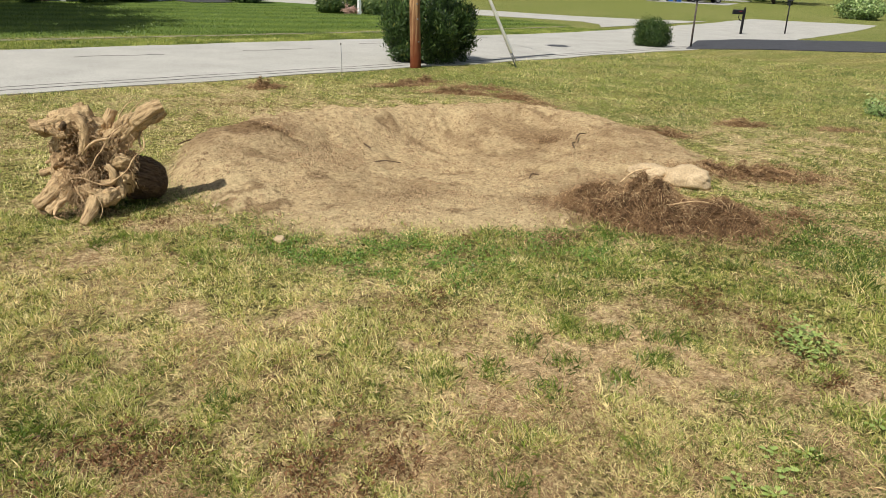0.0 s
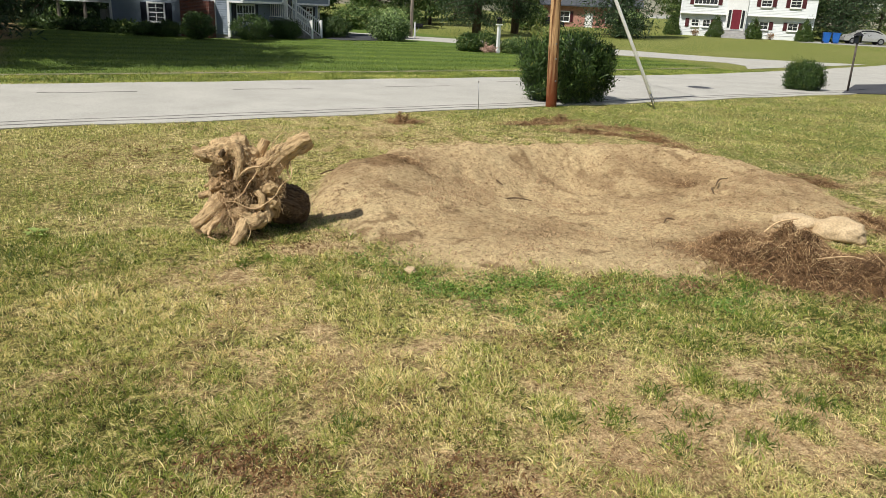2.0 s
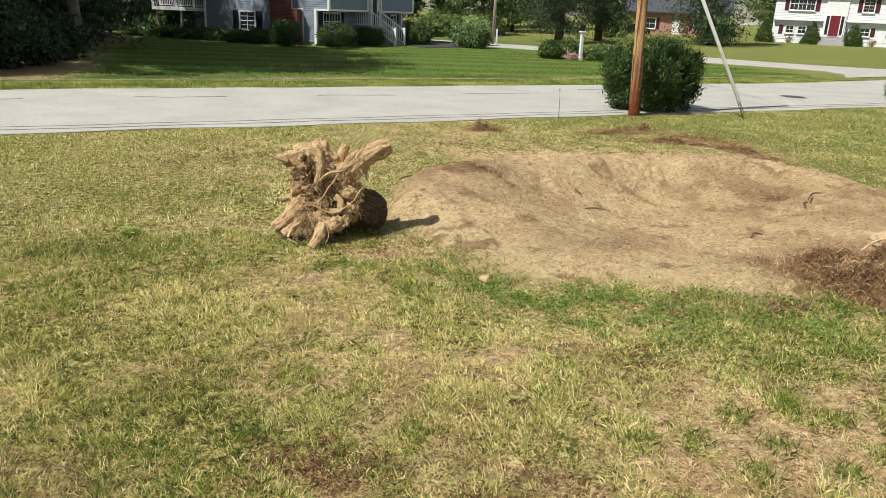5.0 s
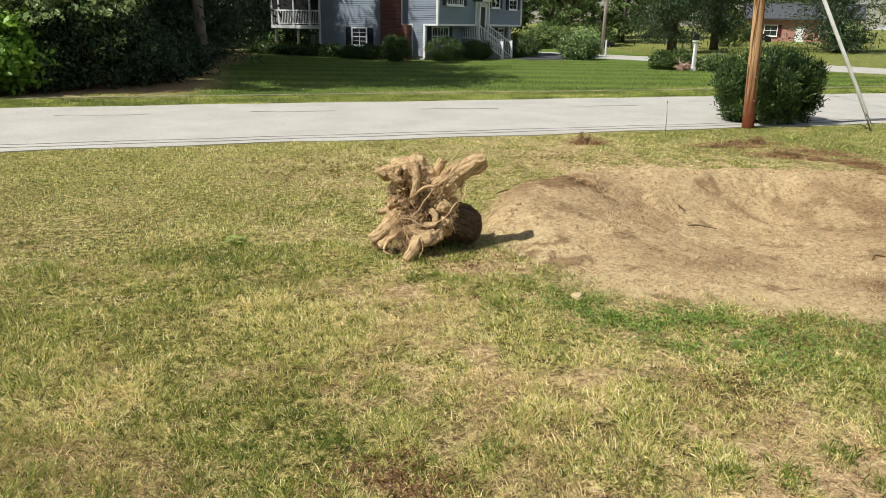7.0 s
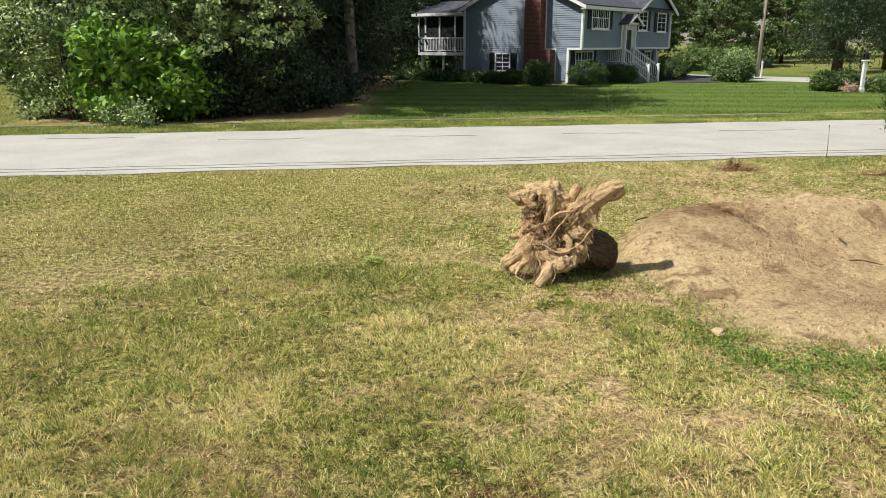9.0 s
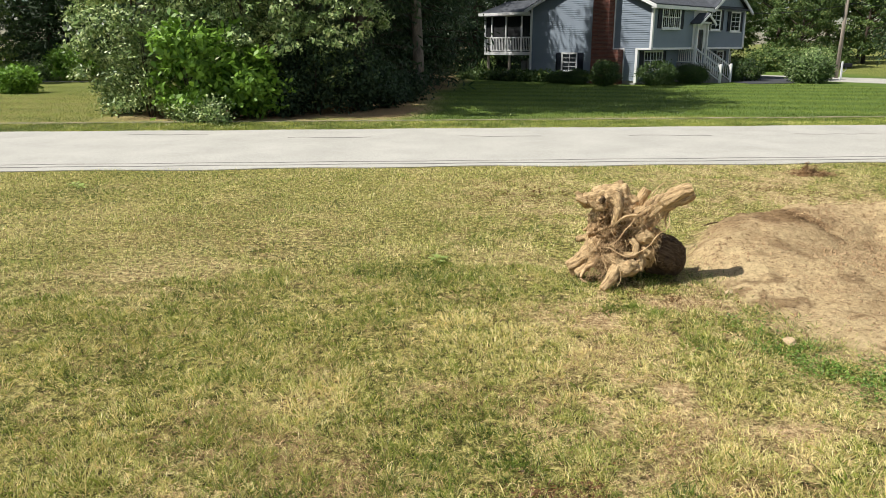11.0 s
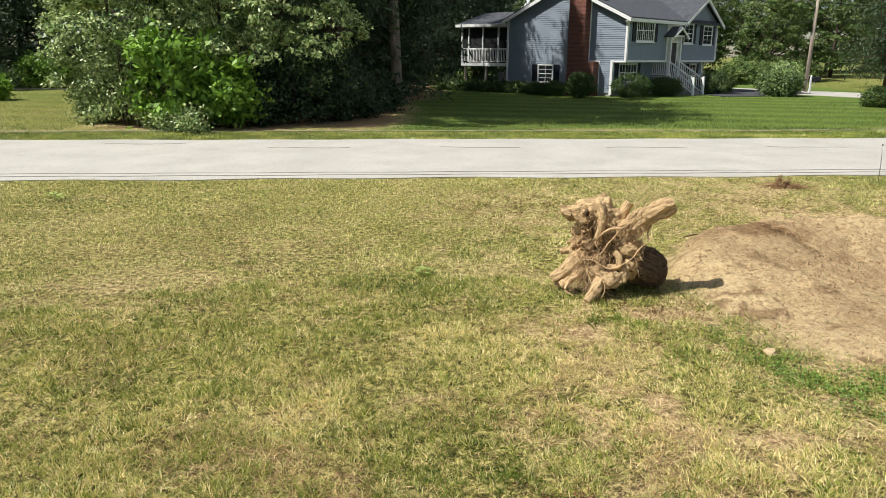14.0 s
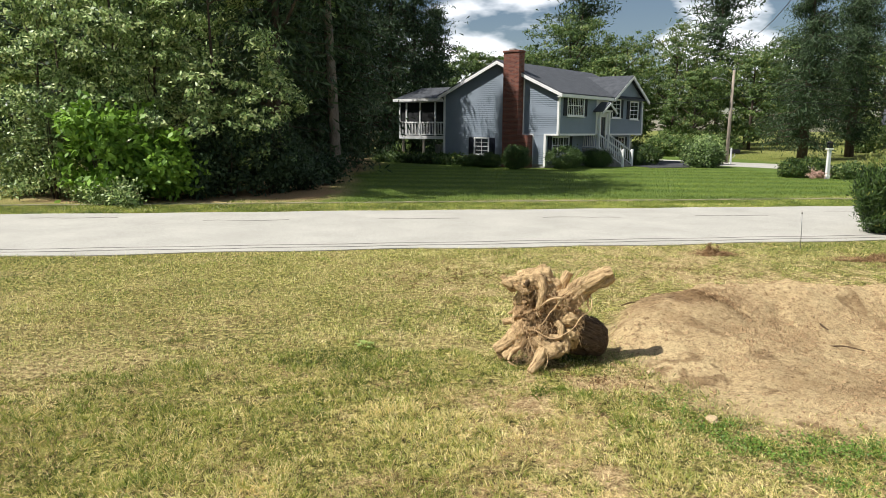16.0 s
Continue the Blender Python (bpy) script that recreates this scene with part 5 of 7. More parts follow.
for k in range(30):
    x = PX0 + 0.16 + 0.135 * k
    part("baluster", boxes((x - 0.016, x + 0.016, PY0 + 0.01, PY0 + 0.045, PZ + 0.1, PZ + 0.9)), M_WHITE, rail)
part("porch_roof", slab([(PX0 - 0.25, PY0 - 0.3, 4.33), (-0.05, PY0 - 0.3, 4.33), (-0.05, PY0 + 2.2, 5.2), (PX0 + 0.3, PY0 + 2.2, 5.2)], 0.09), M_ROOF, house)
part("porch_roof", slab([(PX0 + 0.3, PY0 + 2.2, 5.2), (-0.05, PY0 + 2.2, 5.2), (-0.05, PY1 + 0.3, 4.33), (PX0 - 0.25, PY1 + 0.3, 4.33)], 0.09), M_ROOF, house)
part("porch_fascia", boxes((PX0 - 0.27, -0.05, PY0 - 0.33, PY0 - 0.26, 4.16, 4.34), (PX0 - 0.28, PX0 - 0.21, PY0 - 0.33, PY1 + 0.3, 4.16, 4.34)), M_WHITE, house)
for x in (PX0 + 0.2, -2.1):
    part("porch_pier", boxes((x, x + 0.14, PY0 + 0.1, PY0 + 0.24, -0.2, PZ - 0.22)), M_GREYPOLE, house)
for d in ((-1.35, -0.95, PY0 + 0.6, PY0 + 1.0, -0.1, 1.25), (-0.75, -0.3, PY0 + 0.5, PY0 + 1.0, -0.1, 1.4)):
    part("porch_cupboard", boxes(d, bevel=0.02), M_CONCRETE, house)

# clipped shrubs along the blue house
hm = pose(3.96, 49.24, 0, 0, 0, -42)
for k, (lx, ly, rx_, h, lb) in enumerate(((7.2, -2.4, 0.85, 1.35, "dark rounded foundation shrub by the chimney"), (9.0, 0.2, 1.15, 1.25, "broad clipped dark shrub before the lower windows"), (9.6, 3.3, 0.95, 1.05, "clipped dark shrub beside the landing"),
                                         (4.8, -1.7, 0.7, 0.75, "low clipped shrub at the chimney's foot"), (3.3, -1.2, 0.9, 0.6, "low spreading shrub below the gable window"), (10.6, 8.6, 1.2, 1.3, "rounded clipped shrub beyond the front steps"), (10.2, 7.4, 0.7, 1.0, "small dark shrub by the front steps"))):
    p = hm @ Vector((lx, ly, 0))
    shrub(pose(p.x, p.y, 0, 0, 0, 50 * k), rx_, rx_, h, lb, 500 + k, M_YEW, 40, 190, 0.10, "foundation shrubs", "shrub", (0.05, 0.6), 0.10, 0.82, 0.04)
for k, lx in enumerate((-4.6, -3.4, -2.2, -1.0, 0.3, 1.4)):
    p = hm @ Vector((lx, -0.6 - 0.25 * (k % 2), 0))
    shrub(pose(p.x, p.y, 0), 0.8, 0.6, 0.5, "low leafy hosta planting along the house", 520 + k, M_LEAF_PALE, 30, 60, 0.22, "border plants", "plant", (0.0, 0.5), 0.14, 0.6, 0.1)
shrub(pose(20.6, 46.1, 0), 1.3, 1.25, 1.5, "large round leafy green shrub on the lawn", 540, M_LEAF, 50, 260, 0.15, "lawn shrubs", "shrub", (0.05, 0.5), 0.16, 0.8, 0.06)
for k, (x, y, r_, h, mat, lb) in enumerate(((20.9, 36.1, 0.6, 0.85, M_YEW, "clipped dark shrub in the lamp post bed"), (22.3, 36.6, 0.8, 0.95, M_YEW, "rounded dark shrub behind the lamp post"), (23.0, 35.0, 0.5, 0.65, M_LEAF_PALE, "yellow-green shrub beside the lamp post"), (23.8, 35.5, 0.55, 0.7, M_LEAF_PALE, "small bronze-green shrub in the bed"))):
    shrub(pose(x, y, 0), r_, r_, h, lb, 550 + k, mat, 40, 120, 0.11, "lamp bed shrubs", "shrub", (0.1, 0.75), 0.10, 0.8, 0.05)
ob = thing("flower_bed", pose(21.7, 35.1, 0), "pale pink flowers at the lamp post's foot", "flowers")
tagged(part("blooms", leaf_cloud("blooms", shell_points(40, 0.55, 0.3, 0.16, 0.2, 9), 0.06, 20, 0.07, 91, 0.8, 0.8, (0.2, 1.0)), M_FLOWER, ob), kind="stuff")

# white house across the side street
WZ = 0.42
wh = thing("white_house", pose(64.0, 63.2, WZ, 0, 0, -49), "white two-storey raised house with a red front door", "house")
WL = 13.8
part("foundation", boxes((0.05, WL - 0.05, 0.2, 8, -1.0, 0.55)), M_WSIDING, wh)
part("wall", boxes((0.02, WL - 0.02, 0.2, 8, 0.5, 2.55), (0, WL, -0.2, 8, 2.55, 5.2)), M_WSIDING, wh)
part("siding", clapboards(0.55, 2.55, 0.16, lambda z: (0, WL)), M_WSIDING, wh, at=pose(0, 0.2, 0))
part("siding", clapboards(2.55, 5.2, 0.16, lambda z: (0, WL)), M_WSIDING, wh, at=pose(0, -0.2, 0))
part("band", boxes((0, WL, -0.26, 0.2, 2.45, 2.55)), M_WHITE, wh)
part("roof", slab([(-0.4, -0.7, 5.15), (WL + 0.4, -0.7, 5.15), (WL + 0.4, 3.9, 7.2), (-0.4, 3.9, 7.2)], 0.15), M_ROOF, wh)
part("roof", slab([(-0.4, 3.9, 7.2), (WL + 0.4, 3.9, 7.2), (WL + 0.4, 8.5, 5.15), (-0.4, 8.5, 5.15)], 0.15), M_ROOF, wh)
bm = bmesh.new()
prism(bm, [(-0.01, -0.2), (0.0, -0.2), (0.0, 8), (-0.01, 8)], 5.0, 5.2)
part("eave", bm, M_WHITE, wh)
M_MAROON = material("maroon_shutter", (0.10, 0.025, 0.03), 0.5, 0, (0.08, 0.02, 0.024), 3, 50)
window(wh, pose(1.35, 0.17, 1.15), 0.75, 0.72, 2, 2, False)
window(wh, pose(2.55, 0.17, 1.15), 0.75, 0.72, 2, 2, False)
window(wh, pose(8.4, 0.17, 1.15), 0.9, 0.75, 2, 2, True, 1, None, M_MAROON)
window(wh, pose(11.3, 0.17, 1.15), 0.95, 0.75, 2, 2, True, 1, None, M_MAROON)
window(wh, pose(1.4, -0.23, 3.5), 2.4, 1.25, 2, 2, True, 3, None, M_MAROON)
window(wh, pose(8.3, -0.23, 3.5), 1.0, 1.25, 2, 4, True, 1, None, M_MAROON)
window(wh, pose(11.2, -0.23, 3.5), 1.0, 1.25, 2, 4, True, 1, None, M_MAROON)
for x in (0.65, 3.4):
    part("shutter", boxes((x, x + 0.4, 0.12, 0.17, 1.05, 1.95)), M_MAROON, wh, "maroon shutter")
entry = part("entry_surround", boxes((4.9, 7.0, -0.34, 0.1, 0.9, 4.6)), M_WHITE, wh)
door = part("door", boxes((5.5, 6.4, -0.40, -0.34, 1.02, 3.05), bevel=0.02), M_RED, entry, "dark red panelled door")
for x in (5.12, 6.5):
    part("sidelight", boxes((x, x + 0.26, -0.39, -0.34, 1.15, 3.0)), M_GLASS, entry)
for x in (5.02, 5.40, 6.42, 6.80):
    part("jamb", boxes((x, x + 0.08, -0.43, -0.34, 0.95, 3.1)), M_WHITE, entry)
for k in range(5):
    part("step", boxes((4.7, 7.2, -0.9 - 0.3 * k, -0.34, -0.5, 0.85 - 0.18 * k), bevel=0.01), M_CONCRETE, wh)
for x in (4.65, 7.22):
    rail = part("handrail", tubes_mesh("handrail", [tube_arrays([(x, -0.4, 1.75), (x, -2.1, 0.85)], [0.025] * 2, 6), tube_arrays([(x, -2.1, -0.3), (x, -2.1, 0.85)], [0.02] * 2, 6)]), M_BLACK, wh, "thin black handrail")
wm = pose(64.0, 63.2, WZ, 0, 0, -49)


def cone_shrub(at, r0, h, label, seed):
    ob = thing("cone_shrub", at, label, "shrub", "cone shrubs")
    r = np.random.default_rng(seed)
    n = 260
    u = 1 - np.sqrt(r.random(n))
    a = r.uniform(0, 6.283, n)
    rad = r0 * (1 - u) ** 0.75 * (0.85 + 0.15 * r.random(n))
    part("foliage", leaf_cloud("foliage", np.stack([np.cos(a) * rad, np.sin(a) * rad, 0.08 + u * h], -1), 0.09, 30, 0.13, seed, 1.0, 0.4, (0.15, 0.75), 0.2, -0.4), M_YEW, ob)
    part("stem", tubes_mesh("stem", [tube_arrays([(0, 0, -0.2), (0, 0, h * 0.8)], [0.05, 0.02], 6)]), M_BARK, ob)


for k, (lx, h) in enumerate(((-0.6, 2.3), (4.0, 2.2), (7.9, 2.2), (13.0, 2.3))):
    p = wm @ Vector((lx, -1.0, 0))
    cone_shrub(pose(p.x, p.y, zat(p.x, p.y)), 0.95, h, "clipped conical evergreen in front of the white house", 600 + k)
for k, lx in enumerate((1.9, 9.7)):
    p = wm @ Vector((lx, -0.9, 0))
    shrub(pose(p.x, p.y, zat(p.x, p.y)), 0.45, 0.45, 0.7, "small leafless greyish shrub by the white house", 610 + k, M_HAY, 26, 40, 0.07, "bare shrubs", "shrub", (0.1, 0.6), 0.1, 0.4, 0.1)
ribbon("lot_driveway", [(70.0, 52.0), (75.0, 45.0)], [(90.0, 58.0), (92.0, 52.0)], 0.03, M_CONCRETE, "pale driveway beside the white house", "driveway", 1.0)


def car(at, label, paint):
    ob = thing("car", at, label, "car")
    prof = [(-2.2, 0.35), (-2.25, 0.65), (-2.15, 0.92), (-1.75, 1.02), (-1.0, 1.40), (-0.2, 1.48), (0.55, 1.42), (1.25, 1.02), (1.95, 0.88), (2.2, 0.65), (2.2, 0.35)]
    bm = bmesh.new()
    rows = []
    for y, k in ((-0.86, 0.0), (-0.80, 1.0), (0.80, 1.0), (0.86, 0.0)):
        rows.append([bm.verts.new((x, y if z < 1.0 else y * 0.82, z - (0.03 if k == 0 else 0))) for x, z in prof])
    n = len(prof)
    for a, b in zip(rows, rows[1:]):
        for i in range(n):
            j = (i + 1) % n
            bm.faces.new((a[i], a[j], b[j], b[i]))
    bm.faces.new(rows[0][::-1])
    bm.faces.new(rows[-1])
    bmesh.ops.recalc_face_normals(bm, faces=bm.faces)
    body = part("body", bm, paint, ob)
    for s in (-1, 1):
        bm = bmesh.new()
        w = [bm.verts.new((x, s * 0.745, z)) for x, z in ((-1.45, 1.04), (-0.95, 1.33), (-0.15, 1.41), (0.5, 1.36), (1.0, 1.06))]
        w2 = [bm.verts.new((v.co.x, s * 0.725, v.co.z)) for v in w]
        bm.faces.new(w)
        bm.faces.new(w2[::-1])
        for i in range(5):
            bm.faces.new((w[i], w2[i], w2[(i + 1) % 5], w[(i + 1) % 5]))
        bmesh.ops.recalc_face_normals(bm, faces=bm.faces)
        part("side_window", bm, M_GLASS, body)
        for x in (-1.35, 1.35):
            wheel = part("wheel", tubes_mesh("wheel", [tube_arrays([(x, s * 0.70, 0.32), (x, s * 0.885, 0.32)], [0.33, 0.33], 20)], False), M_TYRE, ob)
            part("rim", tubes_mesh("rim", [tube_arrays([(x, s * 0.80, 0.32), (x, s * 0.895, 0.32)], [0.21, 0.20], 14)], False), M_STEEL, wheel)
        part("tail_light", boxes((-2.24, -2.1, s * 0.62 - 0.1, s * 0.62 + 0.1, 0.75, 0.9)), M_RED, body)
        part("headlight", boxes((2.02, 2.17, s * 0.62 - 0.12, s * 0.62 + 0.12, 0.66, 0.78)), M_GLASS, body)
    return ob


car(pose(76.2, 48.9, zat(76.2, 48.9) + 0.03, 0, 0, 140), "parked silver sedan on a driveway", M_CAR)
car(pose(55.5, 77.0, 0.3, 0, 0, 170), "dark parked car behind a spruce", M_BLACK)


def bin_(at, label):
    ob = thing("wheelie_bin", at, label, "bin", "blue bins")
    bm = bmesh.new()
    lo = [bm.verts.new((x, y, 0.03)) for x, y in ((-0.24, -0.27), (0.24, -0.27), (0.24, 0.27), (-0.24, 0.27))]
    hi = [bm.verts.new((x, y, 0.98)) for x, y in ((-0.30, -0.36), (0.30, -0.36), (0.30, 0.36), (-0.30, 0.36))]
    bm.faces.new(lo[::-1])
    bm.faces.new(hi)
    for i in range(4):
        bm.faces.new((lo[i], lo[(i + 1) % 4], hi[(i + 1) % 4], hi[i]))
    part("body", bm, M_BLUE, ob)
    part("lid", boxes((-0.32, 0.32, -0.4, 0.38, 0.98, 1.06), bevel=0.02), M_BLUE, ob)
    for x in (-0.22, 0.22):
        part("wheel", tubes_mesh("wheel", [tube_arrays([(x - 0.03, 0.3, 0.1), (x + 0.03, 0.3, 0.1)], [0.1, 0.1], 12)], False), M_TYRE, ob)


bin_(pose(72.4, 50.6, zat(72.4, 50.6) + 0.03, 0, 0, 45), "blue plastic wheeled bin beside a driveway")
bin_(pose(73.1, 50.0, zat(73.1, 50.0) + 0.03, 0, 0, 40), "blue plastic wheeled bin with its lid shut")

# brick house far behind the spruces
bh = thing("brick_house", pose(57.5, 80.5, 0.3, 0, 0, -38), "low pinkish brick house half hidden by trees", "house")
part("wall", boxes((0, 12, 0, 8, -0.5, 3.0)), M_BRICKPINK, bh)
part("roof", slab([(-0.5, -0.6, 3.0), (12.5, -0.6, 3.0), (12.5, 4, 4.8), (-0.5, 4, 4.8)], 0.15), M_ROOF, bh)
part("roof", slab([(-0.5, 4, 4.8), (12.5, 4, 4.8), (12.5, 8.6, 3.0), (-0.5, 8.6, 3.0)], 0.15), M_ROOF, bh)
window(bh, pose(2.0, -0.02, 1.0), 1.4, 1.2, 2, 2, True, 1, None, M_MAROON)
window(bh, pose(8.0, -0.02, 1.0), 1.4, 1.2, 2, 2, True, 1, None, M_MAROON)
part("door", boxes((5.4, 6.4, -0.05, 0, 0, 2.1)), M_WHITE, bh)

# bushes on the far side of the street and on the neighbour's lawn
for k, (x, y, r_, h) in enumerate(((57.0, 63.5, 1.6, 2.2), (47.5, 69.0, 2.0, 2.6), (70.5, 29.5, 1.9, 1.7), (26.5, 66.0, 2.4, 1.9), (20.0, 67.0, 2.6, 2.2), (33.0, 71.0, 2.5, 2.0), (30.0, 68.0, 2.2, 1.7))):
    shrub(pose(x, y, zat(x, y)), r_, r_, h, "leafy green shrub at the edge of a lawn", 650 + k, M_LEAF_PALE if k % 2 else M_LEAF, 40, 150, 0.24, "far shrubs", "shrub", (0.2, 0.8), 0.22, 0.7, 0.12)
shrub(pose(15.6, 5.75, 0), 0.28, 0.28, 0.35, "small leafy weed clump on the lawn", 660, M_LEAF, 26, 26, 0.06, "weeds", "plant", (0.3, 0.8), 0.07, 0.4, 0.1)

# garden at the far left: beds, fence and a red shed
for k, (x, y, r_, h, mat) in enumerate(((-27.2, 50.2, 2.0, 2.1, M_LEAF_BRIGHT), (-24.6, 50.6, 1.3, 1.2, M_LEAF_PALE), (-29.5, 50.0, 1.2, 1.1, M_LEAF), (-31.5, 50.4, 1.4, 1.0, M_LEAF_PALE), (-22.9, 36.7, 0.95, 1.15, M_LEAF_BRIGHT), (-33.6, 51.0, 1.3, 1.2, M_LEAF_BRIGHT))):
    shrub(pose(x, y, 0), r_, r_ * 0.8, h, "tall garden plants in a bed at the lawn's end", 670 + k, mat, 40, 110, 0.2, "garden plants", "plant", (0.2, 0.95), 0.2, 0.6, 0.15)
shed = thing("garden_shed", pose(-37.5, 66.0, 0, 0, 0, 20), "dark red wooden garden shed under trees", "shed")
part("wall", boxes((0, 4, 0, 3, -0.2, 2.4)), M_SHED, shed)
part("roof", slab([(-0.3, -0.3, 2.35), (4.3, -0.3, 2.35), (4.3, 1.5, 3.2), (-0.3, 1.5, 3.2)], 0.1), M_ROOF, shed)
part("roof", slab([(-0.3, 1.5, 3.2), (4.3, 1.5, 3.2), (4.3, 3.3, 2.35), (-0.3, 3.3, 2.35)], 0.1), M_ROOF, shed)
part("door_trim", boxes((1.2, 1.3, -0.04, 0, 0, 2.0), (2.3, 2.4, -0.04, 0, 0, 2.0), (1.2, 2.4, -0.04, 0, 2.0, 2.1)), M_WHITE, shed)
fence = thing("wire_fence", pose(-40.0, 58.0, 0, 0, 0, 4), "grey garden fence with thin posts and rails", "fence")
for k in range(7):
    part("post", tubes_mesh("post", [tube_arrays([(k * 1.5, 0, -0.2), (k * 1.5 + 0.04, 0, 1.35)], [0.035] * 2, 6)]), M_GREYPOLE, fence)
for z in (0.3, 0.75, 1.2):
    part("rail", tubes_mesh("rail", [tube_arrays([(-0.2, 0, z), (9.3, 0, z)], [0.018] * 2, 5)]), M_STEEL, fence)
ribbon("bed_edging", [(-33, 48.2), (-22.5, 48.9)], [(-33, 48.45), (-22.5, 49.1)], 0.02, M_STONE, "pale stone edging of a garden bed", "edging")


# ---------- the uprooted stump ----------
SX, SY = 1.685, 7.097
stump = thing("tree_stump", pose(SX + 0.012, SY - 0.04, 0, 0, 0, -14.5) @ Matrix.Diagonal((0.965, 1, 1, 1)), "uprooted pale tree stump with gnarled roots in the grass", "tree stump")
rs = random.Random(3)


def resample(points, radii, n):
    """More points along a bent line, smoothly."""
    P = [Vector(p) for p in points]
    out, rr = [], []
    for i in range(n):
        t = i / (n - 1) * (len(P) - 1)
        k = min(int(t), len(P) - 2)
        f = t - k
        p0, p1, p2, p3 = P[max(k - 1, 0)], P[k], P[k + 1], P[min(k + 2, len(P) - 1)]
        out.append(0.5 * ((2 * p1) + (p2 - p0) * f + (2 * p0 - 5 * p1 + 4 * p2 - p3) * f * f + (3 * p1 - p0 - 3 * p2 + p3) * f ** 3))
        rr.append(radii[k] * (1 - f) + radii[k + 1] * f)
    return out, rr


def gnarled(name, pts, rad, sides, rough, seed):
    """A root's skin: grooves along it, knots, and torn small relief; the end is broken."""
    if max(rad) > 0.03:
        pts, rad = resample(pts, rad, len(pts) * 2)
        sides = int(sides * 1.5)
    v, f = tube_arrays(pts, rad, sides)
    out, around, along_ = [], [], []
    n = len(pts)
    run = [0.0]
    for a, b in zip(pts, pts[1:]):
        run.append(run[-1] + (Vector(b) - Vector(a)).length)
    for k, q in enumerate(v):
        i = min(k // sides, n - 1)
        c, r_ = Vector(pts[i]), rad[i]
        q = Vector(q)
        w = q - c
        if w.length > 1e-6:
            d = w.normalized()
            along = i / n * 5
            groove = noise.noise(d * 2.6 + Vector((seed, along * 0.35, 0))) * 0.75
            knot = noise.noise(q * 7.5 + Vector((seed, 0, 3))) * 0.9
            fine = noise.noise(q * 26 + Vector((0, seed, 0))) * 0.5 + noise.noise(q * 60) * 0.25
            q = c + w * (1 + rough * (groove + 0.8 * knot + fine))
        out.append(tuple(q))
        turn = 2 * math.pi * (k % sides) / sides
        around.append((math.cos(turn) * r_, math.sin(turn) * r_))
        along_.append(run[i] + seed)
    return raw_mesh(name, out, f, True, grain_x=[a for a, b in around], grain_y=[b for a, b in around], grain_z=along_)


def root(name, points, radii, mat, rough=0.35, sides=12, n=0, label="", wob=0.0):
    n = n or 4 * len(points)
    p, r = resample(points, radii, n)
    if wob:
        p = [q + Vector((noise.noise(q * 9), noise.noise(q * 9 + Vector((5, 0, 0))), noise.noise(q * 9 + Vector((0, 7, 0))))) * wob for q in p]
    return part(name, gnarled(name, p, r, max(sides, 7), rough, rs.uniform(0, 50)), mat, stump, label)


root("core", [(-0.267, 0.12, 0.726), (-0.226, 0.1, 0.528), (-0.164, 0.06, 0.304), (-0.113, 0.06, 0.068)], [0.1232, 0.1889, 0.23, 0.1745], M_STUMP_CORE, 0.5, 40, 34, "soil-caked fibrous root core, toned dark for shade in recesses")
root("core", [(-0.021, 0.12, 0.651), (0.062, 0.08, 0.448), (0.144, 0.08, 0.212)], [0.1232, 0.1602, 0.1684], M_STUMP_CORE, 0.5, 36, 28, "soil-caked fibrous root core, toned dark for shade in recesses")
root("trunk_stub", [(0.041, 0.1, 0.324), (0.226, 0.14, 0.269), (0.39, 0.18, 0.203), (0.497, 0.2, 0.15), (0.554, 0.21, 0.13)], [0.1951, 0.2177, 0.2012, 0.152, 0.0534], M_STUMP_DARK, 0.2, 44, 34, "dark bark-covered trunk stub")
root("root", [(0.021, 0.04, 0.503), (0.175, 0.0, 0.677), (0.339, -0.02, 0.812), (0.503, -0.03, 0.907), (0.575, -0.03, 0.941)], [0.1478, 0.1191, 0.1027, 0.0945, 0.0739], M_STUMP, 0.3, 32, 34)
root("root", [(0.0, 0.1, 0.571), (0.062, 0.12, 0.748), (0.127, 0.14, 0.903)], [0.078, 0.0554, 0.0452], M_STUMP, 0.25, 18, 22)
root("root", [(-0.051, 0.12, 0.586), (-0.107, 0.1, 0.764), (-0.205, 0.08, 0.824), (-0.329, 0.05, 0.801), (-0.441, 0.02, 0.78), (-0.524, 0.0, 0.773)], [0.115, 0.1232, 0.1232, 0.0945, 0.0657, 0.0452], M_STUMP, 0.42, 34, 44, "pale weathered root crown")
root("root", [(-0.154, 0.12, 0.737), (-0.144, 0.15, 0.878), (-0.181, 0.16, 0.961)], [0.0986, 0.0739, 0.0308], M_STUMP, 0.6, 26, 22, "splintered pale root end")
root("root", [(-0.329, 0.1, 0.764), (-0.37, 0.14, 0.86), (-0.386, 0.15, 0.904)], [0.0821, 0.0616, 0.0246], M_STUMP, 0.6, 22, 18)
root("root", [(-0.509, 0.0, 0.773), (-0.554, 0.0, 0.833), (-0.583, 0.0, 0.863)], [0.0411, 0.0308, 0.0205], M_STUMP, 0.5, 14, 14)
root("root", [(-0.468, -0.03, 0.774), (-0.524, -0.04, 0.794), (-0.571, -0.04, 0.815)], [0.037, 0.0287, 0.0185], M_STUMP, 0.5, 14, 14)
root("root", [(-0.411, -0.03, 0.772), (-0.345, -0.05, 0.72), (-0.283, -0.06, 0.731), (-0.267, -0.06, 0.781)], [0.0329, 0.0349, 0.0329, 0.0246], M_STUMP, 0.35, 16, 20)
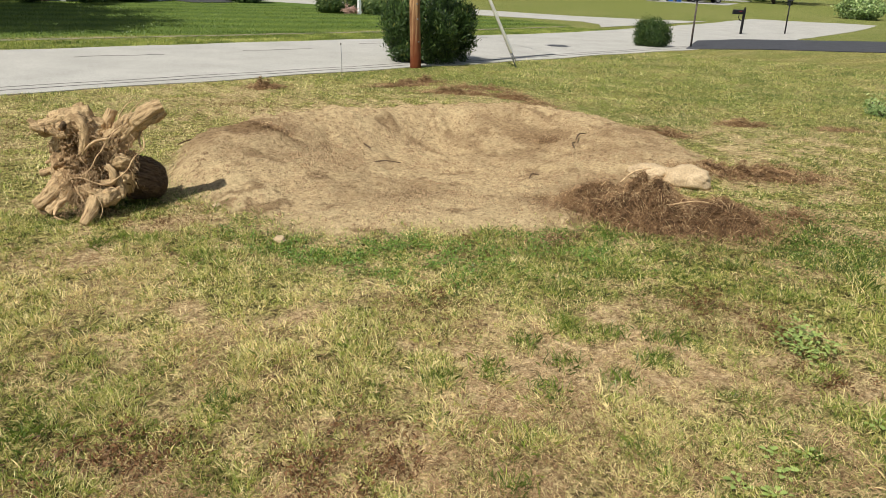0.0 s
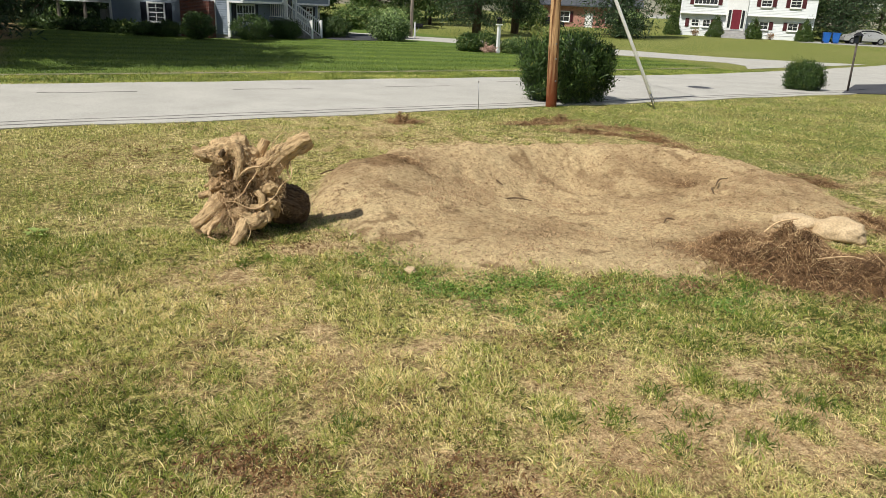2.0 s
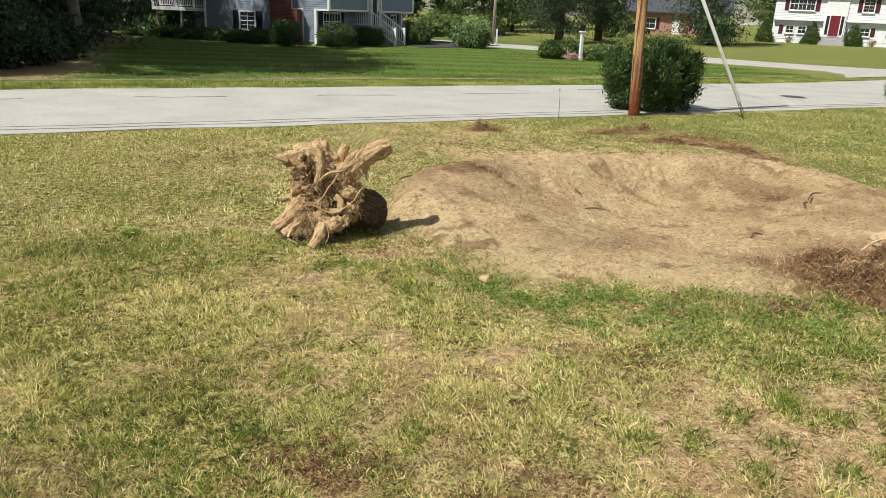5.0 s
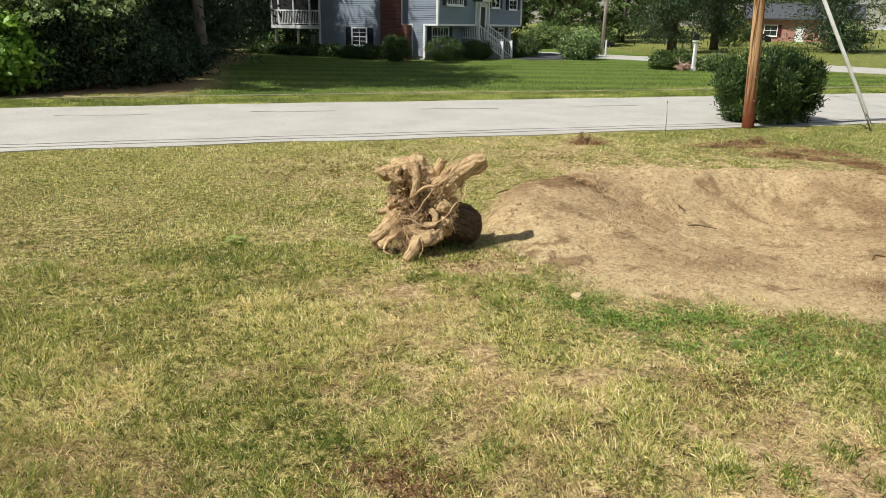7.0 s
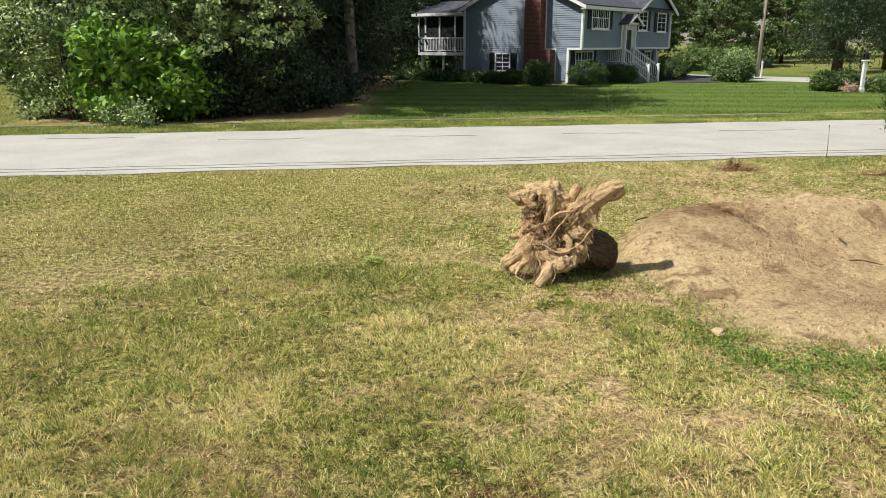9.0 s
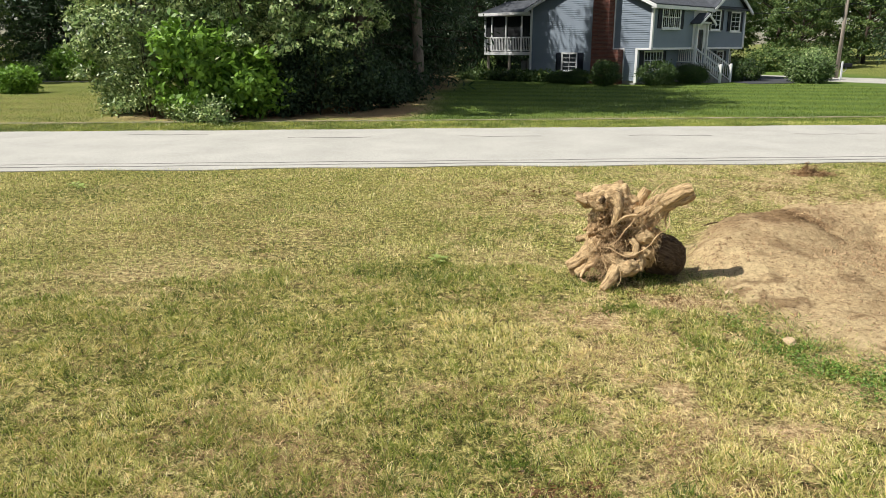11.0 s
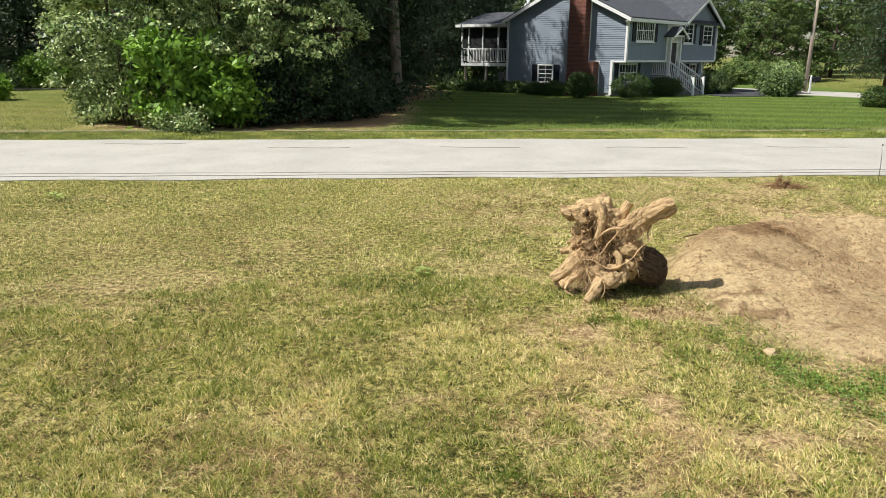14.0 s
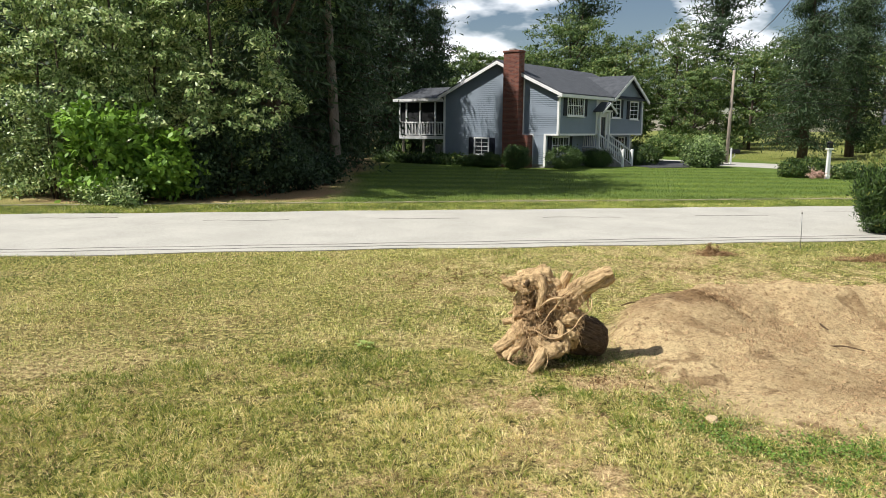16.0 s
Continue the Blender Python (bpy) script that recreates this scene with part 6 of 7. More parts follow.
root("knot", [(-0.308, -0.08, 0.798), (-0.296, -0.11, 0.828), (-0.287, -0.12, 0.848)], [0.0329, 0.0308, 0.0185], M_STUMP_DARK, 0.4, 14, 10)
root("root", [(-0.164, -0.05, 0.864), (-0.129, -0.11, 0.774), (-0.148, -0.14, 0.644), (-0.181, -0.15, 0.557)], [0.0452, 0.0411, 0.037, 0.0267], M_STUMP, 0.25, 18, 26)
root("root", [(-0.337, 0.08, 0.695), (-0.37, 0.1, 0.56), (-0.359, 0.08, 0.427), (-0.329, 0.04, 0.31)], [0.078, 0.0862, 0.0986, 0.1109], M_STUMP, 0.42, 30, 30)
root("root", [(-0.298, -0.03, 0.364), (-0.4, -0.07, 0.268), (-0.509, -0.1, 0.185), (-0.62, -0.12, 0.105)], [0.1027, 0.0903, 0.0739, 0.0534], M_STUMP, 0.36, 28, 34)
root("root", [(-0.318, -0.08, 0.261), (-0.427, -0.13, 0.136), (-0.524, -0.16, 0.049)], [0.0657, 0.0534, 0.037], M_STUMP, 0.4, 20, 26)
root("root", [(-0.554, -0.1, 0.116), (-0.579, -0.12, 0.069), (-0.544, -0.14, 0.03)], [0.037, 0.0308, 0.0185], M_STUMP, 0.4, 14, 14)
root("root", [(-0.267, -0.16, 0.274), (-0.349, -0.2, 0.179), (-0.431, -0.22, 0.099), (-0.468, -0.25, 0.033)], [0.0308, 0.0226, 0.0185, 0.0123], M_ROOT, 0.25, 12, 26, "", 0.02)
root("root", [(-0.468, -0.25, 0.033), (-0.431, -0.27, 0.013), (-0.394, -0.28, 0.003)], [0.0123, 0.0103, 0.0062], M_ROOT, 0.2, 8, 12)
root("root", [(-0.359, 0.16, 0.377), (-0.468, 0.19, 0.344), (-0.571, 0.21, 0.319)], [0.039, 0.0349, 0.0308], M_STUMP, 0.25, 14, 18)
root("root", [(-0.37, 0.22, 0.479), (-0.448, 0.24, 0.438), (-0.513, 0.26, 0.402)], [0.0246, 0.0185, 0.0144], M_STUMP, 0.25, 12, 16)
root("root", [(-0.216, -0.18, 0.248), (-0.107, -0.25, 0.205), (0.0, -0.26, 0.182), (0.082, -0.23, 0.203)], [0.0534, 0.0739, 0.078, 0.0575], M_STUMP, 0.4, 26, 30)
root("root", [(0.082, -0.22, 0.178), (0.113, -0.2, 0.254), (0.082, -0.18, 0.312)], [0.0616, 0.0493, 0.037], M_STUMP, 0.45, 18, 18)
root("root", [(-0.107, -0.28, 0.182), (-0.144, -0.36, 0.098), (-0.23, -0.45, 0.003)], [0.0616, 0.0575, 0.037], M_STUMP, 0.28, 20, 26)
root("root", [(0.078, -0.1, 0.434), (0.156, -0.15, 0.484), (0.23, -0.11, 0.437)], [0.0534, 0.0739, 0.0452], M_STUMP, 0.4, 22, 20)
root("root", [(0.113, -0.13, 0.351), (0.185, -0.14, 0.3), (0.205, -0.08, 0.196)], [0.0575, 0.0698, 0.0493], M_STUMP, 0.45, 22, 22)
root("root", [(0.016, -0.18, 0.452), (0.07, -0.21, 0.397), (0.053, -0.22, 0.314), (-0.041, -0.19, 0.298)], [0.0308, 0.037, 0.0349, 0.0246], M_STUMP, 0.28, 16, 26)
root("root", [(-0.267, -0.1, 0.503), (-0.298, -0.13, 0.426), (-0.267, -0.14, 0.322)], [0.0534, 0.0616, 0.0493], M_STUMP_CORE, 0.5, 20, 20)
root("root", [(-0.062, 0.25, 0.59), (0.041, 0.42, 0.367), (0.082, 0.55, 0.112)], [0.1232, 0.0924, 0.0513], M_STUMP, 0.4, 22, 20)
root("root", [(-0.267, 0.28, 0.559), (-0.329, 0.42, 0.431), (-0.411, 0.5, 0.342)], [0.1027, 0.0698, 0.037], M_STUMP, 0.4, 20, 20)
root("vine_root", [(0.417, -0.05, 1.042), (0.292, -0.09, 0.934), (0.218, -0.12, 0.831), (0.123, -0.16, 0.753), (0.021, -0.2, 0.651), (-0.051, -0.22, 0.535), (-0.123, -0.22, 0.44), (-0.199, -0.22, 0.37)], [0.003, 0.0038, 0.0046, 0.0051, 0.0056, 0.0056, 0.0056, 0.0056], M_ROOT, 0.1, 7, 32, "", 0.015)
root("vine_root", [(0.361, -0.05, 0.72), (0.361, -0.15, 0.604), (0.267, -0.22, 0.518), (0.185, -0.26, 0.423), (0.082, -0.28, 0.33), (-0.021, -0.29, 0.307), (-0.123, -0.28, 0.338), (-0.205, -0.25, 0.368), (-0.308, -0.2, 0.348)], [0.0076, 0.0058, 0.0056, 0.0056, 0.0058, 0.0064, 0.0064, 0.0064, 0.0051], M_ROOT, 0.1, 7, 36, "", 0.015)
root("vine_root", [(-0.152, -0.18, 0.604), (-0.057, -0.21, 0.682), (0.049, -0.2, 0.696)], [0.0089, 0.014, 0.0102], M_ROOT, 0.1, 7, 12, "", 0.015)
root("vine_root", [(-0.287, -0.2, 0.34), (-0.246, -0.26, 0.246), (-0.181, -0.33, 0.147), (-0.07, -0.4, 0.057)], [0.0051, 0.0056, 0.0051, 0.003], M_ROOT, 0.1, 7, 16, "", 0.015)
root("vine_root", [(0.205, -0.1, 0.735), (0.185, -0.09, 0.852), (0.246, -0.07, 0.966), (0.322, -0.05, 1.016)], [0.0056, 0.0046, 0.0038, 0.0025], M_ROOT, 0.1, 7, 16, "", 0.015)
root("vine_root", [(0.123, -0.1, 0.771), (0.185, -0.09, 0.886), (0.277, -0.07, 0.999)], [0.0056, 0.0046, 0.003], M_ROOT, 0.1, 7, 12, "", 0.015)
root("vine_root", [(0.359, -0.04, 0.721), (0.333, -0.06, 0.641), (0.349, -0.08, 0.557)], [0.0115, 0.0102, 0.0076], M_ROOT, 0.1, 7, 12, "", 0.015)
root("vine_root", [(-0.554, 0.0, 0.795), (-0.579, 0.0, 0.747), (-0.62, 0.0, 0.705)], [0.003, 0.003, 0.0025], M_ROOT, 0.1, 7, 12, "", 0.015)
root("vine_root", [(-0.164, -0.24, 0.331), (-0.123, -0.3, 0.263), (-0.051, -0.38, 0.115), (-0.082, -0.42, 0.031)], [0.0051, 0.0046, 0.0038, 0.0025], M_ROOT, 0.1, 7, 16, "", 0.015)
root("vine_root", [(0.205, -0.2, 0.426), (0.242, -0.2, 0.361), (0.23, -0.18, 0.291)], [0.0051, 0.0046, 0.0038], M_ROOT, 0.1, 7, 12, "", 0.015)
# fine hair roots and clinging soil
hairs = []
for k in range(640):
    zone = k % 9
    if zone < 4:
        a = Vector((rs.uniform(-0.42, -0.02), rs.uniform(-0.26, -0.08), rs.uniform(0.10, 0.46)))
        b = a + Vector((rs.uniform(-0.14, 0.10), rs.uniform(-0.14, 0.02), -rs.uniform(0.05, 0.18)))
    elif zone < 7:
        a = Vector((rs.uniform(-0.22, 0.28), rs.uniform(-0.16, -0.02), rs.uniform(0.42, 0.76)))
        b = a + Vector((rs.uniform(-0.12, 0.12), rs.uniform(-0.12, 0.0), rs.uniform(-0.16, 0.12)))
    else:
        a = Vector((rs.uniform(-0.40, 0.30), rs.uniform(-0.20, 0.0), rs.uniform(0.2, 0.9)))
        b = a + Vector((rs.uniform(-0.08, 0.08), rs.uniform(-0.10, 0.02), rs.uniform(-0.12, 0.08)))
    b.z = max(b.z, 0.01)
    w = rs.choice((0.35, 0.45, 0.6, 0.8))
    hairs.append(tube_arrays(bend(a, b, 6, rs.uniform(-0.03, 0.05), 0.07, k), [q * w for q in (0.0045, 0.004, 0.0035, 0.003, 0.0025, 0.0015)], 4))
tagged(part("hair_root_tangle", tubes_mesh("hair_root_tangle", hairs), M_ROOT, stump, "tangle of fine hair roots"), kind="stuff")
lumps = []
for k in range(130):
    c = Vector((rs.uniform(-0.36, 0.22), rs.uniform(-0.20, -0.04), rs.uniform(0.12, 0.74)))
    d = Vector((rs.uniform(-1, 1), rs.uniform(-1, 1), rs.uniform(-1, 1))).normalized() * 0.02
    q = rs.uniform(0.006, 0.018)
    lumps.append(tube_arrays([c - d, c, c + d], [q * 0.5, q, q * 0.5], 7, 0.6, k))
tagged(part("clinging_soil", tubes_mesh("clinging_soil", lumps), M_SOILHEAP, stump, "brown soil clinging between roots"), kind="stuff")


# ---------- dug patch: heap, rock, clods, twigs ----------
def strands(name, n, place, length, width, seed, mat, parent=None, label="", tint=(0.1, 0.9), lift=0.5, flatten=0.6):
    """Loose fibres: thin bent strips lying every way. place(r, n): their middles."""
    r = np.random.default_rng(seed)
    p = place(r, n)
    n = len(p)
    a = r.uniform(0, 2 * np.pi, n)
    L = length * r.uniform(0.5, 1.5, n)
    d = np.stack([np.cos(a), np.sin(a), r.normal(0, flatten, n)], -1)
    d /= np.linalg.norm(d, axis=1)[:, None]
    s = np.cross(d, (0, 0, 1.0)) + r.normal(0, 0.3, (n, 3))
    s /= np.linalg.norm(s, axis=1)[:, None]
    w = s * width * r.uniform(0.6, 1.4, n)[:, None]
    up_ = np.stack([np.zeros(n), np.zeros(n), L * lift * r.uniform(0.1, 0.5, n)], -1)
    e0, m_, e1 = p - d * L[:, None] * 0.5, p + up_, p + d * L[:, None] * 0.5
    verts = np.stack([e0, m_ + w, e1, m_ - w], 1).reshape(-1, 3)
    me = raw_mesh(name, verts, np.arange(4 * n).reshape(-1, 4), False, tint=np.repeat(np.clip(r.uniform(*tint, n) + 0.5 * (fbm(p[:, 0], p[:, 1], 0.13, 3, seed) - 0.5), 0, 1), 4))
    return part(name, me, mat, parent, label)


HEAPX, HEAPY = 6.15, 4.15
VR = Vector((0.60, -0.80))       # across the heap's long side
heap = thing("root_heap", pose(HEAPX, HEAPY, 0), "heap of brown soil and torn dry grass roots", "soil heap")


def heap_h(lx, ly):
    """Height of the heap over its own middle."""
    u, v = (lx * VR[0] + ly * VR[1]) * 1.22, -lx * VR[1] + ly * VR[0]
    h = 0.31 * np.exp(-((u + 0.05) / 0.48) ** 2 - (v / 0.46) ** 2) + 0.20 * np.exp(-((u - 0.66) / 0.34) ** 2 - ((v + 0.1) / 0.32) ** 2) + 0.11 * np.exp(-((u - 1.2) / 0.28) ** 2 - ((v + 0.1) / 0.22) ** 2) + 0.13 * np.exp(-((u + 0.75) / 0.3) ** 2 - (v / 0.3) ** 2)
    return h * (0.45 + 1.05 * smooth(0.25, 0.75, fbm(lx + 9, ly + 9, 0.26, 4, 51))) * (0.9 + 0.25 * fbm(lx + 4, ly + 4, 0.09, 2, 52))


g = np.linspace(-1.5, 1.5, 90)
GX, GY = np.meshgrid(g, g)
GZ = heap_h(GX, GY) - 0.03 + ground_z(GX + HEAPX, GY + HEAPY)
gi = np.arange(8100).reshape(90, 90)
gf = np.stack([gi[:-1, :-1], gi[:-1, 1:], gi[1:, 1:], gi[1:, :-1]], -1).reshape(-1, 4)
part("soil", raw_mesh("soil", np.stack([GX.ravel(), GY.ravel(), GZ.ravel()], -1), gf, True), M_SOILHEAP, heap)


def on_heap(r, n):
    x = r.normal(0.10, 0.46, n)
    y = r.normal(0, 0.29, n)
    lx, ly = x * VR[0] + y * 0.80, x * VR[1] + y * 0.60
    z = heap_h(lx, ly) + ground_z(lx + HEAPX, ly + HEAPY) + r.uniform(-0.02, 0.03, n)
    return np.stack([lx, ly, z], -1)


tagged(strands("root_mat", 24000, on_heap, 0.12, 0.0030, 71, M_HAY, heap, "matted brown grass roots", (0.0, 0.62), 0.55, 0.6), kind="stuff")
tagged(strands("straw", 2400, on_heap, 0.15, 0.0022, 72, M_HAY, heap, "pale dry straw", (0.75, 1.0), 0.6, 0.4), kind="stuff")
for k, (p0, p1, p2, q) in enumerate((((-0.25, -0.35, 0.24), (0.0, -0.5, 0.28), (0.22, -0.62, 0.22), 0.007), ((0.0, -0.6, 0.1), (0.12, -0.72, 0.14), (0.3, -0.8, 0.14), 0.007), ((-0.3, 0.2, 0.34), (-0.12, 0.2, 0.42), (0.05, 0.12, 0.46), 0.009), ((0.22, -0.55, 0.24), (0.34, -0.62, 0.18), (0.36, -0.75, 0.10), 0.009))):
    p, r_ = resample([p0, p1, p2], [q, q, q * 0.7], 10)
    part("twig", tubes_mesh("twig", [tube_arrays(p, r_, 6, 0.1, k)]), M_ROOT, heap)


def litter(cx, cy, rx_, ry_, n, label, seed, turn=0.0, hump=0.08):
    """A low spread of torn sod and roots over the grass."""
    z0 = zat(cx, cy)
    ob = thing("sod_litter", pose(cx, cy, 0), label, "torn sod", "torn sod on the lawn")
    c, s = math.cos(turn), math.sin(turn)

    def place(r, n):
        a, b = r.normal(0, 0.5, n) * rx_, r.normal(0, 0.5, n) * ry_
        lx, ly = a * c - b * s, a * s + b * c
        z = ground_z(lx + cx, ly + cy) + hump * np.exp(-(a / rx_) ** 2 * 2 - (b / ry_) ** 2 * 2) * smooth(0.36, 0.72, fbm(lx + cx, ly + cy, 0.17, 3, seed)) * 1.5 + r.uniform(0, 0.02, n)
        return np.stack([lx, ly, z], -1)
    m = 40
    g_ = np.linspace(-1, 1, m)
    A, B = np.meshgrid(g_ * rx_ * 1.2, g_ * ry_ * 1.2)
    X, Y = A * c - B * s, A * s + B * c
    edge = np.exp(-(A / rx_) ** 2 * 2 - (B / ry_) ** 2 * 2)
    Z = ground_z(X + cx, Y + cy) - 0.03 + hump * edge * smooth(0.36, 0.72, fbm(X + cx, Y + cy, 0.17, 3, seed)) * 1.5
    i_ = np.arange(m * m).reshape(m, m)
    part("soil", raw_mesh("soil", np.stack([X.ravel(), Y.ravel(), Z.ravel()], -1), np.stack([i_[:-1, :-1], i_[:-1, 1:], i_[1:, 1:], i_[1:, :-1]], -1).reshape(-1, 4), True), M_SOILHEAP, ob)
    tagged(strands("roots", n, place, 0.10, 0.003, seed, M_HAY, ob, "", (0.0, 0.85), 0.4, 0.4), kind="stuff")
    return ob


litter(8.75, 4.45, 1.0, 0.38, 5200, "low spread of torn brown sod beside the soil", 81, -0.75, 0.12)
litter(9.75, 6.55, 0.5, 0.22, 1600, "thin brown root litter on the grass", 82, -0.5)
litter(11.9, 6.5, 0.55, 0.2, 1500, "thin brown root litter among grass", 83, -0.6)
litter(13.2, 5.4, 0.5, 0.2, 1200, "brown root litter on the lawn", 84, -0.7)
litter(6.3, 13.3, 0.42, 0.24, 2200, "small clump of brown torn sod near the road", 85, 0.0, 0.16)
litter(8.95, 12.5, 0.8, 0.2, 2600, "line of brown torn sod behind the soil", 86, -0.2, 0.1)
litter(9.4, 11.2, 1.0, 0.24, 2800, "line of torn sod and straw behind the soil", 87, -0.7, 0.08)
litter(9.75, 9.4, 0.5, 0.18, 1200, "torn brown sod at the soil's far edge", 88, -0.8, 0.08)
litter(10.3, 11.5, 0.7, 0.22, 1800, "line of torn brown sod in the grass", 93, -0.9, 0.09)
litter(10.1, 10.2, 0.6, 0.2, 1500, "broken clumps of torn brown sod", 94, -1.1, 0.09)
litter(9.7, 12.75, 0.6, 0.18, 1400, "low clumps of torn sod near the road", 95, -0.2, 0.1)
litter(7.3, 3.3, 0.35, 0.22, 900, "loose brown sod beside the heap", 89, -0.6, 0.1)
litter(4.65, 4.15, 0.35, 0.16, 700, "reddish brown dead weeds at the soil's edge", 90, -0.2, 0.03)
litter(4.05, 8.30, 0.34, 0.16, 520, "dark root litter on the dug soil", 91, -0.5, 0.025)
litter(7.95, 7.3, 0.24, 0.13, 420, "dark root litter on the soil's flank", 92, -0.5, 0.07)


def rock(at, rx_, ry_, rz_, label, seed, mat):
    bm = bmesh.new()
    bmesh.ops.create_icosphere(bm, subdivisions=4, radius=1.0)
    for v in bm.verts:
        d = 1 + 0.30 * noise.noise(v.co * 1.3 + Vector((seed, 0, 0))) + 0.12 * noise.noise(v.co * 3.5 + Vector((0, seed, 0))) + 0.04 * noise.noise(v.co * 9)
        v.co = Vector((v.co.x * rx_ * d, v.co.y * ry_ * d, max(v.co.z, -0.5) * rz_ * d))
    for f in bm.faces:
        f.smooth = True
    ob = part("rock", bm, mat)
    ob.matrix_basis = at
    return tagged(ob, label, "rock", "rocks")


rock(pose(7.5, 4.66, 0.08, 0, 0, -50), 0.30, 0.20, 0.15, "pale sandy flat rock beside the soil heap", 3.3, M_ROCK)
rock(pose(7.3, 5.0, 0.10, 0, 0, -40), 0.26, 0.2, 0.10, "pale sandy lump of earth by the rock", 6.1, M_ROCK)
rock(pose(2.55, 6.55, 0.015, 0, 0, 30), 0.07, 0.045, 0.035, "small pale stone in the grass", 1.1, M_ROCK)
rock(pose(2.62, 5.38, 0.02, 0, 0, 80), 0.07, 0.05, 0.035, "small pale stone by the soil's edge", 2.1, M_ROCK)

# clods and pebbles over the soil
nc = 34000
r = np.random.default_rng(14)
cx_, cy_ = r.uniform(2.0, 10.3, nc * 3), r.uniform(3.8, 10.6, nc * 3)
keep = (dirt_s(cx_, cy_) < r.uniform(0.75, 1.10, nc * 3)) & (r.random(nc * 3) < smooth(0.40, 0.66, fbm(cx_, cy_, 0.5, 4, 95)) + 0.12)
cx_, cy_ = cx_[keep][:nc], cy_[keep][:nc]
sz = 0.0045 + 0.022 * r.random(len(cx_)) ** 11 + 0.007 * r.random(len(cx_)) ** 3
octa = np.array([(1, 0, -0.5), (0, 1, -0.5), (-1, 0, -0.5), (0, -1, -0.5), (0, 0, 0.45)])
V = octa[None] * sz[:, None, None] * r.uniform(0.6, 1.3, (len(sz), 5, 1)) + r.normal(0, 0.2, (len(sz), 5, 3)) * sz[:, None, None]
V += np.stack([cx_, cy_, ground_z(cx_, cy_) + sz * 0.4], -1)[:, None]
F = np.array([(0, 1, 4), (1, 2, 4), (2, 3, 4), (3, 0, 4)])
F = (F[None] + 5 * np.arange(len(sz))[:, None, None]).reshape(-1, 3)
tagged(part("soil_clods", raw_mesh("soil_clods", V.reshape(-1, 3), F, False), M_CLOD), "small clods and crumbs strewn over sandy soil", "clods", kind="stuff")
# darker crumbs of root on the soil
tagged(strands("root_scraps", 4500, lambda q, n: np.stack([(xx := q.uniform(2.8, 9.4, n)), (yy := q.uniform(5.0, 9.6, n)), ground_z(xx, yy) + 0.004], -1), 0.05, 0.003, 15, M_HAY, None, "", (0.0, 0.6), 0.2, 0.15), "scraps of root lying on the soil", "root scraps", kind="stuff")
for k, (x, y, a, L) in enumerate(((8.2, 6.9, 25, 0.55), (7.9, 6.75, 40, 0.35), (5.2, 7.6, -20, 0.45), (5.4, 8.3, 75, 0.3), (6.55, 6.2, 10, 0.22), (3.3, 9.2, 8, 0.4))):
    z = zat(x, y)
    p, r_ = resample([(-L / 2, 0, 0.012), (0, 0.04, 0.04), (L / 2, 0, 0.014)], [0.009, 0.011, 0.006], 9)
    ob = part("stick", tubes_mesh("stick", [tube_arrays(p, r_, 6, 0.1, k)]), M_STUMP_DARK)
    ob.matrix_basis = pose(x, y, z, 0, 0, a)
    tagged(ob, "thin dark stick lying on the soil", "stick", "sticks")


# ---------- grass ----------
def grass(name, x, y, length, width, tint, lean, seed, mat, label, kind_label="grass", fine=True, ways=None):
    """Blades: narrow bent strips, or single slim triangles where far off."""
    r = np.random.default_rng(seed)
    n = len(x)
    z = ground_z(x, y) - 0.004
    a = r.uniform(0, 2 * np.pi, n) if ways is None else ways
    d = np.stack([np.cos(a), np.sin(a), np.zeros(n)], -1)
    b = a + np.pi / 2 + r.normal(0, 0.6, n)
    s = np.stack([np.cos(b), np.sin(b), np.zeros(n)], -1) * (width * 0.5)[:, None]
    base = np.stack([x, y, z], -1)
    ln = np.clip(lean * r.uniform(0.25, 1.5, n), 0, 1.45)
    up_ = np.array((0, 0, 1.0))
    if not fine:
        tip = base + d * (length * np.sin(ln))[:, None] + up_ * (length * np.cos(ln))[:, None]
        verts, k = np.stack([base - s, base + s, tip], 1), 3
    else:
        midp = base + d * (length * 0.5 * np.sin(ln * 0.8))[:, None] + up_ * (length * 0.52 * np.cos(ln * 0.8))[:, None]
        l2 = np.minimum(ln * 1.2 + 0.1, 1.6)
        tip = midp + d * (length * 0.5 * np.sin(l2))[:, None] + up_ * (length * 0.5 * np.cos(l2))[:, None]
        verts, k = np.stack([base - s, base + s, midp + s * 0.7, tip, midp - s * 0.7], 1), 5
    me = raw_mesh(name, verts.reshape(-1, 3), np.arange(k * n).reshape(-1, k), False, tint=np.repeat(np.clip(tint, 0, 1), k))
    return tagged(part(name, me, mat), label, kind_label, kind="stuff")


def lawn_points(n, r0, r1, a0, a1, power, seed):
    """Points in a ring sector before the house, denser near its middle."""
    r = np.random.default_rng(seed)
    q = r.random(n)
    k = 2 - power
    rad = (r0 ** k + q * (r1 ** k - r0 ** k)) ** (1 / k)
    a = np.radians(r.uniform(a0, a1, n))
    return rad * np.sin(a), rad * np.cos(a), rad


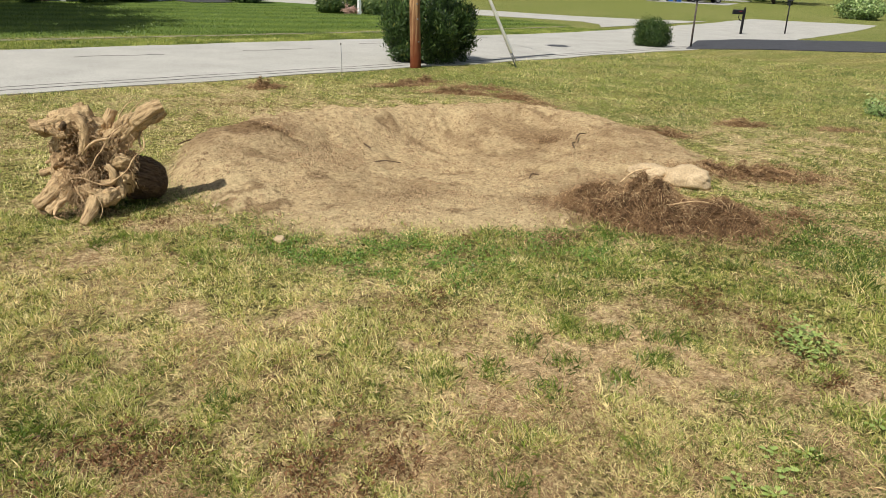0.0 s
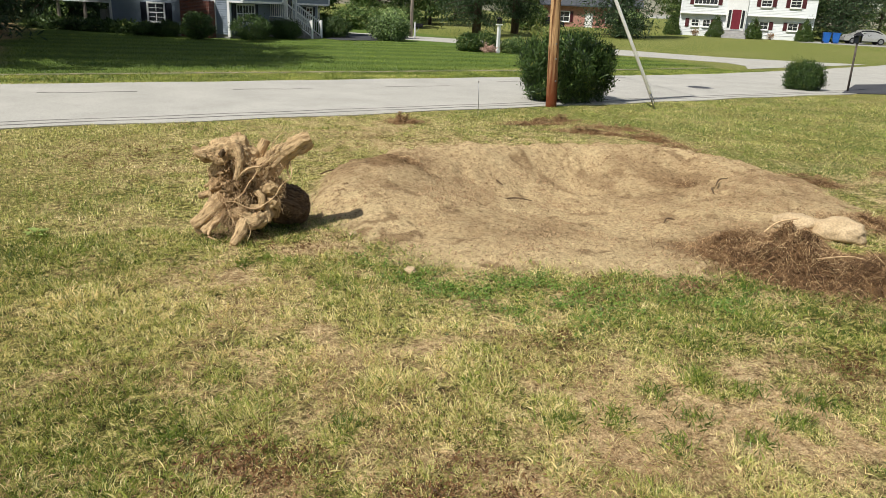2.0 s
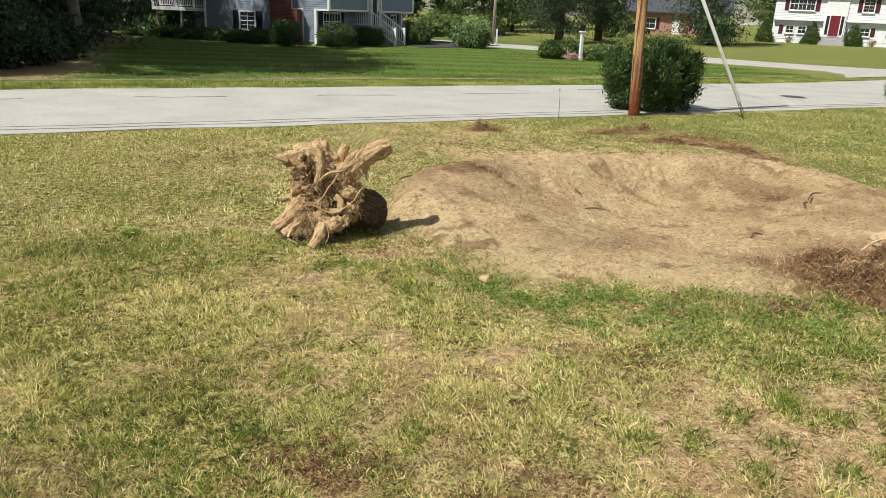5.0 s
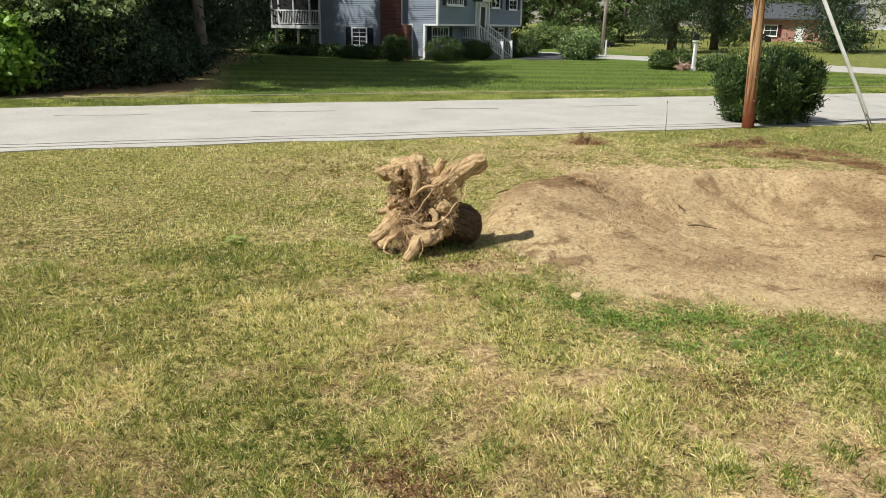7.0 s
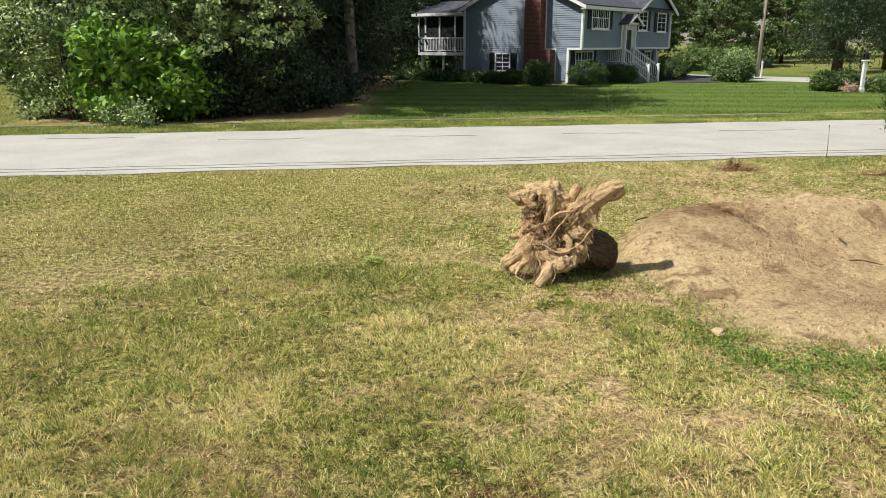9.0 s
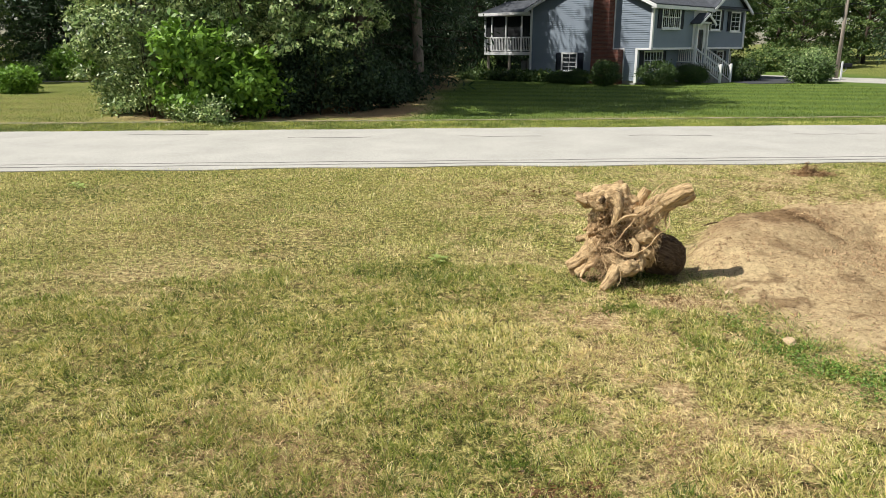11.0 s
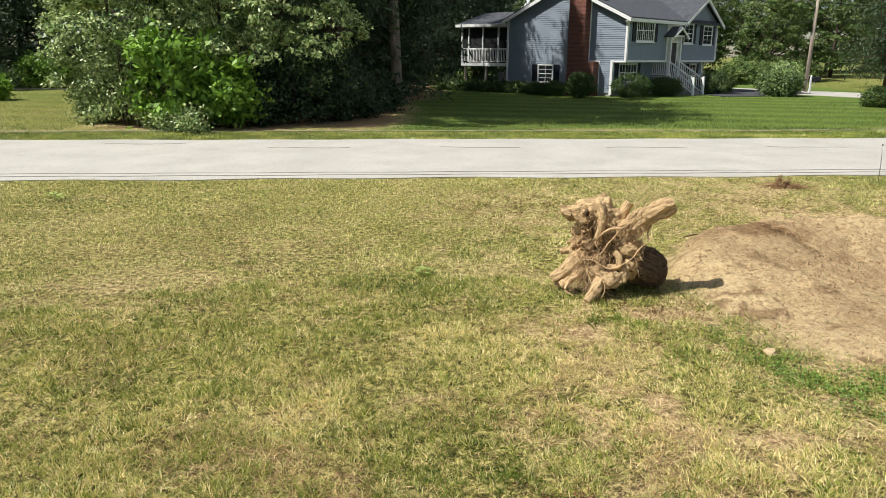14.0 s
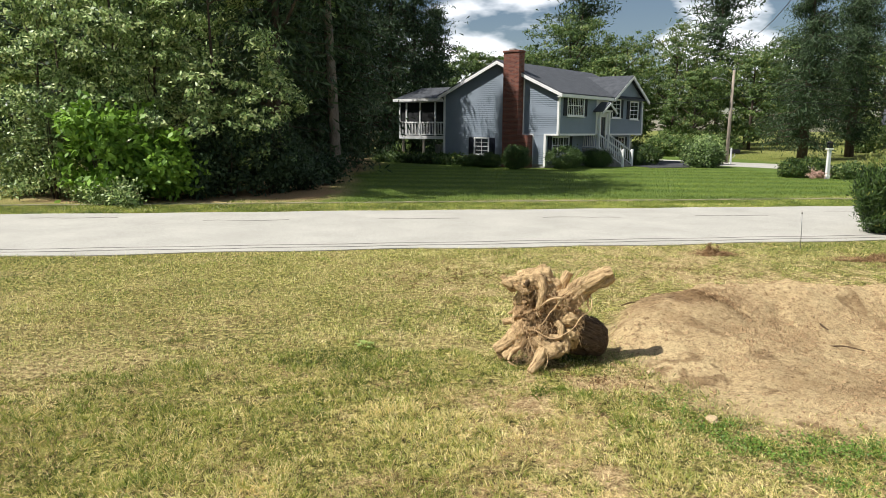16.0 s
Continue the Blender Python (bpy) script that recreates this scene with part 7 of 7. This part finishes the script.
def lawn_zone(n, r0, r1, power, seed, fine, label, wide, each, spread):
    """Blades standing in small tufts, each tuft with its own height, colour and lean."""
    r = np.random.default_rng(seed + 1)
    cx, cy, rad = lawn_points(n // each, r0, r1, -42, 82, power, seed)
    m = len(cx)
    dry = patches(cx, cy)
    keep = r.random(m) < (1.12 - 0.95 * dry) * (1 - 0.62 * weed_zone(cx, cy)) * (0.14 + 0.35 * smooth(6, 9, rad) + 1.1 * smooth(0.36, 0.54, fbm(cx, cy, 0.12, 3, 67)))
    cx, cy, rad, dry = cx[keep], cy[keep], rad[keep], dry[keep]
    m = len(cx)
    green = fbm(cx, cy, 0.8, 4, 71)
    tall = fbm(cx, cy, 0.3, 3, 73) * r.uniform(0.5, 1.5, m)
    left = smooth(4.5, 0.5, cx - 0.25 * cy)
    hue = 0.29 + 0.20 * left * smooth(7.5, 5.0, rad) + 0.08 * left + 0.08 * smooth(5, 9, rad) - 0.16 * smooth(7, 11, cx) - 0.28 * bump(cx, cy, 6.6, 2.6, 1.4) - 0.14 * bump(cx, cy, 4.0, 4.2, 1.0) - 0.3 * bump(cx, cy, -6.4, 11.7, 0.8) + 1.0 * (0.5 - green) + 0.16 * dry + r.normal(0, 0.26, m)
    i = np.repeat(np.arange(m), each)
    k = len(i)
    off = r.normal(0, 1, (k, 2)) * (spread * r.uniform(0.6, 1.4, m) * (1 + 0.04 * rad))[i][:, None]
    x, y = cx[i] + off[:, 0], cy[i] + off[:, 1]
    ways = np.arctan2(off[:, 1], off[:, 0]) + r.normal(0, 0.7, k)
    ok = (y < near_edge(x) + 0.05 + 0.35 * (fbm(x, y, 0.7, 3, 97) - 0.5) + r.normal(0, 0.05, k)) & (dirt_s(x, y) > 1.0 + r.normal(0, 0.05, k))
    ok &= ~((x > 24.3) & (y > 16.3 - 0.42 * (x - 24.6)))
    ok &= (np.hypot(x - 6.15, y - 4.15) > 0.62)
    x, y, i, ways = x[ok], y[ok], i[ok], ways[ok]
    k = len(i)
    tint = hue[i] + r.normal(0, 0.11, k)
    tint = np.where(r.random(k) < 0.11 + 0.36 * dry[i], r.uniform(0.72, 1.0, k), tint)
    length = (0.018 + 0.066 * tall[i] ** 1.5 + 0.022 * r.random(k)) * (1 - 0.18 * smooth(6, 10, rad[i])) * (1 - 0.25 * dry[i])
    width = (0.0018 + 0.0024 * r.random(k) ** 1.5) * wide * (0.8 + 0.10 * rad[i])
    lean = 0.62 + 0.4 * dry[i] + 0.3 * r.random(k)
    return grass("lawn_grass", x, y, length, width, tint, lean, seed + 2, M_GRASS, label, "grass", fine, ways)


lawn_zone(430000, 1.4, 7.5, 1.25, 21, True, "patchy green and straw-coloured mown grass", 1.05, 8, 0.024)
lawn_zone(520000, 6.9, 27, 1.35, 25, False, "patchy yellow-green mown grass near the road", 1.5, 6, 0.045)


def thatch():
    """Dead straw lying flat between the blades, and brown dead patches."""
    def spots(r, n):
        x, y, rad = lawn_points(n * 4, 1.4, 14, -42, 82, 1.3, 51)
        dry = patches(x, y)
        ok = (r.random(len(x)) < 0.10 + 0.9 * dry) & (dirt_s(x, y) > 1.0) & (y < near_edge(x))
        x, y = x[ok][:n], y[ok][:n]
        return np.stack([x, y, ground_z(x, y) + 0.004 + 0.016 * r.random(len(x))], -1)
    tagged(strands("dead_straw", 85000, spots, 0.055, 0.0016, 52, M_HAY, None, "", (0.55, 1.0), 0.25, 0.18), "pale dead straw lying between grass blades", "straw", kind="stuff")

    def brown(r, n):
        x, y, rad = lawn_points(n * 12, 1.4, 16, -42, 82, 1.3, 53)
        v = fbm(x, y, 0.55, 4, 91)
        for cx, cy, q in ((1.15, 2.15, 0.5), (0.7, 2.6, 0.35), (4.5, 2.35, 0.5), (2.0, 6.45, 0.5), (4.4, 4.25, 0.25), (5.5, 12.0, 1.5), (7.9, 11.6, 0.9), (0.9, 11.0, 1.2), (-3.4, 9.0, 0.9), (2.6, 1.9, 0.8), (9.5, 3.0, 1.0)):
            v = v + 0.22 * bump(x, y, cx, cy, q)
        ok = (r.random(len(x)) < smooth(0.55, 0.72, v)) & (dirt_s(x, y) > 1.0) & (y < near_edge(x))
        x, y = x[ok][:n], y[ok][:n]
        return np.stack([x, y, ground_z(x, y) + 0.006 + 0.028 * r.random(len(x))], -1)
    tagged(strands("dead_brown_grass", 60000, brown, 0.05, 0.0016, 54, M_HAY, None, "", (0.05, 0.6), 0.3, 0.4), "brown dead grass patches in the lawn", "dead grass", kind="stuff")


thatch()


def far_lawns():
    r = np.random.default_rng(31)
    n = 110000
    x = r.uniform(-24, 34, n)
    y = far_edge(x) + r.uniform(-0.05, 2.12, n) + r.normal(0, 0.05, n)
    side_ok = ~((x > 29) & (y > 24.5))
    x, y = x[side_ok], y[side_ok]
    n = len(x)
    dry = fbm(x, y, 0.8, 4, 75)
    tint = 0.27 + 0.8 * (dry - 0.5) + r.normal(0, 0.18, n)
    grass("verge_grass", x, y, 0.05 + 0.04 * r.random(n), 0.012 + 0.01 * r.random(n), tint, np.full(n, 0.8), 32, M_GRASS, "dry mown grass verge along the road", "grass", False)
    n = 110000
    x = np.where(r.random(n) < 0.78, r.uniform(-5, 30, n), r.uniform(-28, -12, n))
    y = far_edge(x) + 2.6 + r.random(n) ** 1.3 * 22
    ok = ~((x > 26.5 - 0.55 * (y - 34).clip(0)) & (y > 34))
    ok &= wood_floor(x, y) < r.random(len(x))
    x, y = x[ok], y[ok]
    n = len(x)
    tint = 0.08 + 0.20 * fbm(x, y, 1.2, 3, 77) + 0.12 * np.sin((y + 0.16 * x) * 2.3) + r.normal(0, 0.05, n)
    grass("green_lawn_grass", x, y, 0.045 + 0.03 * r.random(n), 0.018 + 0.012 * r.random(n), tint, np.full(n, 0.7), 33, M_GRASS, "lush striped green lawn before the blue house", "grass", False)


far_lawns()


def weeds():
    r = np.random.default_rng(41)
    # clover and low broad leaves at the soil's edge
    x, y = r.uniform(1.8, 8.6, 230000), r.uniform(2.0, 6.6, 230000)
    ok = r.random(len(x)) < 0.58 * clover_zone(x, y) * (0.10 + 0.90 * smooth(0.40, 0.62, fbm(x, y, 0.17, 4, 81)))
    x, y = x[ok], y[ok]
    z = ground_z(x, y) + 0.012 + 0.045 * r.random(len(x))
    me = leaf_cloud("clover_leaves", np.stack([x, y, z], -1), 0.012, 2, 0.019, 42, 0.5, 0.7, (0.0, 1.0), 0.9)
    tagged(part("clover_leaves", me, M_CLOVER), "low bright green clover at the soil's edge", "clover", kind="stuff")
    # reddish dead weeds
    x, y, rad = lawn_points(260000, 1.4, 13, -42, 82, 1.2, 44)
    ok = (r.random(len(x)) < 0.5 * weed_zone(x, y)) & (dirt_s(x, y) > 1.0) & (y < near_edge(x))
    p = np.stack([x[ok], y[ok]], -1)[:6500]
    z = ground_z(p[:, 0], p[:, 1]) + 0.006 + 0.035 * r.random(len(p))
    me = leaf_cloud("dead_weeds", np.stack([p[:, 0], p[:, 1], z], -1), 0.02, 5, 0.028, 43, 0.7, 0.3, (0.0, 1.0), 0.5)
    tagged(part("dead_weeds", me, M_WEED_RED), "reddish brown dried weeds in the lawn", "weeds", kind="stuff")


weeds()


def tuft(x, y, n, length, spread, seed, tint0, mat, label):
    r = np.random.default_rng(seed)
    px_, py_ = x + r.normal(0, spread, n), y + r.normal(0, spread, n)
    ob = grass("grass_tuft", px_, py_, length * r.uniform(0.6, 1.2, n), r.uniform(0.004, 0.007, n), tint0 + r.normal(0, 0.14, n), np.full(n, 0.85), seed, mat, label, "grass tuft")
    ob["group"] = "coarse grass tufts"
    return ob


TUFTS = ((3.49, 2.89, 0), (3.69, 2.65, 0), (3.10, 2.86, 0), (2.67, 2.76, 0), (3.12, 2.53, 0), (2.35, 2.83, 0), (2.79, 2.40, 0), (3.24, 2.21, 0), (3.60, 2.25, 0), (4.00, 2.30, 0), (3.9, 2.42, 0), (2.05, 1.89, 0), (2.77, 1.70, 0), (1.75, 6.0, 1), (1.55, 6.15, 1), (1.35, 6.1, 0), (-0.22, 7.52, 1), (1.25, 3.3, 0), (0.35, 3.6, 0), (-0.9, 3.2, 0), (1.9, 5.35, 1))
for k, (x, y, m_) in enumerate(TUFTS):
    tuft(x, y, 120 if m_ == 0 else 90, 0.085, 0.06, 700 + k, 0.16 if m_ == 0 else 0.25, M_GRASS, "coarse green grass tuft in the lawn" if m_ == 0 else "fresh light green grass tuft")


def broad_weed(x, y, n, reach, leaf, up, seed, tint, label):
    """A low weed: a rosette or spray of pointed oval leaves on one root."""
    r = np.random.default_rng(seed)
    ob = thing("weed_plant", pose(x, y, zat(x, y)), label, "weed", "broad-leaved weeds")
    for k in range(n):
        a = r.uniform(0, 2 * np.pi)
        d, side = np.array((math.cos(a), math.sin(a), 0.0)), np.array((-math.sin(a), math.cos(a), 0.0))
        base = d * reach * r.uniform(0.0, 0.75) + (0, 0, up * r.uniform(0.1, 1.0))
        ln, rise = leaf * r.uniform(0.65, 1.25), r.uniform(0.15, 0.75) * (1 if up > 0.06 else 0.6)
        fwd = d * math.cos(rise) + np.array((0, 0, math.sin(rise)))
        fall = np.array((0, 0, -0.25 * ln))
        verts = [base + fwd * ln * f_ + side * q * w * ln + fall * f_ * f_ + (0, 0, 0.08 * ln * (f_ > 0)) for f_, w in ((0.0, 0.06), (0.35, 0.34), (0.7, 0.27)) for q in (-1, 1)]
        verts += [base + fwd * ln * 0.99 + fall + side * q * 0.03 * ln for q in (-1, 1)]
        me = raw_mesh("leaf", verts, [(0, 1, 3, 2), (2, 3, 5, 4), (4, 5, 7, 6)], True, tint=[r.uniform(*tint)] * 8)
        part("leaf", me, M_WEED, ob)
    return ob


M_WEED = leaf_material("weed_leaves", (0.09, 0.15, 0.028), (0.42, 0.52, 0.15), None, 0.42, 0.25)
for k, (x, y) in enumerate(((3.21, 1.19), (2.94, 1.28), (3.30, 1.30), (3.46, 1.20), (3.02, 1.12), (4.05, 1.10))):
    broad_weed(x, y, 13, 0.07, 0.040, 0.03, 800 + k, (0.45, 0.95), "low rosette of pale green plantain leaves")
for k, (x, y) in enumerate(((4.54, 1.84), (4.68, 1.78), (4.44, 1.70), (4.60, 1.62), (4.78, 1.92))):
    broad_weed(x, y, 38, 0.15, 0.038, 0.12, 820 + k, (0.3, 1.0), "upright yellow-green leafy weed in dry grass")
for k, (x, y) in enumerate(((-0.25, 7.55), (-6.35, 11.6), (-6.6, 11.8), (15.6, 5.6))):
    broad_weed(x, y, 20, 0.10, 0.07, 0.07, 840 + k, (0.4, 0.9), "small fresh green weed in the lawn")
